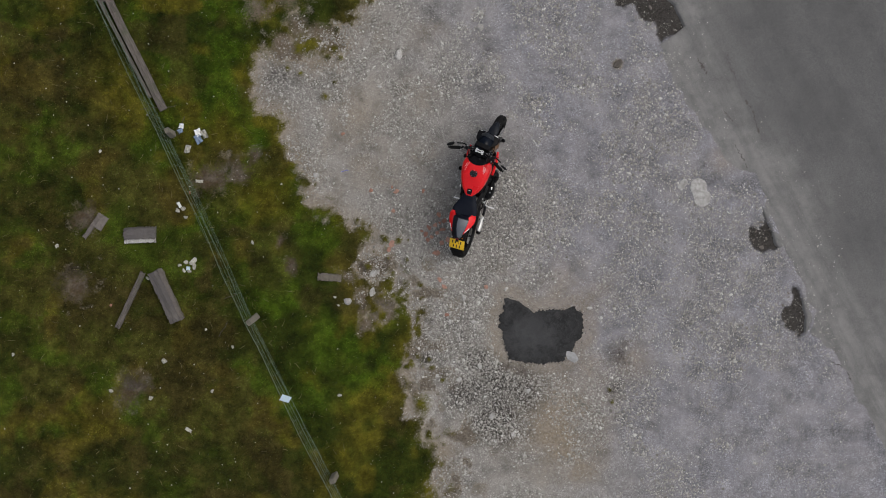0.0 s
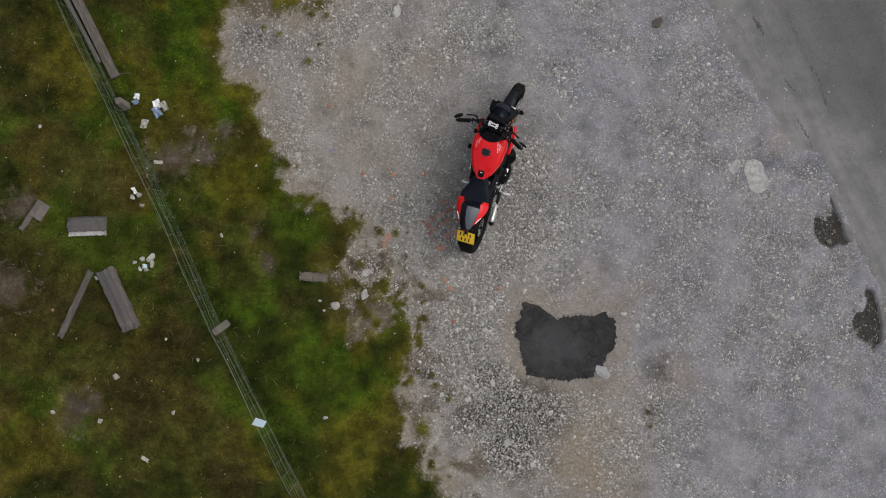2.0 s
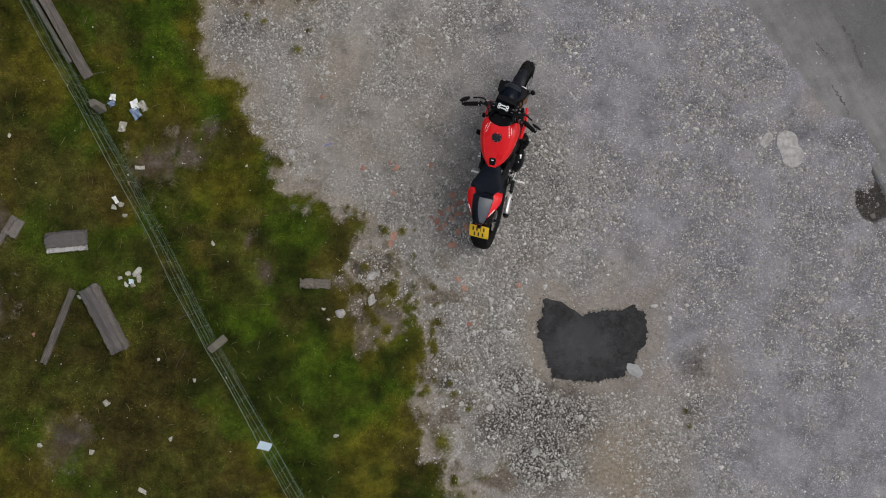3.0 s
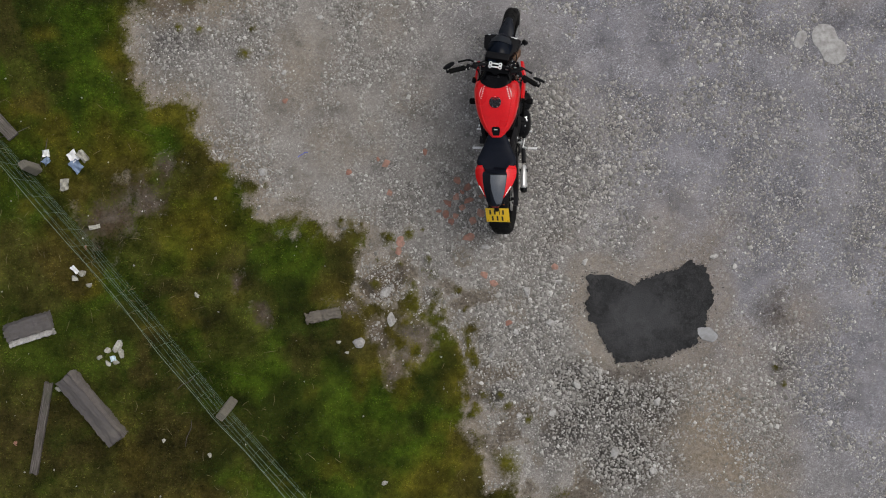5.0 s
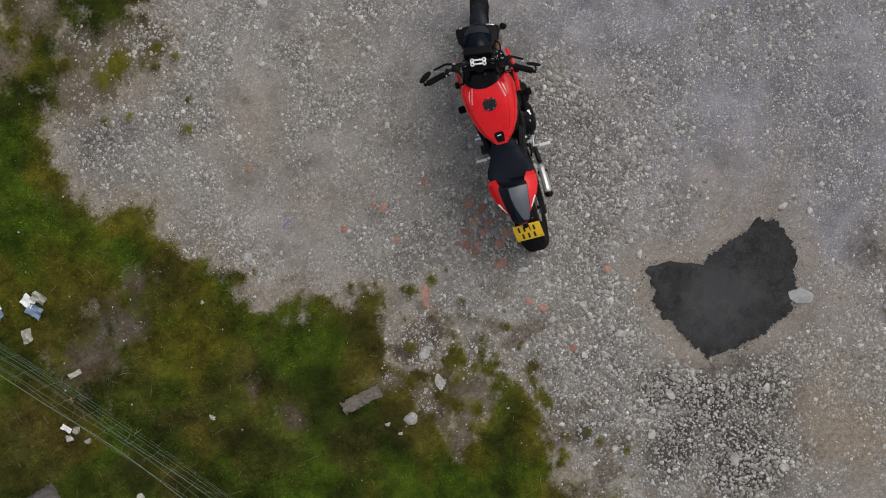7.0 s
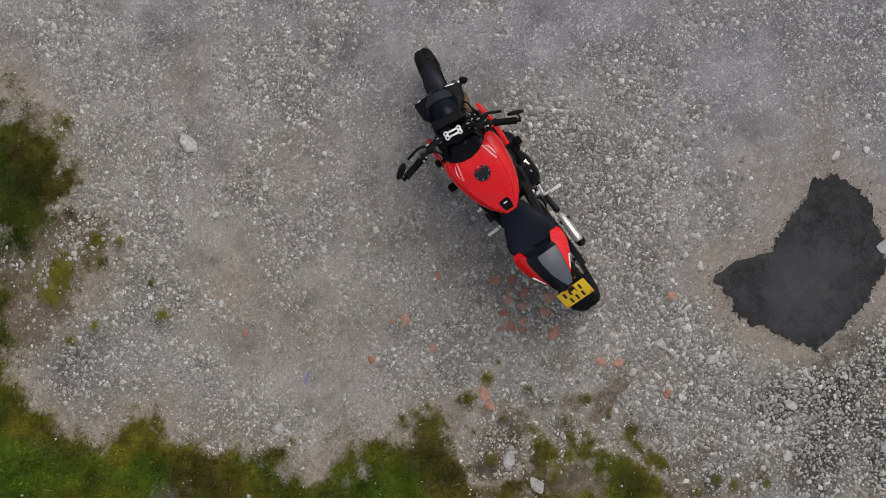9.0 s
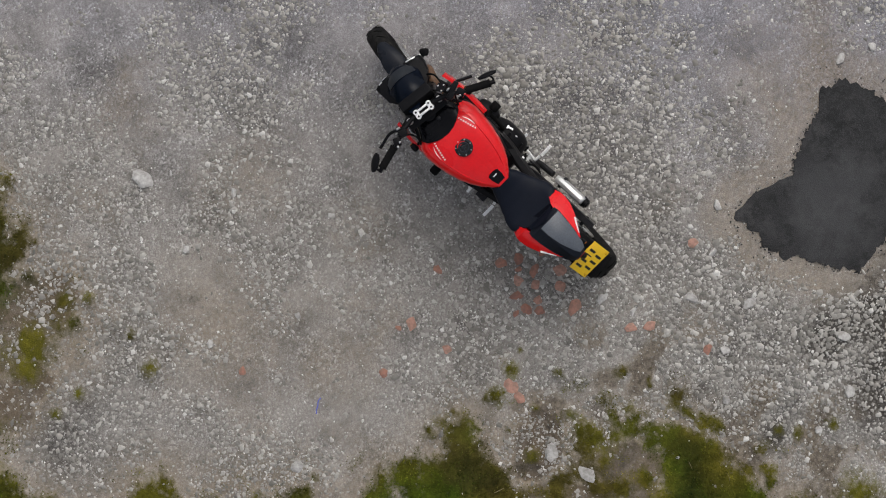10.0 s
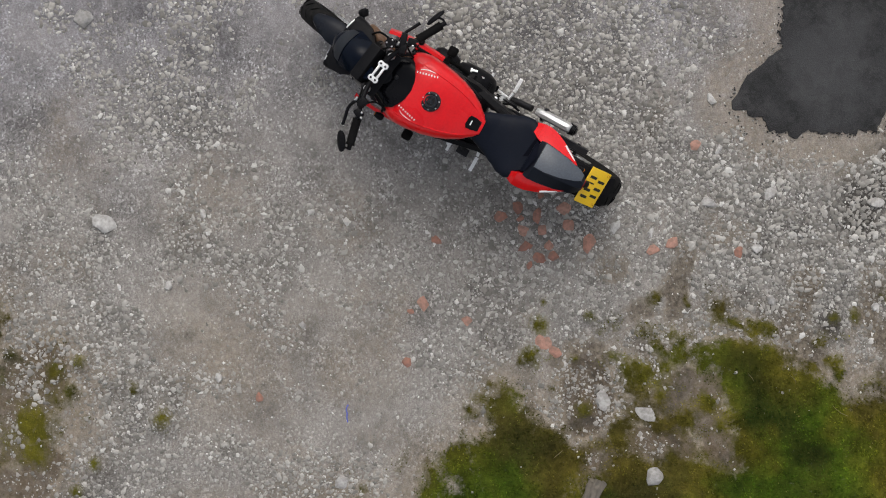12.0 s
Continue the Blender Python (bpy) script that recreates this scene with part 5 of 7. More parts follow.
def skin_panel(bm, outline, height_of, lift=0.0012, thick=0.0015, cells=10, centre=None):
    """A thin decal that lies on a curved skin: concentric rings of an outline of (x, y)."""
    cx = centre[0] if centre else sum(p[0] for p in outline) / len(outline)
    cy = centre[1] if centre else sum(p[1] for p in outline) / len(outline)
    rows = []
    for i in range(1, cells + 1):
        k = i / cells
        rows.append([bm.verts.new((cx + (x - cx) * k, cy + (y - cy) * k, height_of(cx + (x - cx) * k, cy + (y - cy) * k) + lift)) for x, y in outline])
    rows.append([bm.verts.new((x, y, height_of(x, y) + lift - thick)) for x, y in outline])
    n = len(outline)
    hub = bm.verts.new((cx, cy, height_of(cx, cy) + lift))
    for j in range(n):
        bm.faces.new((hub, rows[0][j], rows[0][(j + 1) % n]))
        for p, q in zip(rows, rows[1:]):
            bm.faces.new((p[j], q[j], q[(j + 1) % n], p[(j + 1) % n]))


bm = bmesh.new()
rings = []
for i in range(40):
    x = 0.50 + 0.49 * i / 39
    w, top, low = lerp_table(x, TANK)
    rings.append(ring_of(x, w, top, low, 44, TANK_P))
loft(bm, rings)
tank = part("fuel_tank", bm, red_paint, bike, "glossy red fuel tank", 50)
# raised shoulder creases
for s in (-1, 1):
    bm = bmesh.new()
    pts = [(x, s * lerp_table(x, TANK)[0] * 0.72, tank_top(x, lerp_table(x, TANK)[0] * 0.72) - 0.001) for x in (0.56, 0.62, 0.7, 0.78, 0.86, 0.93)]
    tube(bm, smooth_line(pts, 4), [0.002] + [0.0045] * (len(smooth_line(pts, 4)) - 2) + [0.002], 8)
    part("tank_crease", bm, red_paint, tank)
# filler cap with its ring of bolts
cap_m = Matrix.Translation((0.79, 0, tank_top(0.79, 0) - 0.003)) @ Matrix(((1, 0, 0, 0), (0, 0, 1, 0), (0, 1, 0, 0), (0, 0, 0, 1)))
bm = bmesh.new()
lathe(bm, [(0.051, -0.004), (0.051, 0.006), (0.047, 0.009), (0.037, 0.009), (0.034, 0.006), (0.0, 0.006)], 40, cap_m)
cap = part("filler_cap", bm, dark_metal, tank, "dark grey aircraft-style filler cap")
bm = bmesh.new()
lathe(bm, [(0.021, 0.005), (0.024, 0.0105), (0.028, 0.0115), (0.031, 0.0105), (0.033, 0.005)], 32, cap_m)
lathe(bm, [(0.0, 0.011), (0.009, 0.010), (0.01, 0.006)], 16, cap_m)
for i in range(3):
    q = 2 * math.pi * i / 3 + 0.5
    tube(bm, [cap_m @ Vector((0.009 * math.cos(q), 0.009, 0.009 * math.sin(q))), cap_m @ Vector((0.023 * math.cos(q), 0.009, 0.023 * math.sin(q)))], 0.004, 6)
part("cap_latch", bm, grey_satin, cap, "grey cap latch with three arms")
for i in range(7):
    q = 2 * math.pi * i / 7
    bm = bmesh.new()
    lathe(bm, [(0.0, 0.0125), (0.0035, 0.012), (0.004, 0.008)], 8, cap_m @ Matrix.Translation((0.043 * math.cos(q), 0, 0.043 * math.sin(q))))
    part("cap_bolt", bm, steel, cap)
# emblems: a row of plain white bars under a thin arc, on both shoulders
for s in (-1, 1):
    bm = bmesh.new()
    c = Vector((0.87, s * 0.112))
    ax = Vector((0.97, s * -0.24)).normalized()
    ay = Vector((-ax.y, ax.x)) * s
    for i in range(8):
        p = c + ax * (-0.052 + 0.104 * i / 7) - ay * 0.003
        skin_panel(bm, [tuple(p + ax * a + ay * b) for a, b in ((-0.0028, -0.0046), (0.0028, -0.0046), (0.0028, 0.0046), (-0.0028, 0.0046))], tank_top, 0.0012, 0.002, 2)
    for i in range(12):
        u, v = -0.75 + 1.5 * i / 12, -0.75 + 1.5 * (i + 1) / 12
        ring = [c + ax * w * 0.054 + ay * (0.008 + 0.011 * (1 - w * w) + d * (1 - 0.9 * abs(w))) for w, d in ((u, -0.0022), (v, -0.0022), (v, 0.0022), (u, 0.0022))]
        skin_panel(bm, [tuple(p) for p in ring], tank_top, 0.0012, 0.002, 2)
    part("tank_emblem", bm, white_vinyl, tank, "white emblem of plain bars and an arc", 60)
# black trim at the tank's tail, with a small pale mark
bm = bmesh.new()
trim = [(0.515, -0.026), (0.55, -0.034), (0.578, -0.034), (0.586, -0.02), (0.586, 0.02), (0.578, 0.034), (0.55, 0.034), (0.515, 0.026)]
skin_panel(bm, trim, lambda x, y: tank_top(x, y * 0.7), 0.003, 0.006, 4)
pad = part("tank_trim", bm, black_satin, tank, "black plastic tank trim")
bm = bmesh.new()
skin_panel(bm, [(0.559, -0.013), (0.566, -0.013), (0.566, 0.013), (0.559, 0.013)], lambda x, y: tank_top(x, y * 0.7), 0.0045, 0.001, 2)
part("trim_mark", bm, white_vinyl, pad, "small pale mark")

# black cover between tank and handlebar
COVER = [(0.905, 0.13, 0.958, 0.86), (0.95, 0.142, 0.957, 0.85), (1.0, 0.132, 0.952, 0.84), (1.05, 0.11, 0.944, 0.84), (1.09, 0.085, 0.932, 0.85), (1.11, 0.06, 0.92, 0.86)]
bm = bmesh.new()
rings = []
for i in range(20):
    x = 0.905 + 0.205 * i / 19
    w, top, low = lerp_table(x, COVER)
    rg = ring_of(x, w, top, low, 32, 0.6)
    k = max(0.0, 1 - i / 10)
    rings.append([Vector((p.x + 0.055 * k * (p.y / w) ** 2 - 0.004 * k, p.y, p.z - 0.012 * (1 - abs(p.y) / w) * (0.4 + 0.6 * math.sin(math.pi * i / 19)))) for p in rg])
loft(bm, rings)
cover = part("airbox_cover", bm, black_gloss, bike, "gloss black cover ahead of the tank")
bm = bmesh.new()
lathe(bm, [(0.0, 0.003), (0.008, 0.003), (0.011, 0.001), (0.012, -0.006)], 20, Matrix.Translation((1.0, -0.02, 0.945)) @ Matrix(((1, 0, 0, 0), (0, 0, 1, 0), (0, 1, 0, 0), (0, 0, 0, 1))))
part("ignition_lock", bm, dark_metal, cover, "dark ignition lock")
for s in (-1, 1):
    bm = bmesh.new()
    loft(bm, [[Vector((x, s * (y + dy), z + dz)) for dy, dz in ((-0.01, -h), (0.008, -h * 0.8), (0.012, 0), (0.006, h), (-0.012, h))] for x, y, z, h in ((1.06, 0.12, 0.86, 0.02), (0.98, 0.158, 0.845, 0.045), (0.88, 0.182, 0.80, 0.05), (0.72, 0.165, 0.755, 0.045), (0.58, 0.115, 0.73, 0.03))])
    part("side_panel", bm, black_satin, bike, "black panel below the tank")

# ---- seat and tail ----
SEAT = [(0.262, 0.158, 0.835, 0.76), (0.285, 0.17, 0.832, 0.75), (0.33, 0.164, 0.818, 0.735), (0.38, 0.14, 0.808, 0.725), (0.44, 0.113, 0.808, 0.72), (0.5, 0.09, 0.822, 0.72), (0.545, 0.064, 0.838, 0.73), (0.57, 0.03, 0.842, 0.76)]
bm = bmesh.new()
rings = []
for i in range(30):
    x = 0.262 + 0.308 * i / 29
    w, top, low = lerp_table(x, SEAT)
    rg = ring_of(x, w, top, low, 36, 0.7)
    k = max(0.0, 1 - i / 9)
    rings.append([Vector((p.x - 0.075 * k * max(0.0, 1 - (p.y / (w * 0.75)) ** 2), p.y, p.z + 0.002 * k * (p.y / w) ** 2)) for p in rg])
loft(bm, rings)
seat = part("seat", bm, vinyl, bike, "black vinyl rider's seat", 50)
# red tail fairings
for s in (-1, 1):
    bm = bmesh.new()
    rows = []
    for x, yi, yo, zi, zo, zl in ((0.268, 0.118, 0.164, 0.825, 0.79, 0.745), (0.232, 0.1, 0.177, 0.866, 0.81, 0.735), (0.2, 0.09, 0.178, 0.866, 0.808, 0.735), (0.16, 0.09, 0.172, 0.868, 0.81, 0.75), (0.10, 0.082, 0.149, 0.868, 0.82, 0.775), (0.05, 0.075, 0.121, 0.864, 0.828, 0.79), (0.005, 0.07, 0.092, 0.858, 0.836, 0.805), (-0.02, 0.066, 0.074, 0.852, 0.84, 0.82)):
        ym = 0.5 * (yi + yo)
        rows.append([Vector((x, s * yi, zi)), Vector((x, s * ym, 0.5 * (zi + zo) + 0.010)), Vector((x, s * yo, zo)), Vector((x, s * (yo - 0.012), zl)), Vector((x, s * (yi + 0.002), zl + 0.01)), Vector((x, s * yi, zi - 0.02))])
    loft(bm, rows)
    panel = part("tail_fairing", bm, red_paint, bike, "gloss red tail fairing", 34)
    bm = bmesh.new()
    box(bm, (0.047, s * 0.112, 0.838), (0.092, 0.010, 0.007), turned(0, 3, s * 32), 0.003)
    part("tail_flash", bm, white_vinyl, panel, "thin white stripe")
# single-seat cowl: two flat facets that meet in a ridge
bm = bmesh.new()
rows = []
for x, w, zr, zs in ((0.205, 0.10, 0.874, 0.868), (0.18, 0.105, 0.902, 0.874), (0.12, 0.10, 0.914, 0.872), (0.04, 0.088, 0.908, 0.862), (-0.04, 0.07, 0.888, 0.848), (-0.075, 0.05, 0.87, 0.836), (-0.09, 0.03, 0.856, 0.83)):
    rows.append([Vector((x - 0.02 * 0, -w, zs)), Vector((x, -w * 0.35, zr - 0.002)), Vector((x, w * 0.35, zr - 0.002)), Vector((x, w, zs)), Vector((x, w * 0.9, zs - 0.05)), Vector((x, -w * 0.9, zs - 0.05))])
loft(bm, rows)
bmesh.ops.bevel(bm, geom=[e for e in bm.edges if e.calc_face_angle(0) > 0.25], offset=0.004, segments=2, affect="EDGES")
cowl = part("seat_cowl", bm, cowl_black, bike, "black faceted single-seat cowl", 20)
bm = bmesh.new()
loft(bm, [[Vector((0.205, -0.08, 0.868)), Vector((0.192, 0.0, 0.906)), Vector((0.205, 0.08, 0.868)), Vector((0.212, 0.06, 0.845)), Vector((0.212, -0.06, 0.845))], [Vector((0.225, -0.09, 0.845)), Vector((0.222, 0.0, 0.868)), Vector((0.225, 0.09, 0.845)), Vector((0.225, 0.06, 0.835)), Vector((0.225, -0.06, 0.835))]])
part("cowl_pad", bm, vinyl, cowl, "black padded cowl front")
# lighter grey facet laid over the cowl's right half
bm = bmesh.new()
rows = []
for x, w, zr, zs, k in ((0.176, 0.104, 0.902, 0.874, 0.3), (0.12, 0.10, 0.914, 0.872, 0.3), (0.04, 0.088, 0.908, 0.862, 0.2), (-0.04, 0.07, 0.888, 0.848, -0.1), (-0.07, 0.053, 0.874, 0.84, -0.4)):
    lip = [Vector((x, -w * 0.97, zs + 0.0035)), Vector((x, -w * 0.42, zr - 0.001)), Vector((x, w * k, zr + 0.0012))]
    rows.append(lip + [p - Vector((0, 0, 0.004)) for p in lip[::-1]])
loft(bm, rows)
part("cowl_panel", bm, facet_grey, cowl, "satin grey facet")
# undertray, tail light, plate bracket and plate
bm = bmesh.new()
loft(bm, [ring_of(x, w, t, l, 16, 0.6) for x, w, t, l in ((0.3, 0.12, 0.79, 0.7), (0.15, 0.11, 0.81, 0.71), (0.0, 0.075, 0.83, 0.75), (-0.07, 0.05, 0.832, 0.78))])
part("undertray", bm, black_satin, bike, "black plastic undertray")
bm = bmesh.new()
loft(bm, [ring_of(x, w, t, l, 16, 0.6) for x, w, t, l in ((-0.05, 0.04, 0.822, 0.785), (-0.085, 0.036, 0.82, 0.79), (-0.096, 0.028, 0.816, 0.797))])
part("tail_light", bm, red_lens, bike, "red tail light lens")
bm = bmesh.new()
tube(bm, smooth_line([(-0.02, 0, 0.79), (-0.08, 0, 0.74), (-0.11, 0, 0.69)], 4), [0.022] * 9, 10)
box(bm, (-0.147, -0.003, 0.638), (0.006, 0.18, 0.15), turned(0, 46, 0), 0.002)
holder = part("plate_bracket", bm, black_satin, bike, "black tail tidy bracket")
PL = Matrix.Translation((-0.156, 0.0, 0.640)) @ pose(0, 0, 0, 0, 46, 0)
bm = bmesh.new()
box(bm, (0, 0, 0), (0.004, 0.204, 0.158), None, 0.0015)
bmesh.ops.transform(bm, matrix=PL, verts=bm.verts)
plate = part("number_plate", bm, plate_yellow, bike, "yellow number plate with dark bars")
for y, z, w in ((0.062, 0.034, 0.03), (0.022, 0.034, 0.03), (-0.018, 0.034, 0.014), (-0.05, 0.034, 0.03), (0.045, -0.036, 0.03), (0.003, -0.036, 0.03), (-0.04, -0.036, 0.03)):
    bm = bmesh.new()
    box(bm, (-0.0026, y, z), (0.0016, w * 0.5, 0.05))
    bmesh.ops.transform(bm, matrix=PL, verts=bm.verts)
    part("plate_bar", bm, plate_black, plate)
for y in (-0.085, 0.085):
    bm = bmesh.new()
    lathe(bm, [(0.0, -0.004), (0.006, -0.003), (0.007, 0.002)], 12, Matrix.Translation((-0.002, y, -0.062)) @ pose(0, 0, 0, 0, 0, 90))
    bmesh.ops.transform(bm, matrix=PL, verts=bm.verts)
    part("plate_screw", bm, red_lens, plate, "dark red plate screw cap")
for s in (-1, 1):
    bm = bmesh.new()
    tube(bm, [(-0.05, s * 0.02, 0.715), (-0.05, s * 0.05, 0.71)], 0.005, 8)
    lathe(bm, [(0.0, 0.016), (0.009, 0.014), (0.012, 0.004), (0.011, -0.008), (0.006, -0.017), (0.0, -0.019)], 16, Matrix.Translation((-0.052, s * 0.06, 0.71)) @ pose(0, 0, 0, 0, 0, 90))
    ind = part("rear_indicator", bm, black_satin, bike, "small black rear indicator")
    bm = bmesh.new()
    lathe(bm, [(0.0, 0.019), (0.007, 0.017), (0.01, 0.012)], 14, Matrix.Translation((-0.052, s * 0.06, 0.71)) @ pose(0, 0, 0, 0, 0, 90))
    part("lens", bm, amber_lens, ind, "amber lens")

# ---- foot controls, stand, bobbins ----
for s in (-1, 1):
    bm = bmesh.new()
    loft(bm, [[Vector((x, s * (0.15 + dy), z)) for x, z, dy in q] for q in ([(0.40, 0.46, 0.0), (0.47, 0.47, 0.0), (0.53, 0.33, 0.0), (0.46, 0.27, 0.0), (0.41, 0.3, 0.0)], [(0.40, 0.46, 0.008), (0.47, 0.47, 0.008), (0.53, 0.33, 0.008), (0.46, 0.27, 0.008), (0.41, 0.3, 0.008)])])
    part("footrest_plate", bm, black_satin, bike, "black footrest hanger plate")
    bm = bmesh.new()
    tube(bm, [(0.462, s * 0.155, 0.305), (0.455, s * 0.2, 0.305)], 0.009, 10)
    box(bm, (0.452, s * 0.248, 0.306), (0.02, 0.085, 0.014), None, 0.004)
    for k in range(6):
        box(bm, (0.452, s * (0.212 + 0.014 * k), 0.3145), (0.02, 0.005, 0.004))
    part("footrest", bm, bright_alloy, bike, "bright alloy folding footrest")
    bm = bmesh.new()
    e = (0.60, 0.225, 0.33) if s < 0 else (0.62, 0.235, 0.31)
    tube(bm, smooth_line([(0.47, s * 0.165, 0.3), (0.54, s * 0.175, 0.3), (e[0] - 0.01, s * 0.19, e[2] - 0.005), (e[0], s * e[1], e[2])], 5), 0.0065, 8)
    tube(bm, [(e[0], s * (e[1] - 0.025), e[2]), (e[0], s * (e[1] + 0.02), e[2])], 0.009, 10)
    part("brake_pedal" if s < 0 else "gear_lever", bm, bright_alloy, bike, "alloy foot lever")
    bm = bmesh.new()
    tube(bm, [(0.835, s * 0.17, 0.60), (0.835, s * 0.222, 0.60)], 0.014, 12)
    lathe(bm, [(0.0, -0.028), (0.022, -0.026), (0.027, -0.018), (0.027, 0.018), (0.022, 0.026), (0.0, 0.028)], 20, Matrix.Translation((0.835, s * 0.25, 0.60)))
    part("crash_bobbin", bm, rubber, bike, "black crash bobbin")
    bm = bmesh.new()
    tube(bm, [(1.01, s * 0.15, 0.72), (1.0, s * 0.2, 0.72)], 0.007, 8)
    lathe(bm, [(0.0, -0.03), (0.013, -0.026), (0.019, -0.008), (0.019, 0.012), (0.012, 0.022), (0.0, 0.024)], 16, Matrix.Translation((1.0, s * 0.222, 0.72)) @ pose(0, 0, 0, 0, 0, 90))
    ind = part("front_indicator", bm, black_satin, bike, "small black front indicator")
    bm = bmesh.new()
    lathe(bm, [(0.0, -0.033), (0.01, -0.03), (0.0135, -0.024)], 14, Matrix.Translation((1.0, s * 0.222, 0.72)) @ pose(0, 0, 0, 0, 0, 90))
    part("lens", bm, amber_lens, ind, "amber lens")
bm = bmesh.new()
tube(bm, smooth_line([(0.6, 0.12, 0.22), (0.58, 0.17, 0.16), (0.55, 0.235, 0.06)], 4), 0.011, 10)
box(bm, (0.545, 0.245, 0.053), (0.07, 0.045, 0.008), turned(10.8, 0, 0), 0.003)
part("side_stand", bm, dark_metal, bike, "black side stand, folded out")
bm = bmesh.new()
tube(bm, [(0.47, -0.13, 0.40), (0.49, -0.155, 0.43)], 0.02, 14)
lathe(bm, [(0.026, -0.01), (0.03, 0.0), (0.026, 0.01)], 20, Matrix.Translation((0.5, -0.15, 0.45)) @ pose(0, 0, 0, 70, 0, 0))
part("brake_reservoir", bm, steel, bike, "small rear brake reservoir")

# ---- front end, all turned with the bar ----
def at_fork(t, y):
    """A point t metres up the fork leg from the axle."""
    return Vector((1.40 - 0.407 * t, y, 0.30 + 0.914 * t))


for s in (-1, 1):
    bm = bmesh.new()
    tube(bm, [at_fork(-0.02, s * 0.098), at_fork(0.06, s * 0.1), at_fork(0.28, s * 0.1)], [0.024, 0.03, 0.026], 18)
    tube(bm, [at_fork(0.28, s * 0.1), at_fork(0.5, s * 0.1)], 0.021, 18)
    tube(bm, [at_fork(0.44, s * 0.1), at_fork(0.77, s * 0.1)], 0.027, 18)
    leg = steered("fork_leg", bm, fork_gold, None, "dark upside-down fork leg")
    bm = bmesh.new()
    box(bm, at_fork(0.05, s * 0.09) + Vector((-0.1, 0, 0.06)), (0.075, 0.05, 0.11), turned(0, -24, 0), 0.012)
    steered("brake_caliper", bm, dark_metal, leg, "black brake caliper")
    bm = bmesh.new()
    lathe(bm, [(0.0, 0.012), (0.017, 0.01), (0.02, 0.0)], 16, Matrix.Translation(at_fork(0.785, s * 0.1)) @ pose(0, 0, 0, 0, 0, 0) @ Matrix(((1, 0, 0, 0), (0, 0, 1, 0), (0, 1, 0, 0), (0, 0, 0, 1))))
    steered("fork_cap", bm, steel, leg, "steel fork cap")
bm = bmesh.new()
box(bm, at_fork(0.765, 0) + Vector((-0.02, 0, 0)), (0.075, 0.25, 0.026), turned(0, -24, 0), 0.01)
box(bm, at_fork(0.56, 0) + Vector((-0.02, 0, 0)), (0.085, 0.25, 0.03), turned(0, -24, 0), 0.01)
steered("triple_clamp", bm, black_satin, None, "black triple clamp")
bm = bmesh.new()
for s in (-1, 1):
    bm = bmesh.new()
    box(bm, (1.07, s * 0.04, 1.022), (0.034, 0.03, 0.045), None, 0.006)
    steered("bar_riser", bm, black_satin, None, "black bar riser")
# silver dog-bone clamp with a window and bolts
bm = bmesh.new()
for s in (-1, 1):
    lathe(bm, [(0.0, 0.008), (0.012, 0.008), (0.0155, 0.005), (0.0155, -0.008), (0.0, -0.008)], 18, Matrix.Translation((1.082 + 0.013, s * 0.042, 1.058)) @ Matrix(((1, 0, 0, 0), (0, 0, 1, 0), (0, 1, 0, 0), (0, 0, 0, 1))))
    lathe(bm, [(0.0, 0.008), (0.012, 0.008), (0.0155, 0.005), (0.0155, -0.008), (0.0, -0.008)], 18, Matrix.Translation((1.082 - 0.013, s * 0.042, 1.058)) @ Matrix(((1, 0, 0, 0), (0, 0, 1, 0), (0, 1, 0, 0), (0, 0, 0, 1))))
    box(bm, (1.082, s * 0.042, 1.058), (0.03, 0.026, 0.015), None, 0.003)
for dx in (-0.0135, 0.0135):
    box(bm, (1.082 + dx, 0, 1.058), (0.012, 0.075, 0.014), None, 0.003)
clamp = steered("bar_clamp", bm, bright_alloy, None, "machined silver handlebar clamp")
for s in (-1, 1):
    for dx in (-0.013, 0.013):
        bm = bmesh.new()
        lathe(bm, [(0.0, 0.0), (0.0055, 0.0005), (0.006, -0.004)], 12, Matrix.Translation((1.082 + dx, s * 0.042, 1.0675)) @ Matrix(((1, 0, 0, 0), (0, 0, 1, 0), (0, 1, 0, 0), (0, 0, 0, 1))))
        steered("clamp_bolt", bm, dark_metal, clamp)
BAR = [(1.082, 0.0, 1.046), (1.082, 0.06, 1.046), (1.078, 0.1, 1.052), (1.055, 0.17, 1.072), (1.03, 0.225, 1.074), (0.972, 0.375, 1.06)]
bm = bmesh.new()
line = [(x, -y, z) for x, y, z in BAR[:0:-1]] + BAR
tube(bm, smooth_line(line, 4), 0.0125, 14)
handlebar = steered("handlebar", bm, black_satin, None, "black tapered handlebar")
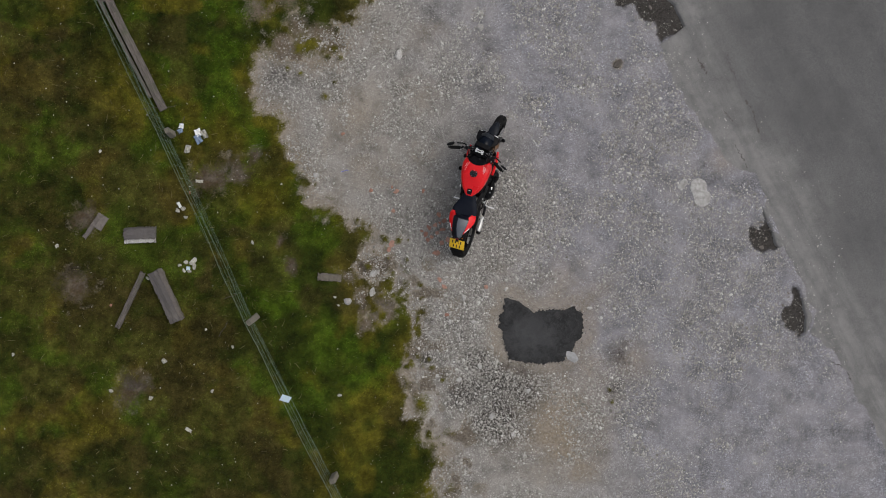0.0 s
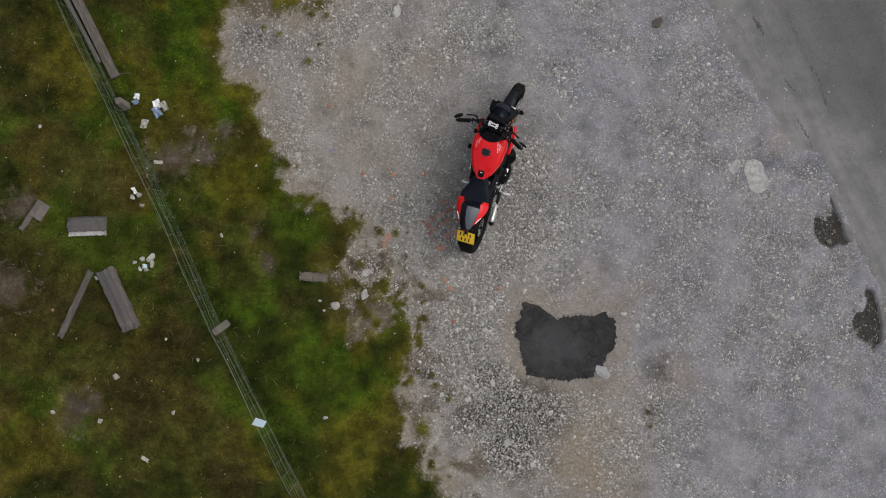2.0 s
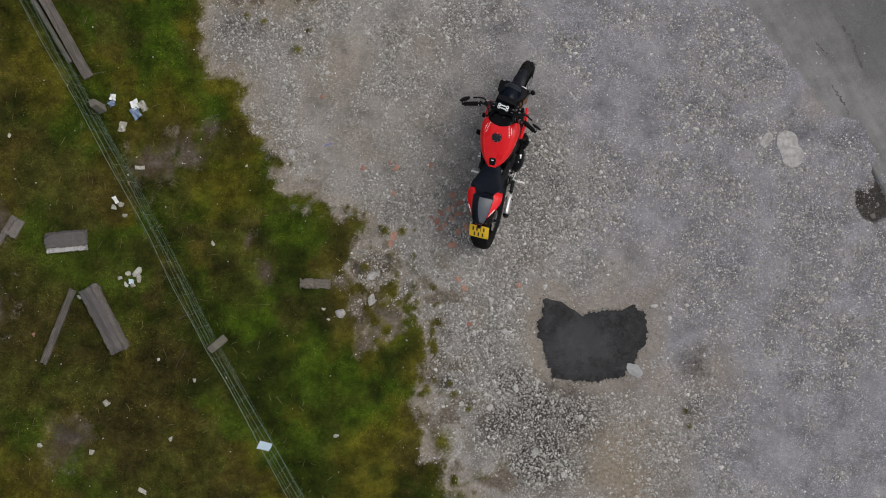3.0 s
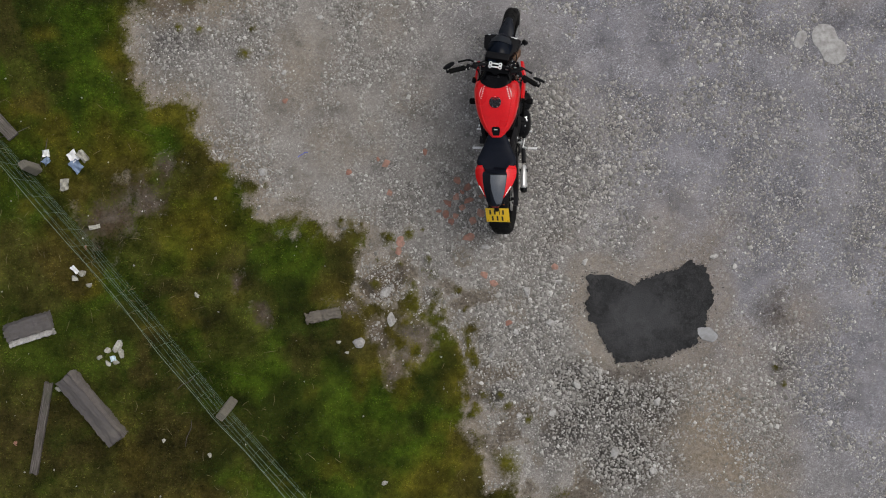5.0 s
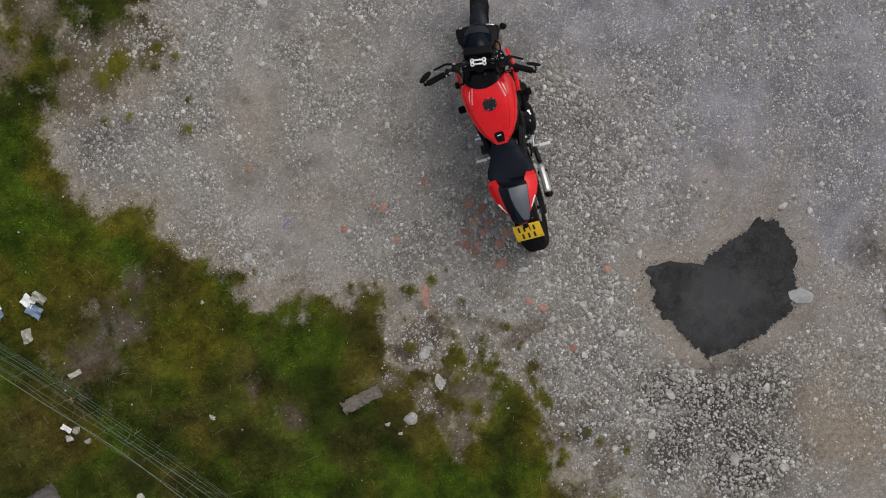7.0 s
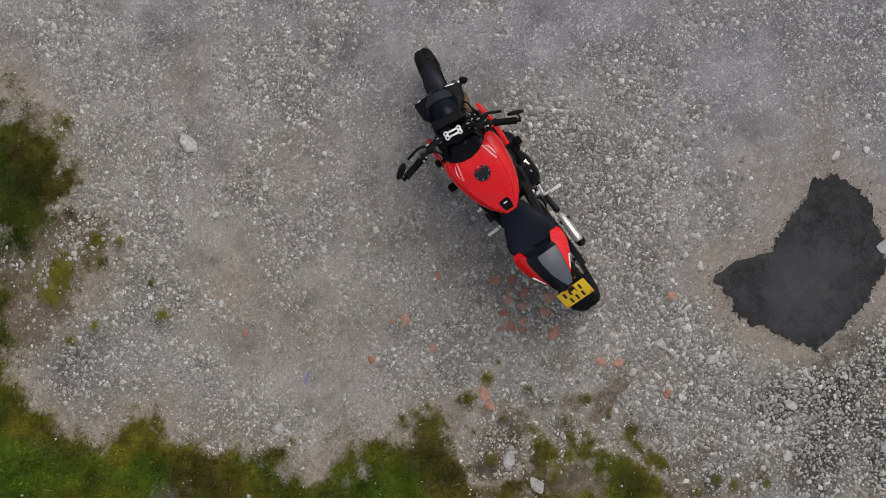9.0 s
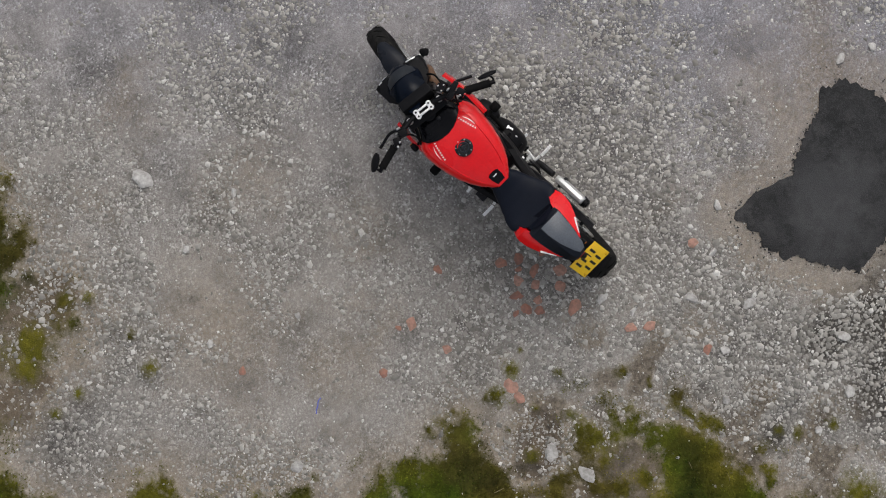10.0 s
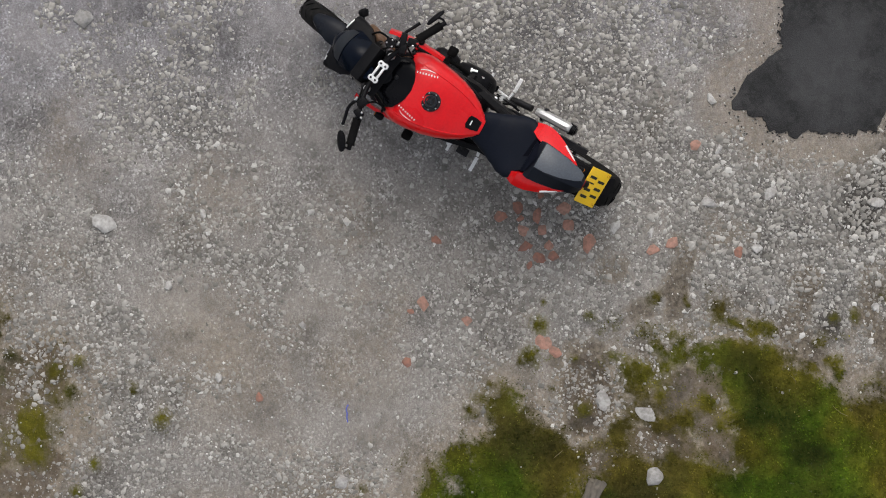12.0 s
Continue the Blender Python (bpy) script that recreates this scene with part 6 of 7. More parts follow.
for s in (-1, 1):
    p0, p1 = Vector((1.022, s * 0.245, 1.0725)), Vector((0.974, s * 0.37, 1.0605))
    d = (p1 - p0).normalized()
    bm = bmesh.new()
    pts, rs = [], []
    for k in range(15):
        pts.append(p0.lerp(p1, k / 14))
        rs.append(0.0205 + (0.001 if k % 2 else 0.0) + (0.003 if k in (0, 14) else 0.0))
    tube(bm, pts, rs, 14)
    grip = steered("grip", bm, rubber, handlebar, "ribbed black rubber grip")
    # switch block and master cylinder
    bm = bmesh.new()
    box(bm, (1.032, s * 0.218, 1.076), (0.05, 0.04, 0.045), turned(0, 0, -s * 20), 0.01)
    box(bm, (1.05, s * 0.165, 1.075), (0.035, 0.05, 0.036), turned(0, 0, -s * 20), 0.008)
    block = steered("switch_block", bm, black_satin, handlebar, "black switch block")
    for k, dy in enumerate((0.205, 0.228)):
        bm = bmesh.new()
        box(bm, (1.02 - 0.012 * k, s * dy, 1.1), (0.012, 0.009, 0.008), turned(0, 0, -s * 20), 0.002)
        steered("switch", bm, (steel, red_lens)[k if s < 0 else 0], block)
    # lever: bracket, blade with a curve, round end
    bm = bmesh.new()
    tube(bm, smooth_line([(1.065, s * 0.155, 1.07), (1.085, s * 0.185, 1.066), (1.092, s * 0.23, 1.058), (1.076, s * 0.28, 1.05), (1.064, s * 0.315, 1.048)], 5), [0.011] * 5 + [0.0085] * 15 + [0.0095], 8)
    steered("clutch_lever" if s > 0 else "brake_lever", bm, black_satin, handlebar, "black adjustable hand lever")
    bm = bmesh.new()
    lathe(bm, [(0.0, 0.012), (0.006, 0.011), (0.0075, 0.0), (0.006, -0.012)], 12, Matrix.Translation((1.085, s * 0.17, 1.082)))
    steered("lever_adjuster", bm, steel, handlebar, "steel lever adjuster")
    # bar-end mirror: arm, oval shell, glass
    bm = bmesh.new()
    m0 = Vector((0.965, s * 0.392, 1.055))
    tube(bm, [p1 - d * 0.004, p1 + d * 0.026], 0.012, 12)
    tube(bm, smooth_line([p1 + d * 0.018, (0.985, s * 0.396, 1.06), (1.012, s * 0.388, 1.068)], 4), 0.006, 8)
    MM = Matrix.Translation((1.02, s * 0.383, 1.075)) @ pose(0, 0, 0, 0, 0, 40 if s > 0 else -14) @ pose(0, 0, 0, 0, -44 if s > 0 else -28, 0)
    shell = []
    for x, k in ((0.009, 0.3), (0.006, 0.75), (0.0, 1.0), (-0.008, 0.96), (-0.008, 0.88)):
        shell.append([MM @ Vector((x, 0.054 * k * math.cos(q), (0.032 if s > 0 else 0.021) * k * math.sin(q))) for q in (2 * math.pi * i / 24 for i in range(24))])
    loft(bm, shell)
    mir = steered("bar_end_mirror", bm, black_satin, handlebar, "black oval bar-end mirror")
    bm = bmesh.new()
    ring = [MM @ Vector((-0.0095, 0.048 * math.cos(q), (0.027 if s > 0 else 0.017) * math.sin(q))) for q in (2 * math.pi * i / 24 for i in range(24))]
    ring2 = [MM @ Vector((-0.0075, 0.048 * math.cos(q), (0.027 if s > 0 else 0.017) * math.sin(q))) for q in (2 * math.pi * i / 24 for i in range(24))]
    loft(bm, [ring, ring2])
    steered("mirror_glass", bm, steel, mir, "mirror glass")
# brake fluid pot on the right
bm = bmesh.new()
lathe(bm, [(0.0, 0.05), (0.023, 0.05), (0.026, 0.047), (0.025, 0.0), (0.02, -0.003), (0.0, -0.003)], 24, Matrix.Translation((1.115, -0.15, 1.06)) @ Matrix(((1, 0, 0, 0), (0, 0, 1, 0), (0, 1, 0, 0), (0, 0, 0, 1))))
pot = steered("fluid_pot", bm, black_satin, None, "black brake fluid pot")
bm = bmesh.new()
for q in (0.5, 2.6, 4.7):
    lathe(bm, [(0.0, 0.053), (0.0045, 0.0525), (0.005, 0.049)], 10, Matrix.Translation((1.115 + 0.018 * math.cos(q), -0.15 + 0.018 * math.sin(q), 1.06)) @ Matrix(((1, 0, 0, 0), (0, 0, 1, 0), (0, 1, 0, 0), (0, 0, 0, 1))))
steered("pot_screw", bm, steel, pot, "steel pot screws")

# cables and hoses
for k, (mat, rad, pts) in enumerate((
        (rubber, 0.0055, [(1.06, 0.19, 1.07), (1.085, 0.15, 1.03), (1.1, 0.09, 0.96), (1.06, 0.06, 0.86), (0.95, 0.12, 0.8)]),
        (rubber, 0.005, [(1.05, -0.17, 1.07), (1.1, -0.14, 1.06), (1.15, -0.08, 0.99), (1.16, -0.03, 0.9), (1.1, 0.06, 0.8)]),
        (rubber, 0.0055, [(1.09, -0.16, 1.06), (1.19, -0.16, 1.02), (1.24, -0.12, 0.88), (1.28, -0.105, 0.7), (1.33, -0.1, 0.5)]),
        (rubber, 0.005, [(1.04, 0.2, 1.07), (1.03, 0.15, 1.0), (0.99, 0.13, 0.92), (0.9, 0.15, 0.84)]),
        (rubber, 0.005, [(1.05, -0.19, 1.07), (1.02, -0.17, 0.99), (0.99, -0.16, 0.9), (0.9, -0.18, 0.82)]),
        (red_paint, 0.005, [(1.08, -0.18, 1.05), (1.1, -0.205, 1.0), (1.06, -0.215, 0.9), (1.02, -0.2, 0.8)]))):
    bm = bmesh.new()
    tube(bm, smooth_line(pts, 6), rad, 8)
    steered("hose" if mat is red_paint else "cable", bm, mat, None, "red brake hose" if mat is red_paint else "black control cable")

# headlights, bezels, fly screen, clocks
for s in (-1, 1):
    bm = bmesh.new()
    M = Matrix.Translation((1.30, s * 0.084, 0.80)) @ pose(0, 0, 0, 0, 14, s * 8)
    rings = []
    for x, k in ((-0.1, 0.3), (-0.075, 0.68), (-0.03, 0.92), (0.03, 1.0), (0.05, 0.97), (0.052, 0.86)):
        rings.append([M @ Vector((x, 0.07 * k * math.copysign(abs(math.cos(q)) ** 0.6, math.cos(q)), 0.068 * k * math.copysign(abs(math.sin(q)) ** 0.6, math.sin(q)))) for q in (2 * math.pi * i / 28 for i in range(28))])
    loft(bm, rings)
    lamp = steered("headlight", bm, black_satin, None, "gloss black headlight shell")
    bm = bmesh.new()
    rings = []
    for x, k in ((0.046, 0.85), (0.06, 0.72), (0.068, 0.45), (0.071, 0.1)):
        rings.append([M @ Vector((x, 0.07 * k * math.cos(q), 0.068 * k * math.sin(q))) for q in (2 * math.pi * i / 28 for i in range(28))])
    loft(bm, rings)
    steered("headlight_lens", bm, lens_glass, lamp, "clear headlight lens")
    bm = bmesh.new()
    pts = [M @ Vector((0.047, 0.071 * math.cos(q), 0.069 * math.sin(q))) for q in (radians(a) for a in ((20, 40, 60, 80) if s > 0 else (70, 90, 110, 130)))]
    tube(bm, smooth_line(pts, 3), 0.0042, 6)
    steered("bezel_strip", bm, bright_alloy, lamp, "bright bezel strip")
bm = bmesh.new()
rows = []
for x, w, z, sag in ((1.16, 0.07, 1.0, 0.03), (1.19, 0.082, 1.012, 0.035), (1.24, 0.097, 1.0, 0.05), (1.29, 0.105, 0.975, 0.06), (1.335, 0.1, 0.94, 0.065), (1.365, 0.082, 0.905, 0.06), (1.38, 0.055, 0.88, 0.04)):
    top = [Vector((x - 0.02 * (u / 6) ** 2, w * u / 6, z - sag * (u / 6) ** 2)) for u in range(-6, 7)]
    low = [Vector((p.x, p.y * 0.97, p.z - 0.006)) for p in top[::-1]]
    rows.append(top + low)
loft(bm, rows)
screen = steered("fly_screen", bm, screen_tint, None, "dark tinted fly screen")
bm = bmesh.new()
for z, x in ((0.0, 1.27),):
    loft(bm, [[Vector((x0 - 0.012 * (u / 6) ** 2, w0 * u / 6, z0 - s0 * (u / 6) ** 2 + 0.003)) for u in range(-6, 7)] + [Vector((x0 - 0.012 * (u / 6) ** 2, w0 * u / 6 * 0.98, z0 - s0 * (u / 6) ** 2 - 0.002)) for u in range(6, -7, -1)] for x0, w0, z0, s0 in ((1.30, 0.09, 0.971, 0.05), (1.333, 0.086, 0.945, 0.055), (1.355, 0.07, 0.92, 0.05))])
steered("screen_band", bm, grey_satin, screen, "grey band across the fly screen")
bm = bmesh.new()
box(bm, (1.155, 0, 1.005), (0.07, 0.2, 0.06), turned(0, 32, 0), 0.014)
clocks = steered("instrument_panel", bm, black_satin, None, "black instrument panel")
bm = bmesh.new()
lathe(bm, [(0.0, 0.004), (0.036, 0.004), (0.039, 0.0), (0.039, -0.01)], 28, Matrix.Translation((1.128, 0.035, 1.025)) @ pose(0, 0, 0, 0, 32, 0) @ Matrix(((1, 0, 0, 0), (0, 0, 1, 0), (0, 1, 0, 0), (0, 0, 0, 1))))
steered("rev_counter", bm, screen_tint, clocks, "dark round rev counter")
bm = bmesh.new()
loft(bm, [[Vector((x, y, z)) for y, z in ((-w, z0 - 0.09), (w, z0 - 0.09), (w * 1.05, z0), (w * 0.5, z0 + 0.02), (-w * 0.5, z0 + 0.02), (-w * 1.05, z0))] for x, w, z0 in ((1.17, 0.07, 0.93), (1.24, 0.13, 0.9), (1.31, 0.14, 0.88), (1.34, 0.12, 0.87))])
steered("headlight_bracket", bm, black_satin, None, "black headlight bracket")

# front mudguard over the tyre, with stays to the fork
bm = bmesh.new()
lathe(bm, [(0.306, -0.073), (0.318, -0.055), (0.325, -0.02), (0.3255, 0.02), (0.318, 0.055), (0.306, 0.073), (0.303, 0.073), (0.315, 0.053), (0.322, 0.02), (0.322, -0.02), (0.315, -0.053), (0.303, -0.073), (0.306, -0.073)], 34, front_m, 108, 58)
for v in bm.verts:
    q = math.degrees(math.atan2(v.co.z - 0.30, v.co.x - 1.40))
    v.co.y *= 0.9
    if q < 84:
        v.co.y *= 1 - 0.55 * ((84 - q) / 26) ** 1.5
guard = steered("front_mudguard", bm, guard_grey, None, "satin black front mudguard")
bm = bmesh.new()
for s in (-1, 1):
    box(bm, (1.33, s * 0.083, 0.53), (0.09, 0.012, 0.14), turned(0, -24, 0), 0.004)
steered("mudguard_stay", bm, black_satin, guard, "black mudguard stays")

# horn on the right of the fork, and the front wheel's axle nuts
bm = bmesh.new()
tube(bm, [(1.33, -0.12, 0.62), (1.36, -0.16, 0.62)], 0.008, 8)
lathe(bm, [(0.0, 0.03), (0.018, 0.028), (0.026, 0.012), (0.028, -0.004), (0.02, -0.014), (0.0, -0.016)], 20, Matrix.Translation((1.375, -0.178, 0.62)) @ pose(0, 0, 0, 0, 0, 60))
steered("horn", bm, black_satin, None, "small black horn")
for s in (-1, 1):
    bm = bmesh.new()
    lathe(bm, [(0.0, s * 0.018), (0.012, s * 0.017), (0.016, s * 0.008), (0.016, -s * 0.01)], 14, Matrix.Translation((1.40, s * 0.128, 0.30)))
    steered("axle_nut", bm, steel, front, "steel axle nut")
# brake master cylinder and its bracket on the right bar
bm = bmesh.new()
box(bm, (1.075, -0.2, 1.078), (0.03, 0.075, 0.03), turned(0, 0, 24), 0.008)
tube(bm, [(1.08, -0.165, 1.08), (1.1, -0.152, 1.075)], 0.009, 10)
steered("master_cylinder", bm, black_satin, None, "black brake master cylinder")
# frame bolts and hoses that show beside the engine
for x, y, z in ((0.52, -0.148, 0.61), (0.62, 0.172, 0.66)):
    bm = bmesh.new()
    k = 1 if y > 0 else -1
    lathe(bm, [(0.0, k * 0.012), (0.008, k * 0.011), (0.011, k * 0.004), (0.011, -k * 0.006)], 12, Matrix.Translation((x, y, z)))
    part("frame_bolt", bm, bright_alloy, bike, "bright frame bolt head")
for pts, rad in (([(0.9, -0.19, 0.62), (0.8, -0.2, 0.58), (0.7, -0.18, 0.5), (0.62, -0.15, 0.44)], 0.012), ([(0.78, 0.17, 0.66), (0.7, 0.185, 0.58), (0.64, 0.16, 0.48)], 0.012), ([(0.5, -0.12, 0.52), (0.44, -0.15, 0.47), (0.38, -0.14, 0.42)], 0.006)):
    bm = bmesh.new()
    tube(bm, smooth_line(pts, 6), rad, 8)
    part("engine_hose", bm, rubber, bike, "black rubber engine hose")


# ---- the fence ----
FENCE = [(-6.12, 6.63), (-4.92, 4.14), (-3.70, 1.63), (-2.55, -0.88), (-1.46, -3.06), (-0.4, -5.2)]


def fence_post():
    bm = bmesh.new()
    h = 1.0
    rows = []
    for z, w in ((-0.25, 0.042), (0.0, 0.042), (h - 0.06, 0.038), (h - 0.03, 0.036)):
        rows.append([Vector((w * a, w * b, z)) for a, b in ((1, 0.75), (0.75, 1), (-0.75, 1), (-1, 0.75), (-1, -0.75), (-0.75, -1), (0.75, -1), (1, -0.75))])
    rows.append([Vector((0.032 * a, 0.032 * b, h - 0.012 + 0.03 * a)) for a, b in ((1, 0.7), (0.7, 1), (-0.7, 1), (-1, 0.7), (-1, -0.7), (-0.7, -1), (0.7, -1), (1, -0.7))])
    loft(bm, rows)
    for v in bm.verts:
        v.co += Vector((0.004, 0.003, 0.002)) * (noise.noise(v.co * 9) * 1.5)
    return part("fence_post", bm, post_mat)


post = fence_post()
tagged(post, "square weathered concrete fence post in rough grass", "fence post", "fence posts")
for i, (x, y) in enumerate(FENCE):
    m = pose(x, y, ground_z(x, y), (0, 2, -2.5, 3, -2, 1)[i], (0, -1, 2, -3, 2, 0)[i], 25 + (0, 9, -6, 14, -3, 5)[i])
    m = m @ Matrix.Diagonal((1, 1, (0.9, 0.85, 0.42, 0.66, 0.68, 0.8)[i], 1))
    if i == 0:
        post.matrix_world = m
    else:
        copy_thing(post, m).scale = (1, 1, (0.9, 0.85, 0.42, 0.66, 0.68, 0.8)[i])

fence = group_of("wire_fence", "sagging green stock-wire fence along the verge", "wire fence", Matrix.Identity(4))
WIRES = [0.05, 0.12, 0.17, 0.28, 0.40, 0.45, 0.60, 0.73, 0.80]


def fence_point(t, h):
    """A point on the fence, t counted in posts, h metres up; the wires sag and sway between posts."""
    i = min(int(t), len(FENCE) - 2)
    u = t - i
    (ax, ay), (bx, by) = FENCE[i], FENCE[i + 1]
    x, y = ax + (bx - ax) * u, ay + (by - ay) * u
    belly = math.sin(math.pi * u)
    sway = (-0.02 * math.sin(i * 2.1 + 1.0) + 0.07 * noise.noise(Vector((t * 2.2, h * 7, 0.3)))) * belly * (0.3 + h)
    lx, ly = -(by - ay), bx - ax
    k = math.hypot(lx, ly)
    return Vector((x + lx / k * (sway - 0.055), y + ly / k * (sway - 0.055), ground_z(x, y) * 0.5 + h - (0.03 + 0.03 * h) * belly))


for j, h in enumerate(WIRES):
    bm = bmesh.new()
    top = j == len(WIRES) - 1
    tube(bm, [fence_point(0.0 + 5.0 * k / 120, h) for k in range(121)], 0.0024 if top else 0.0013, 5)
    part("line_wire", bm, wire_bright if top else wire_green, fence, "galvanised top wire" if top else "")
for k in range(64):
    t = 0.4 + 4.3 * k / 63
    bm = bmesh.new()
    tube(bm, [fence_point(t, h) for h in WIRES], 0.001, 4)
    part("stay_wire", bm, wire_green, fence)

# card tied to the top wire
bm = bmesh.new()
p = fence_point(3.47, 0.82)
loft(bm, [[Vector((-0.055, y, 0.004 * math.sin(9 * y))) for y in (-0.065, -0.03, 0.03, 0.065)] + [Vector((-0.055, y, 0.003 + 0.004 * math.sin(9 * y))) for y in (0.065, 0.03, -0.03, -0.065)],
          [Vector((0.0, y, 0.006)) for y in (-0.066, -0.03, 0.03, 0.066)] + [Vector((0.0, y, 0.009)) for y in (0.066, 0.03, -0.03, -0.066)],
          [Vector((0.055, y, 0.002)) for y in (-0.064, -0.03, 0.03, 0.065)] + [Vector((0.055, y, 0.005)) for y in (0.065, 0.03, -0.03, -0.064)]])
card = part("plastic_card", bm, plastic_pale)
card.matrix_world = Matrix.Translation(p + Vector((0.045, 0.018, 0.02))) @ pose(0, 0, 0, 22, -30, 58)
tagged(card, "pale blue plastic card tied to the fence top wire", "card")

# boards along the foot of the fence
dx, dy = FENCE[1][0] - FENCE[2][0], FENCE[1][1] - FENCE[2][1]
for i, (length, width, along, aside, tilt, swing) in enumerate(((1.75, 0.11, 0.44, 0.025, 12, 0.6), (1.6, 0.12, 1.02, 0.01, 6, -1.0), (1.9, 0.045, 0.55, -0.075, 0, 1.5))):
    bm = bmesh.new()
    box(bm, (0, 0, 0.03), (length, width, 0.05), None, 0.006)
    bmesh.ops.subdivide_edges(bm, edges=[e for e in bm.edges if e.calc_length() > 1.0], cuts=24)
    for v in bm.verts:
        v.co += Vector((0, 0.012 * noise.noise(Vector((v.co.x * 1.3, i, 3))), 0.012 * noise.noise(v.co * 4 + Vector((i, 0, 0)))))
    board = part("timber_board", bm, timber)
    k = math.hypot(dx, dy)
    x, y = FENCE[2][0] + dx * along + dy / k * aside, FENCE[2][1] + dy * along - dx / k * aside
    board.matrix_world = pose(x, y, ground_z(x, y) + 0.02, tilt, 0, math.degrees(math.atan2(dy, dx)) + swing)
    tagged(board, ("long weathered grey timber board against the fence foot", "long weathered grey timber board against the fence foot", "narrow weathered timber rail beside the boards")[i], "board", "fence boards")


# ---- broken masonry on the grass ----
def rough_block(name, size, mat, x, y, rz, seed, label, category, group="", ridge=0.0, tilt=(0, 0), cuts=18, chip=0.014, sunk=0.4):
    """A broken block: a box with worn arrises, chipped ends and, if asked, a raised ridge."""
    bm = bmesh.new()
    bmesh.ops.create_cube(bm, size=1.0)
    bmesh.ops.subdivide_edges(bm, edges=bm.edges[:], cuts=cuts, use_grid_fill=True)
    lx, ly, lz = size
    for v in bm.verts:
        c = v.co
        e = sum(abs(k) > 0.42 for k in c)
        p = Vector((c.x * lx, c.y * ly, c.z * lz))
        if c.z > 0 and ridge:
            p.z += ridge * max(0.0, 1 - abs(c.y * 2 - 0.25) * 1.6)
        nv = 0.4 * noise.noise_vector(p * 12 + Vector((seed, 0, 0))) + 0.55 * noise.noise_vector(p * 45 + Vector((0, seed, 0)))
        p += nv * chip * (0.35 + 0.75 * e)
        p.z += 0.5 * chip * noise.noise(p * 70 + Vector((seed, seed, 0)))
        if abs(c.y) > 0.49:
            p.y += 0.45 * chip * noise.noise(Vector((p.x * 22, seed, c.y)))
        if abs(c.x) > 0.49:
            p.x += math.copysign(0.03 * lx * noise.noise(Vector((seed, p.y * 14, p.z * 8))), c.x)
        v.co = p
    ob = part(name, bm, mat, None, "", 30)
    ob.matrix_world = pose(x, y, ground_z(x, y) + lz * sunk, tilt[0], tilt[1], rz)
    return tagged(ob, label, category, group)


rough_block("kerb_stone", (0.42, 0.15, 0.12), slab_grey, -4.14, 0.275, 3, 1.0, "dark grey broken kerb stone lying in grass", "kerb stone", "broken masonry", 0.0, (12, 0))
rough_block("kerb_fragment", (0.42, 0.05, 0.08), pale_stone, -4.14, 0.168, 2, 4.0, "pale chipped edge fallen off a kerb stone", "kerb piece", "broken masonry")
rough_block("paving_piece", (0.20, 0.16, 0.05), concrete, -4.70, 0.43, 58, 2.0, "broken square of grey paving in grass", "paving", "broken masonry", 0.0, (0, 6), 6, 0.007)
rough_block("concrete_strip", (0.39, 0.055, 0.06), concrete, -4.80, 0.37, 55, 3.0, "narrow strip of broken pale concrete in grass", "concrete", "broken masonry")
rough_block("kerb_length", (0.74, 0.15, 0.13), slab_grey, -3.79, -0.6, -65.5, 5.0, "rough dark grey concrete kerb stone in grass", "kerb stone", "broken masonry", 0.012, (8, 0), 30, 0.011)
rough_block("kerb_fragment", (0.73, 0.05, 0.12), concrete, -3.71, -0.565, -65.5, 8.0, "pale ragged edge broken along a kerb stone", "kerb piece", "broken masonry", 0.0, (0, 0), 26, 0.014)
rough_block("timber_plank", (0.82, 0.07, 0.05), timber, -4.28, -0.65, 65, 6.0, "split weathered grey plank lying in grass", "plank", "", 0.0, (0, 0), 9, 0.006)
flat_tan = stone_material("flat_tan", ((0.0, (0.13, 0.115, 0.092)), (1.0, (0.17, 0.15, 0.122))), 30, per_piece=True)
# ---- single stones that stand out ----
def stone(x, y, size, mat, seed, label, rz=0, flat=0.55, long=1.3, name="stone", group="larger loose stones", category="stone"):
    """An angular broken stone: the hull of a few corners, then slightly knapped."""
    bm = bmesh.new()
    g = random.Random(seed)
    size *= 1.22
    for i in range(15 if size < 0.05 else 22):
        d = Vector((g.gauss(0, 1), g.gauss(0, 1), g.gauss(0, 1))).normalized() * g.uniform(0.82, 1.12)
        bm.verts.new(Vector((d.x * long, d.y * g.uniform(0.8, 1.1), max(-0.5, min(0.62, d.z)) * flat * 1.4)) * size)
    out = bmesh.ops.convex_hull(bm, input=bm.verts[:])
    bmesh.ops.delete(bm, geom=[v for v in bm.verts if not v.link_faces], context="VERTS")
    bmesh.ops.bevel(bm, geom=bm.edges[:], offset=size * 0.05, segments=1, affect="EDGES")
    ob = part(name, bm, mat, None, "", 24)
    ob.matrix_world = pose(x, y, ground_z(x, y) + size * flat * 0.25, 0, 0, rz)
    return tagged(ob, label, category, group)


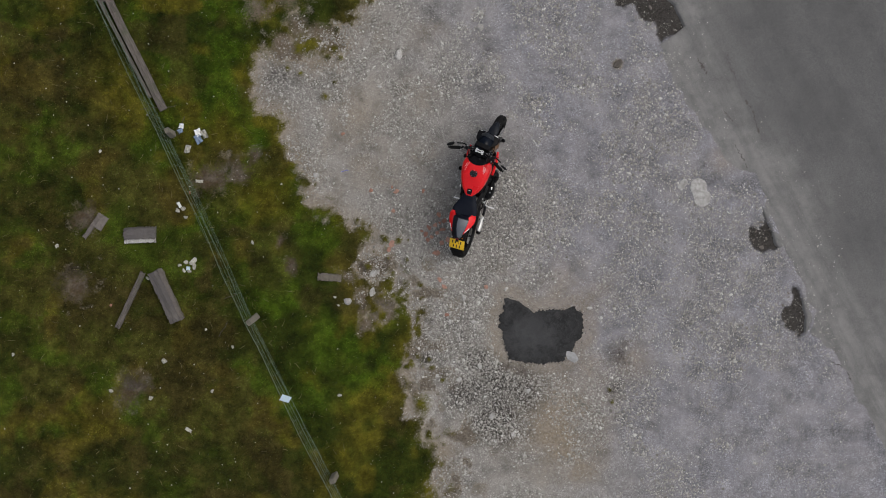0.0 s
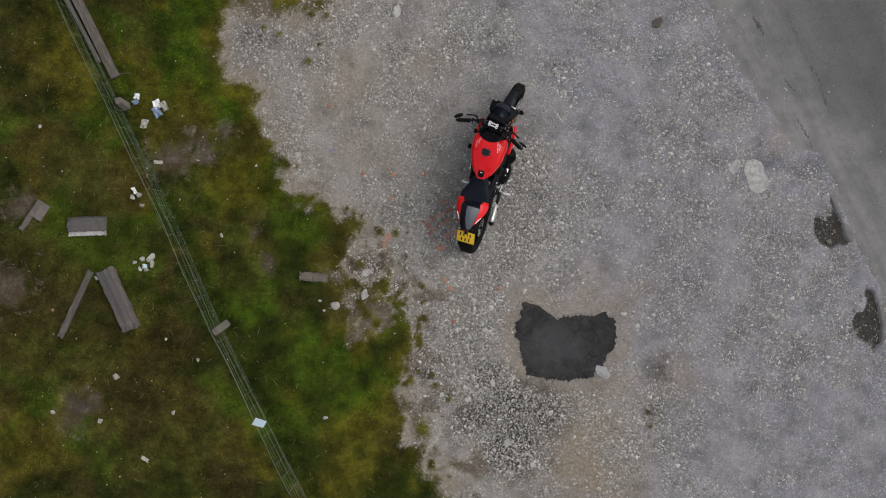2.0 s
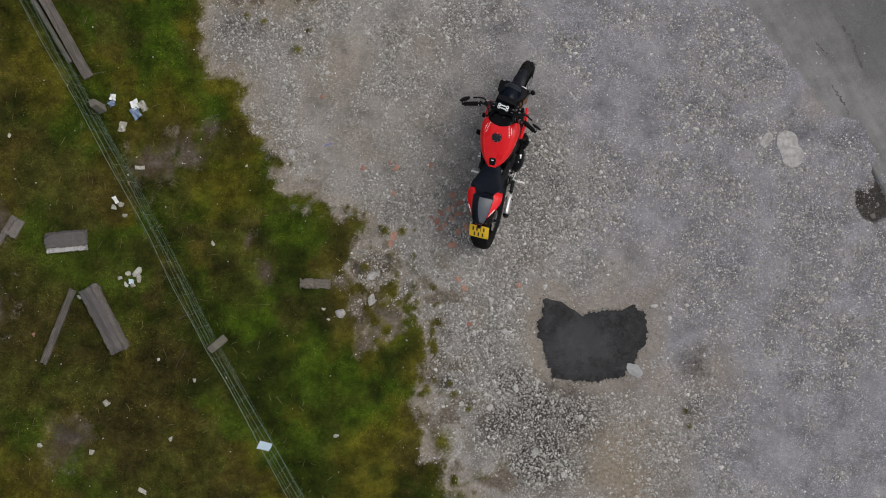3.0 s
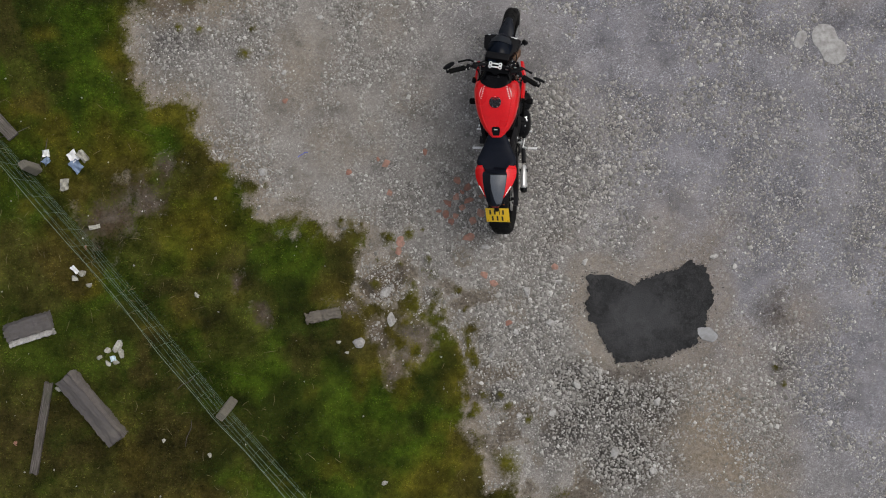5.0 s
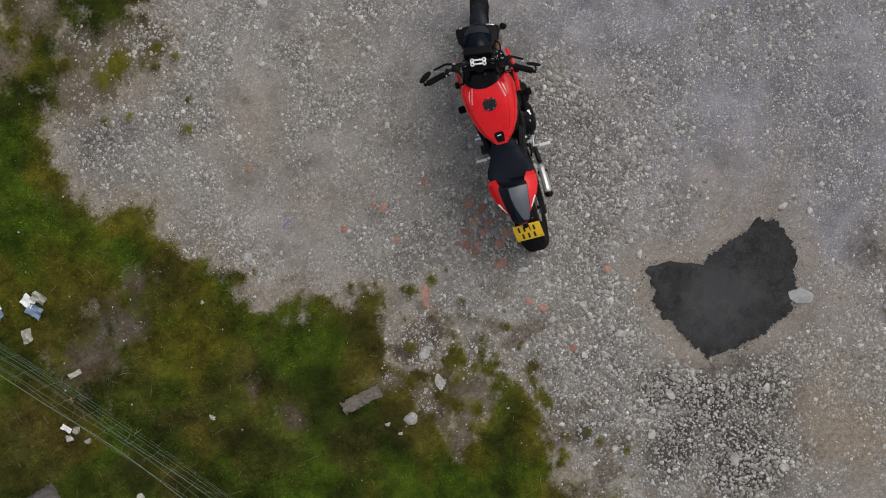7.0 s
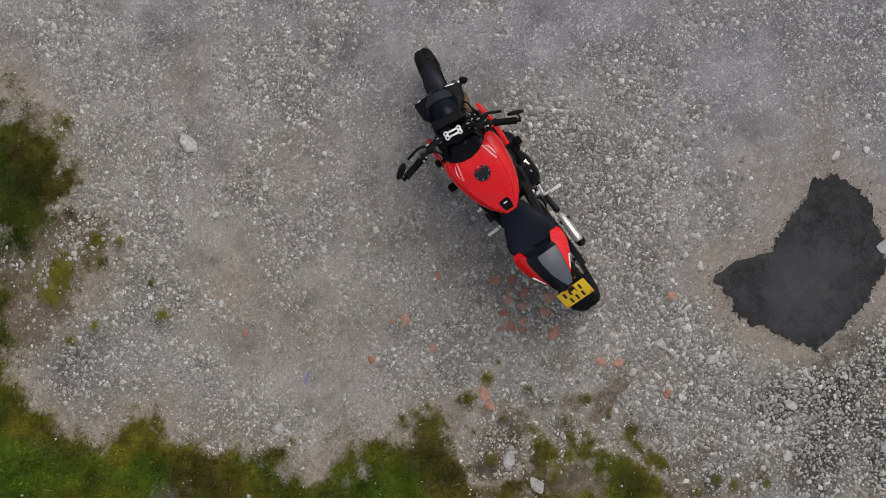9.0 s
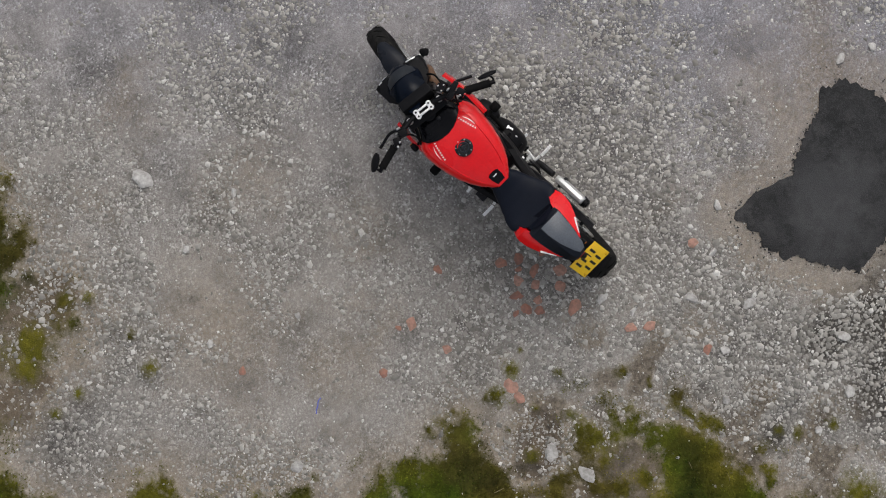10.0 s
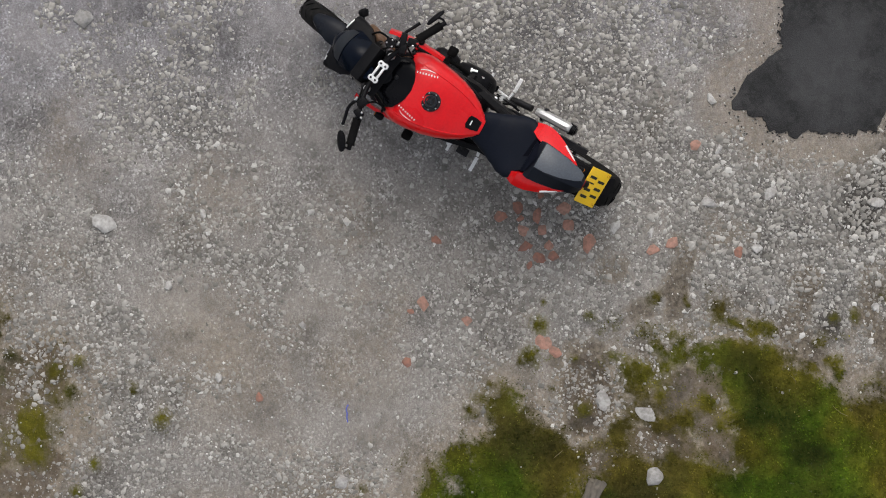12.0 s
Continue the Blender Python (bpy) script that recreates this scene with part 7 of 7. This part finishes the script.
for i, (x, y, r, L) in enumerate(((-1.29, -0.665, 0.055, 1.15), (-1.73, 1.08, 0.045, 1.2), (-0.585, 2.735, 0.055, 1.7), (0.53, -1.565, 0.045, 1.2), (0.06, -0.13, 0.036, 1.5), (0.07, -0.34, 0.03, 1.2), (0.54, 3.12, 0.06, 1.0),
                                  (0.31, -0.63, 0.035, 1.8), (0.3, 0.35, 0.02, 1.3), (0.62, -0.6, 0.03, 1.4), (0.25, -1.75, 0.04, 1.2), (1.0, -2.5, 0.04, 1.3), (0.7, -2.25, 0.045, 1.4), (-0.05, -1.7, 0.035, 1.2), (2.05, -0.75, 0.035, 1.3),
                                  (2.2, -0.9, 0.03, 1.2), (0.9, -0.5, 0.035, 1.2), (1.5, 2.2, 0.025, 1.2), (-0.25, 1.6, 0.022, 1.3), (-0.9, 1.5, 0.025, 1.1), (-0.4, 2.2, 0.022, 1.5), (0.35, 2.0, 0.02, 1.2), (3.0, -0.4, 0.03, 1.2), (2.7, 0.2, 0.024, 1.4),
                                  (-0.85, 2.3, 0.03, 1.1), (-1.3, 1.9, 0.026, 1.3), (1.2, -1.9, 0.035, 1.5), (0.12, -0.95, 0.03, 1.3), (-0.15, -1.1, 0.035, 1.1), (0.45, -0.95, 0.035, 1.6), (1.9, -2.6, 0.025, 1.2))):
    stone(x, y, r * 0.8, pale_stone, 1.7 * i + 1, "pale grey angular stone lying on the gravel", 37 * i, 0.5, L)
rough_block("flat_stone", (0.32, 0.095, 0.05), flat_tan, -1.54, -0.335, -4, 12.3, "flat tan stone half sunk in the turf", "stone", "", 0.0, (5, -2), 14, 0.022, 0.12)
stone(-0.93, -0.28, 0.042, pale_stone, 8.1, "small flat slab sunk at the turf edge", 30, 0.2, 1.5, "flat_stone", "")
stone(-0.95, -0.55, 0.04, pale_stone, 9.4, "small flat slab sunk at the turf edge", 70, 0.2, 1.8, "flat_stone", "")
stone(1.80, -1.425, 0.07, slab_pale, 93, "broad pale flat slab at the tarmac patch edge", -50, 0.16, 1.45, "flat_stone", "")
for i, (x, y, r) in enumerate(((4.42, 0.42, 0.04), (4.36, 0.3, 0.03), (4.5, 0.2, 0.035), (4.44, 0.08, 0.05), (4.55, 0.33, 0.03), (4.33, 0.18, 0.03), (4.8, -0.55, 0.03), (4.76, -0.95, 0.04), (4.9, -1.12, 0.035), (4.72, -0.72, 0.03), (2.9, 3.4, 0.05), (2.5, 3.45, 0.04))):
    stone(x, y, r * 0.55, concrete, 2.3 * i + 40, "dull grey stone in a pothole at the road edge", 51 * i, 0.6, 1.2, "stone", "stones in the potholes")
for i, (x, y, r) in enumerate(((-3.52, -0.13, 0.028), (-3.42, -0.11, 0.042), (-3.40, -0.19, 0.032), (-3.54, -0.24, 0.026), (-3.47, -0.25, 0.026), (-3.6, -0.17, 0.022), (-3.55, 0.62, 0.03), (-3.63, 0.59, 0.03), (-3.52, 0.5, 0.026), (-3.81, -1.48, 0.036), (-3.24, -1.06, 0.02), (-2.87, -1.3, 0.022),
                               (-4.05, -0.35, 0.025), (-1.4, -1.96, 0.02), (-3.15, -1.9, 0.022), (-2.6, 0.15, 0.02), (-4.55, -1.9, 0.022), (-4.0, -2.0, 0.03), (-5.3, 0.1, 0.025), (-4.7, 1.4, 0.02), (-1.47, -0.6, 0.02), (-1.42, -0.72, 0.016), (-2.2, 0.95, 0.016), (-5.9, -1.4, 0.02))):
    stone(x, y, r, chalky, 3.1 * i + 70, "small chalky white stone lying in the grass", 43 * i, 0.6, 1.25, "chalk_stone", "white stones in the grass")
for i, (x, y, r) in enumerate(((0.02, 0.32, 0.034), (-0.06, 0.28, 0.03), (-0.18, 0.35, 0.034), (-0.22, 0.26, 0.036), (0.09, 0.18, 0.036), (0.01, 0.14, 0.034), (-0.07, 0.0, 0.042), (-0.08, 0.39, 0.03), (-0.03, 0.53, 0.032), (-0.62, 0.85, 0.036), (-0.68, 0.91, 0.02), (-0.66, 0.59, 0.028),
                               (-0.68, 0.13, 0.045), (-0.72, 0.05, 0.035), (-0.97, 0.87, 0.028), (-1.35, 1.65, 0.026), (0.62, -0.47, 0.03), (0.04, -0.47, 0.035), (0.08, -0.86, 0.03), (-0.02, -0.36, 0.035), (-0.18, 0.18, 0.03), (0.04, 0.45, 0.03), (-0.25, 0.86, 0.026), (-0.13, 0.22, 0.026), (0.14, 0.34, 0.025), (-0.02, 0.42, 0.02), (-0.27, 0.3, 0.02), (-3.47, 0.83, 0.02), (-4.55, -0.72, 0.02))):
    stone(x, y, r, brick_mat, 1.9 * i + 200, "worn orange-red brick fragment bedded in the gravel", 61 * i, 0.28, 1.15, "brick_fragment", "brick fragments", "brick")


# ---- litter ----
def scrap(x, y, sx, sy, mat, rz, seed, label, name="paper_scrap", parent=None):
    """A crumpled sheet with a little thickness."""
    bm = bmesh.new()
    n = 7
    rows = []
    for i in range(n):
        u = i / (n - 1) - 0.5
        line = []
        for j in range(n):
            v = j / (n - 1) - 0.5
            k = 0.8 + 0.2 * noise.noise(Vector((u * 3, v * 3, seed)))
            line.append(Vector((u * sx * k, v * sy * k, 0.02 + 0.35 * min(sx, sy) * noise.noise(Vector((u * 2.6 + seed, v * 2.6, 1))))))
        rows.append(line + [p - Vector((0, 0, 0.003)) for p in line[::-1]])
    loft(bm, rows)
    ob = part(name, bm, mat, parent, "", 40)
    if parent is None:
        ob.matrix_world = pose(x, y, ground_z(x, y) + 0.025, 0, 0, rz)
        tagged(ob, label, "litter", "scraps of litter")
    else:
        ob.matrix_local = pose(x, y, 0.0, 0, 0, rz)
        tagged(ob, label)
    return ob


a = scrap(-3.345, 1.655, 0.10, 0.12, paper_white, 20, 1, "white and blue crumpled wrapper in grass", "wrapper")
scrap(-0.025, -0.085, 0.11, 0.14, plastic_blue, 10, 2, "dull blue plastic half", "wrapper_flap", a)
scrap(-3.26, 1.64, 0.09, 0.14, chalky, 30, 3, "cream torn cardboard scrap in grass", "card_scrap")
a = scrap(-3.575, 1.75, 0.08, 0.08, paper_white, -10, 4, "white scrap with a blue tail in grass", "wrapper")
scrap(0.0, -0.07, 0.09, 0.07, plastic_blue, 40, 5, "dull blue plastic tail", "wrapper_flap", a)
scrap(-3.485, 1.43, 0.10, 0.13, chalky, -15, 6, "creamy white crumpled scrap in grass")
scrap(-3.33, 0.99, 0.12, 0.05, chalky, -4, 7, "narrow cream paper strip on bare earth")
scrap(-3.60, 0.66, 0.05, 0.1, paper_white, 30, 8, "small white paper twist in grass")
scrap(-3.48, -0.21, 0.06, 0.06, plastic_pale, 0, 9, "pale turquoise plastic scrap among white stones")
scrap(-3.47, -2.43, 0.12, 0.05, chalky, -30, 10, "pale torn paper strip in grass")
bm = bmesh.new()
tube(bm, smooth_line([(-1.385, 1.12, 0), (-1.36, 1.13, 0.003), (-1.335, 1.135, 0.004), (-1.31, 1.145, 0.003), (-1.285, 1.14, 0)], 6), 0.004, 6)
cord = part("blue_cord", bm, blue_cord)
cord.location = (0, 0, ground_z(-1.33, 1.1) + 0.006)
tagged(cord, "short piece of blue cord on the gravel", "cord")
stone(2.44, 2.62, 0.05, timber, 300, "brown clod of earth on the gravel", 40, 0.4, 1.4, "earth_clod", "", "clod")
for i, (x, y, L, rz) in enumerate(((-3.9, 2.0, 0.5, 5), (-3.6, 1.75, 0.3, 60), (-3.0, -1.05, 0.25, 60), (-2.9, -0.6, 0.2, 20))):
    bm = bmesh.new()
    tube(bm, smooth_line([(-L / 2, 0, 0), (-L / 6, 0.008, 0.008), (L / 6, -0.006, 0.006), (L / 2, 0.006, 0)], 4), [0.003] + [0.0035] * 11 + [0.0015], 6)
    tw = part("twig", bm, timber)
    tw.matrix_world = pose(x, y, ground_z(x, y) + 0.02, 0, 0, rz)
    tagged(tw, "dry grey twig lying in grass", "twig", "twigs")
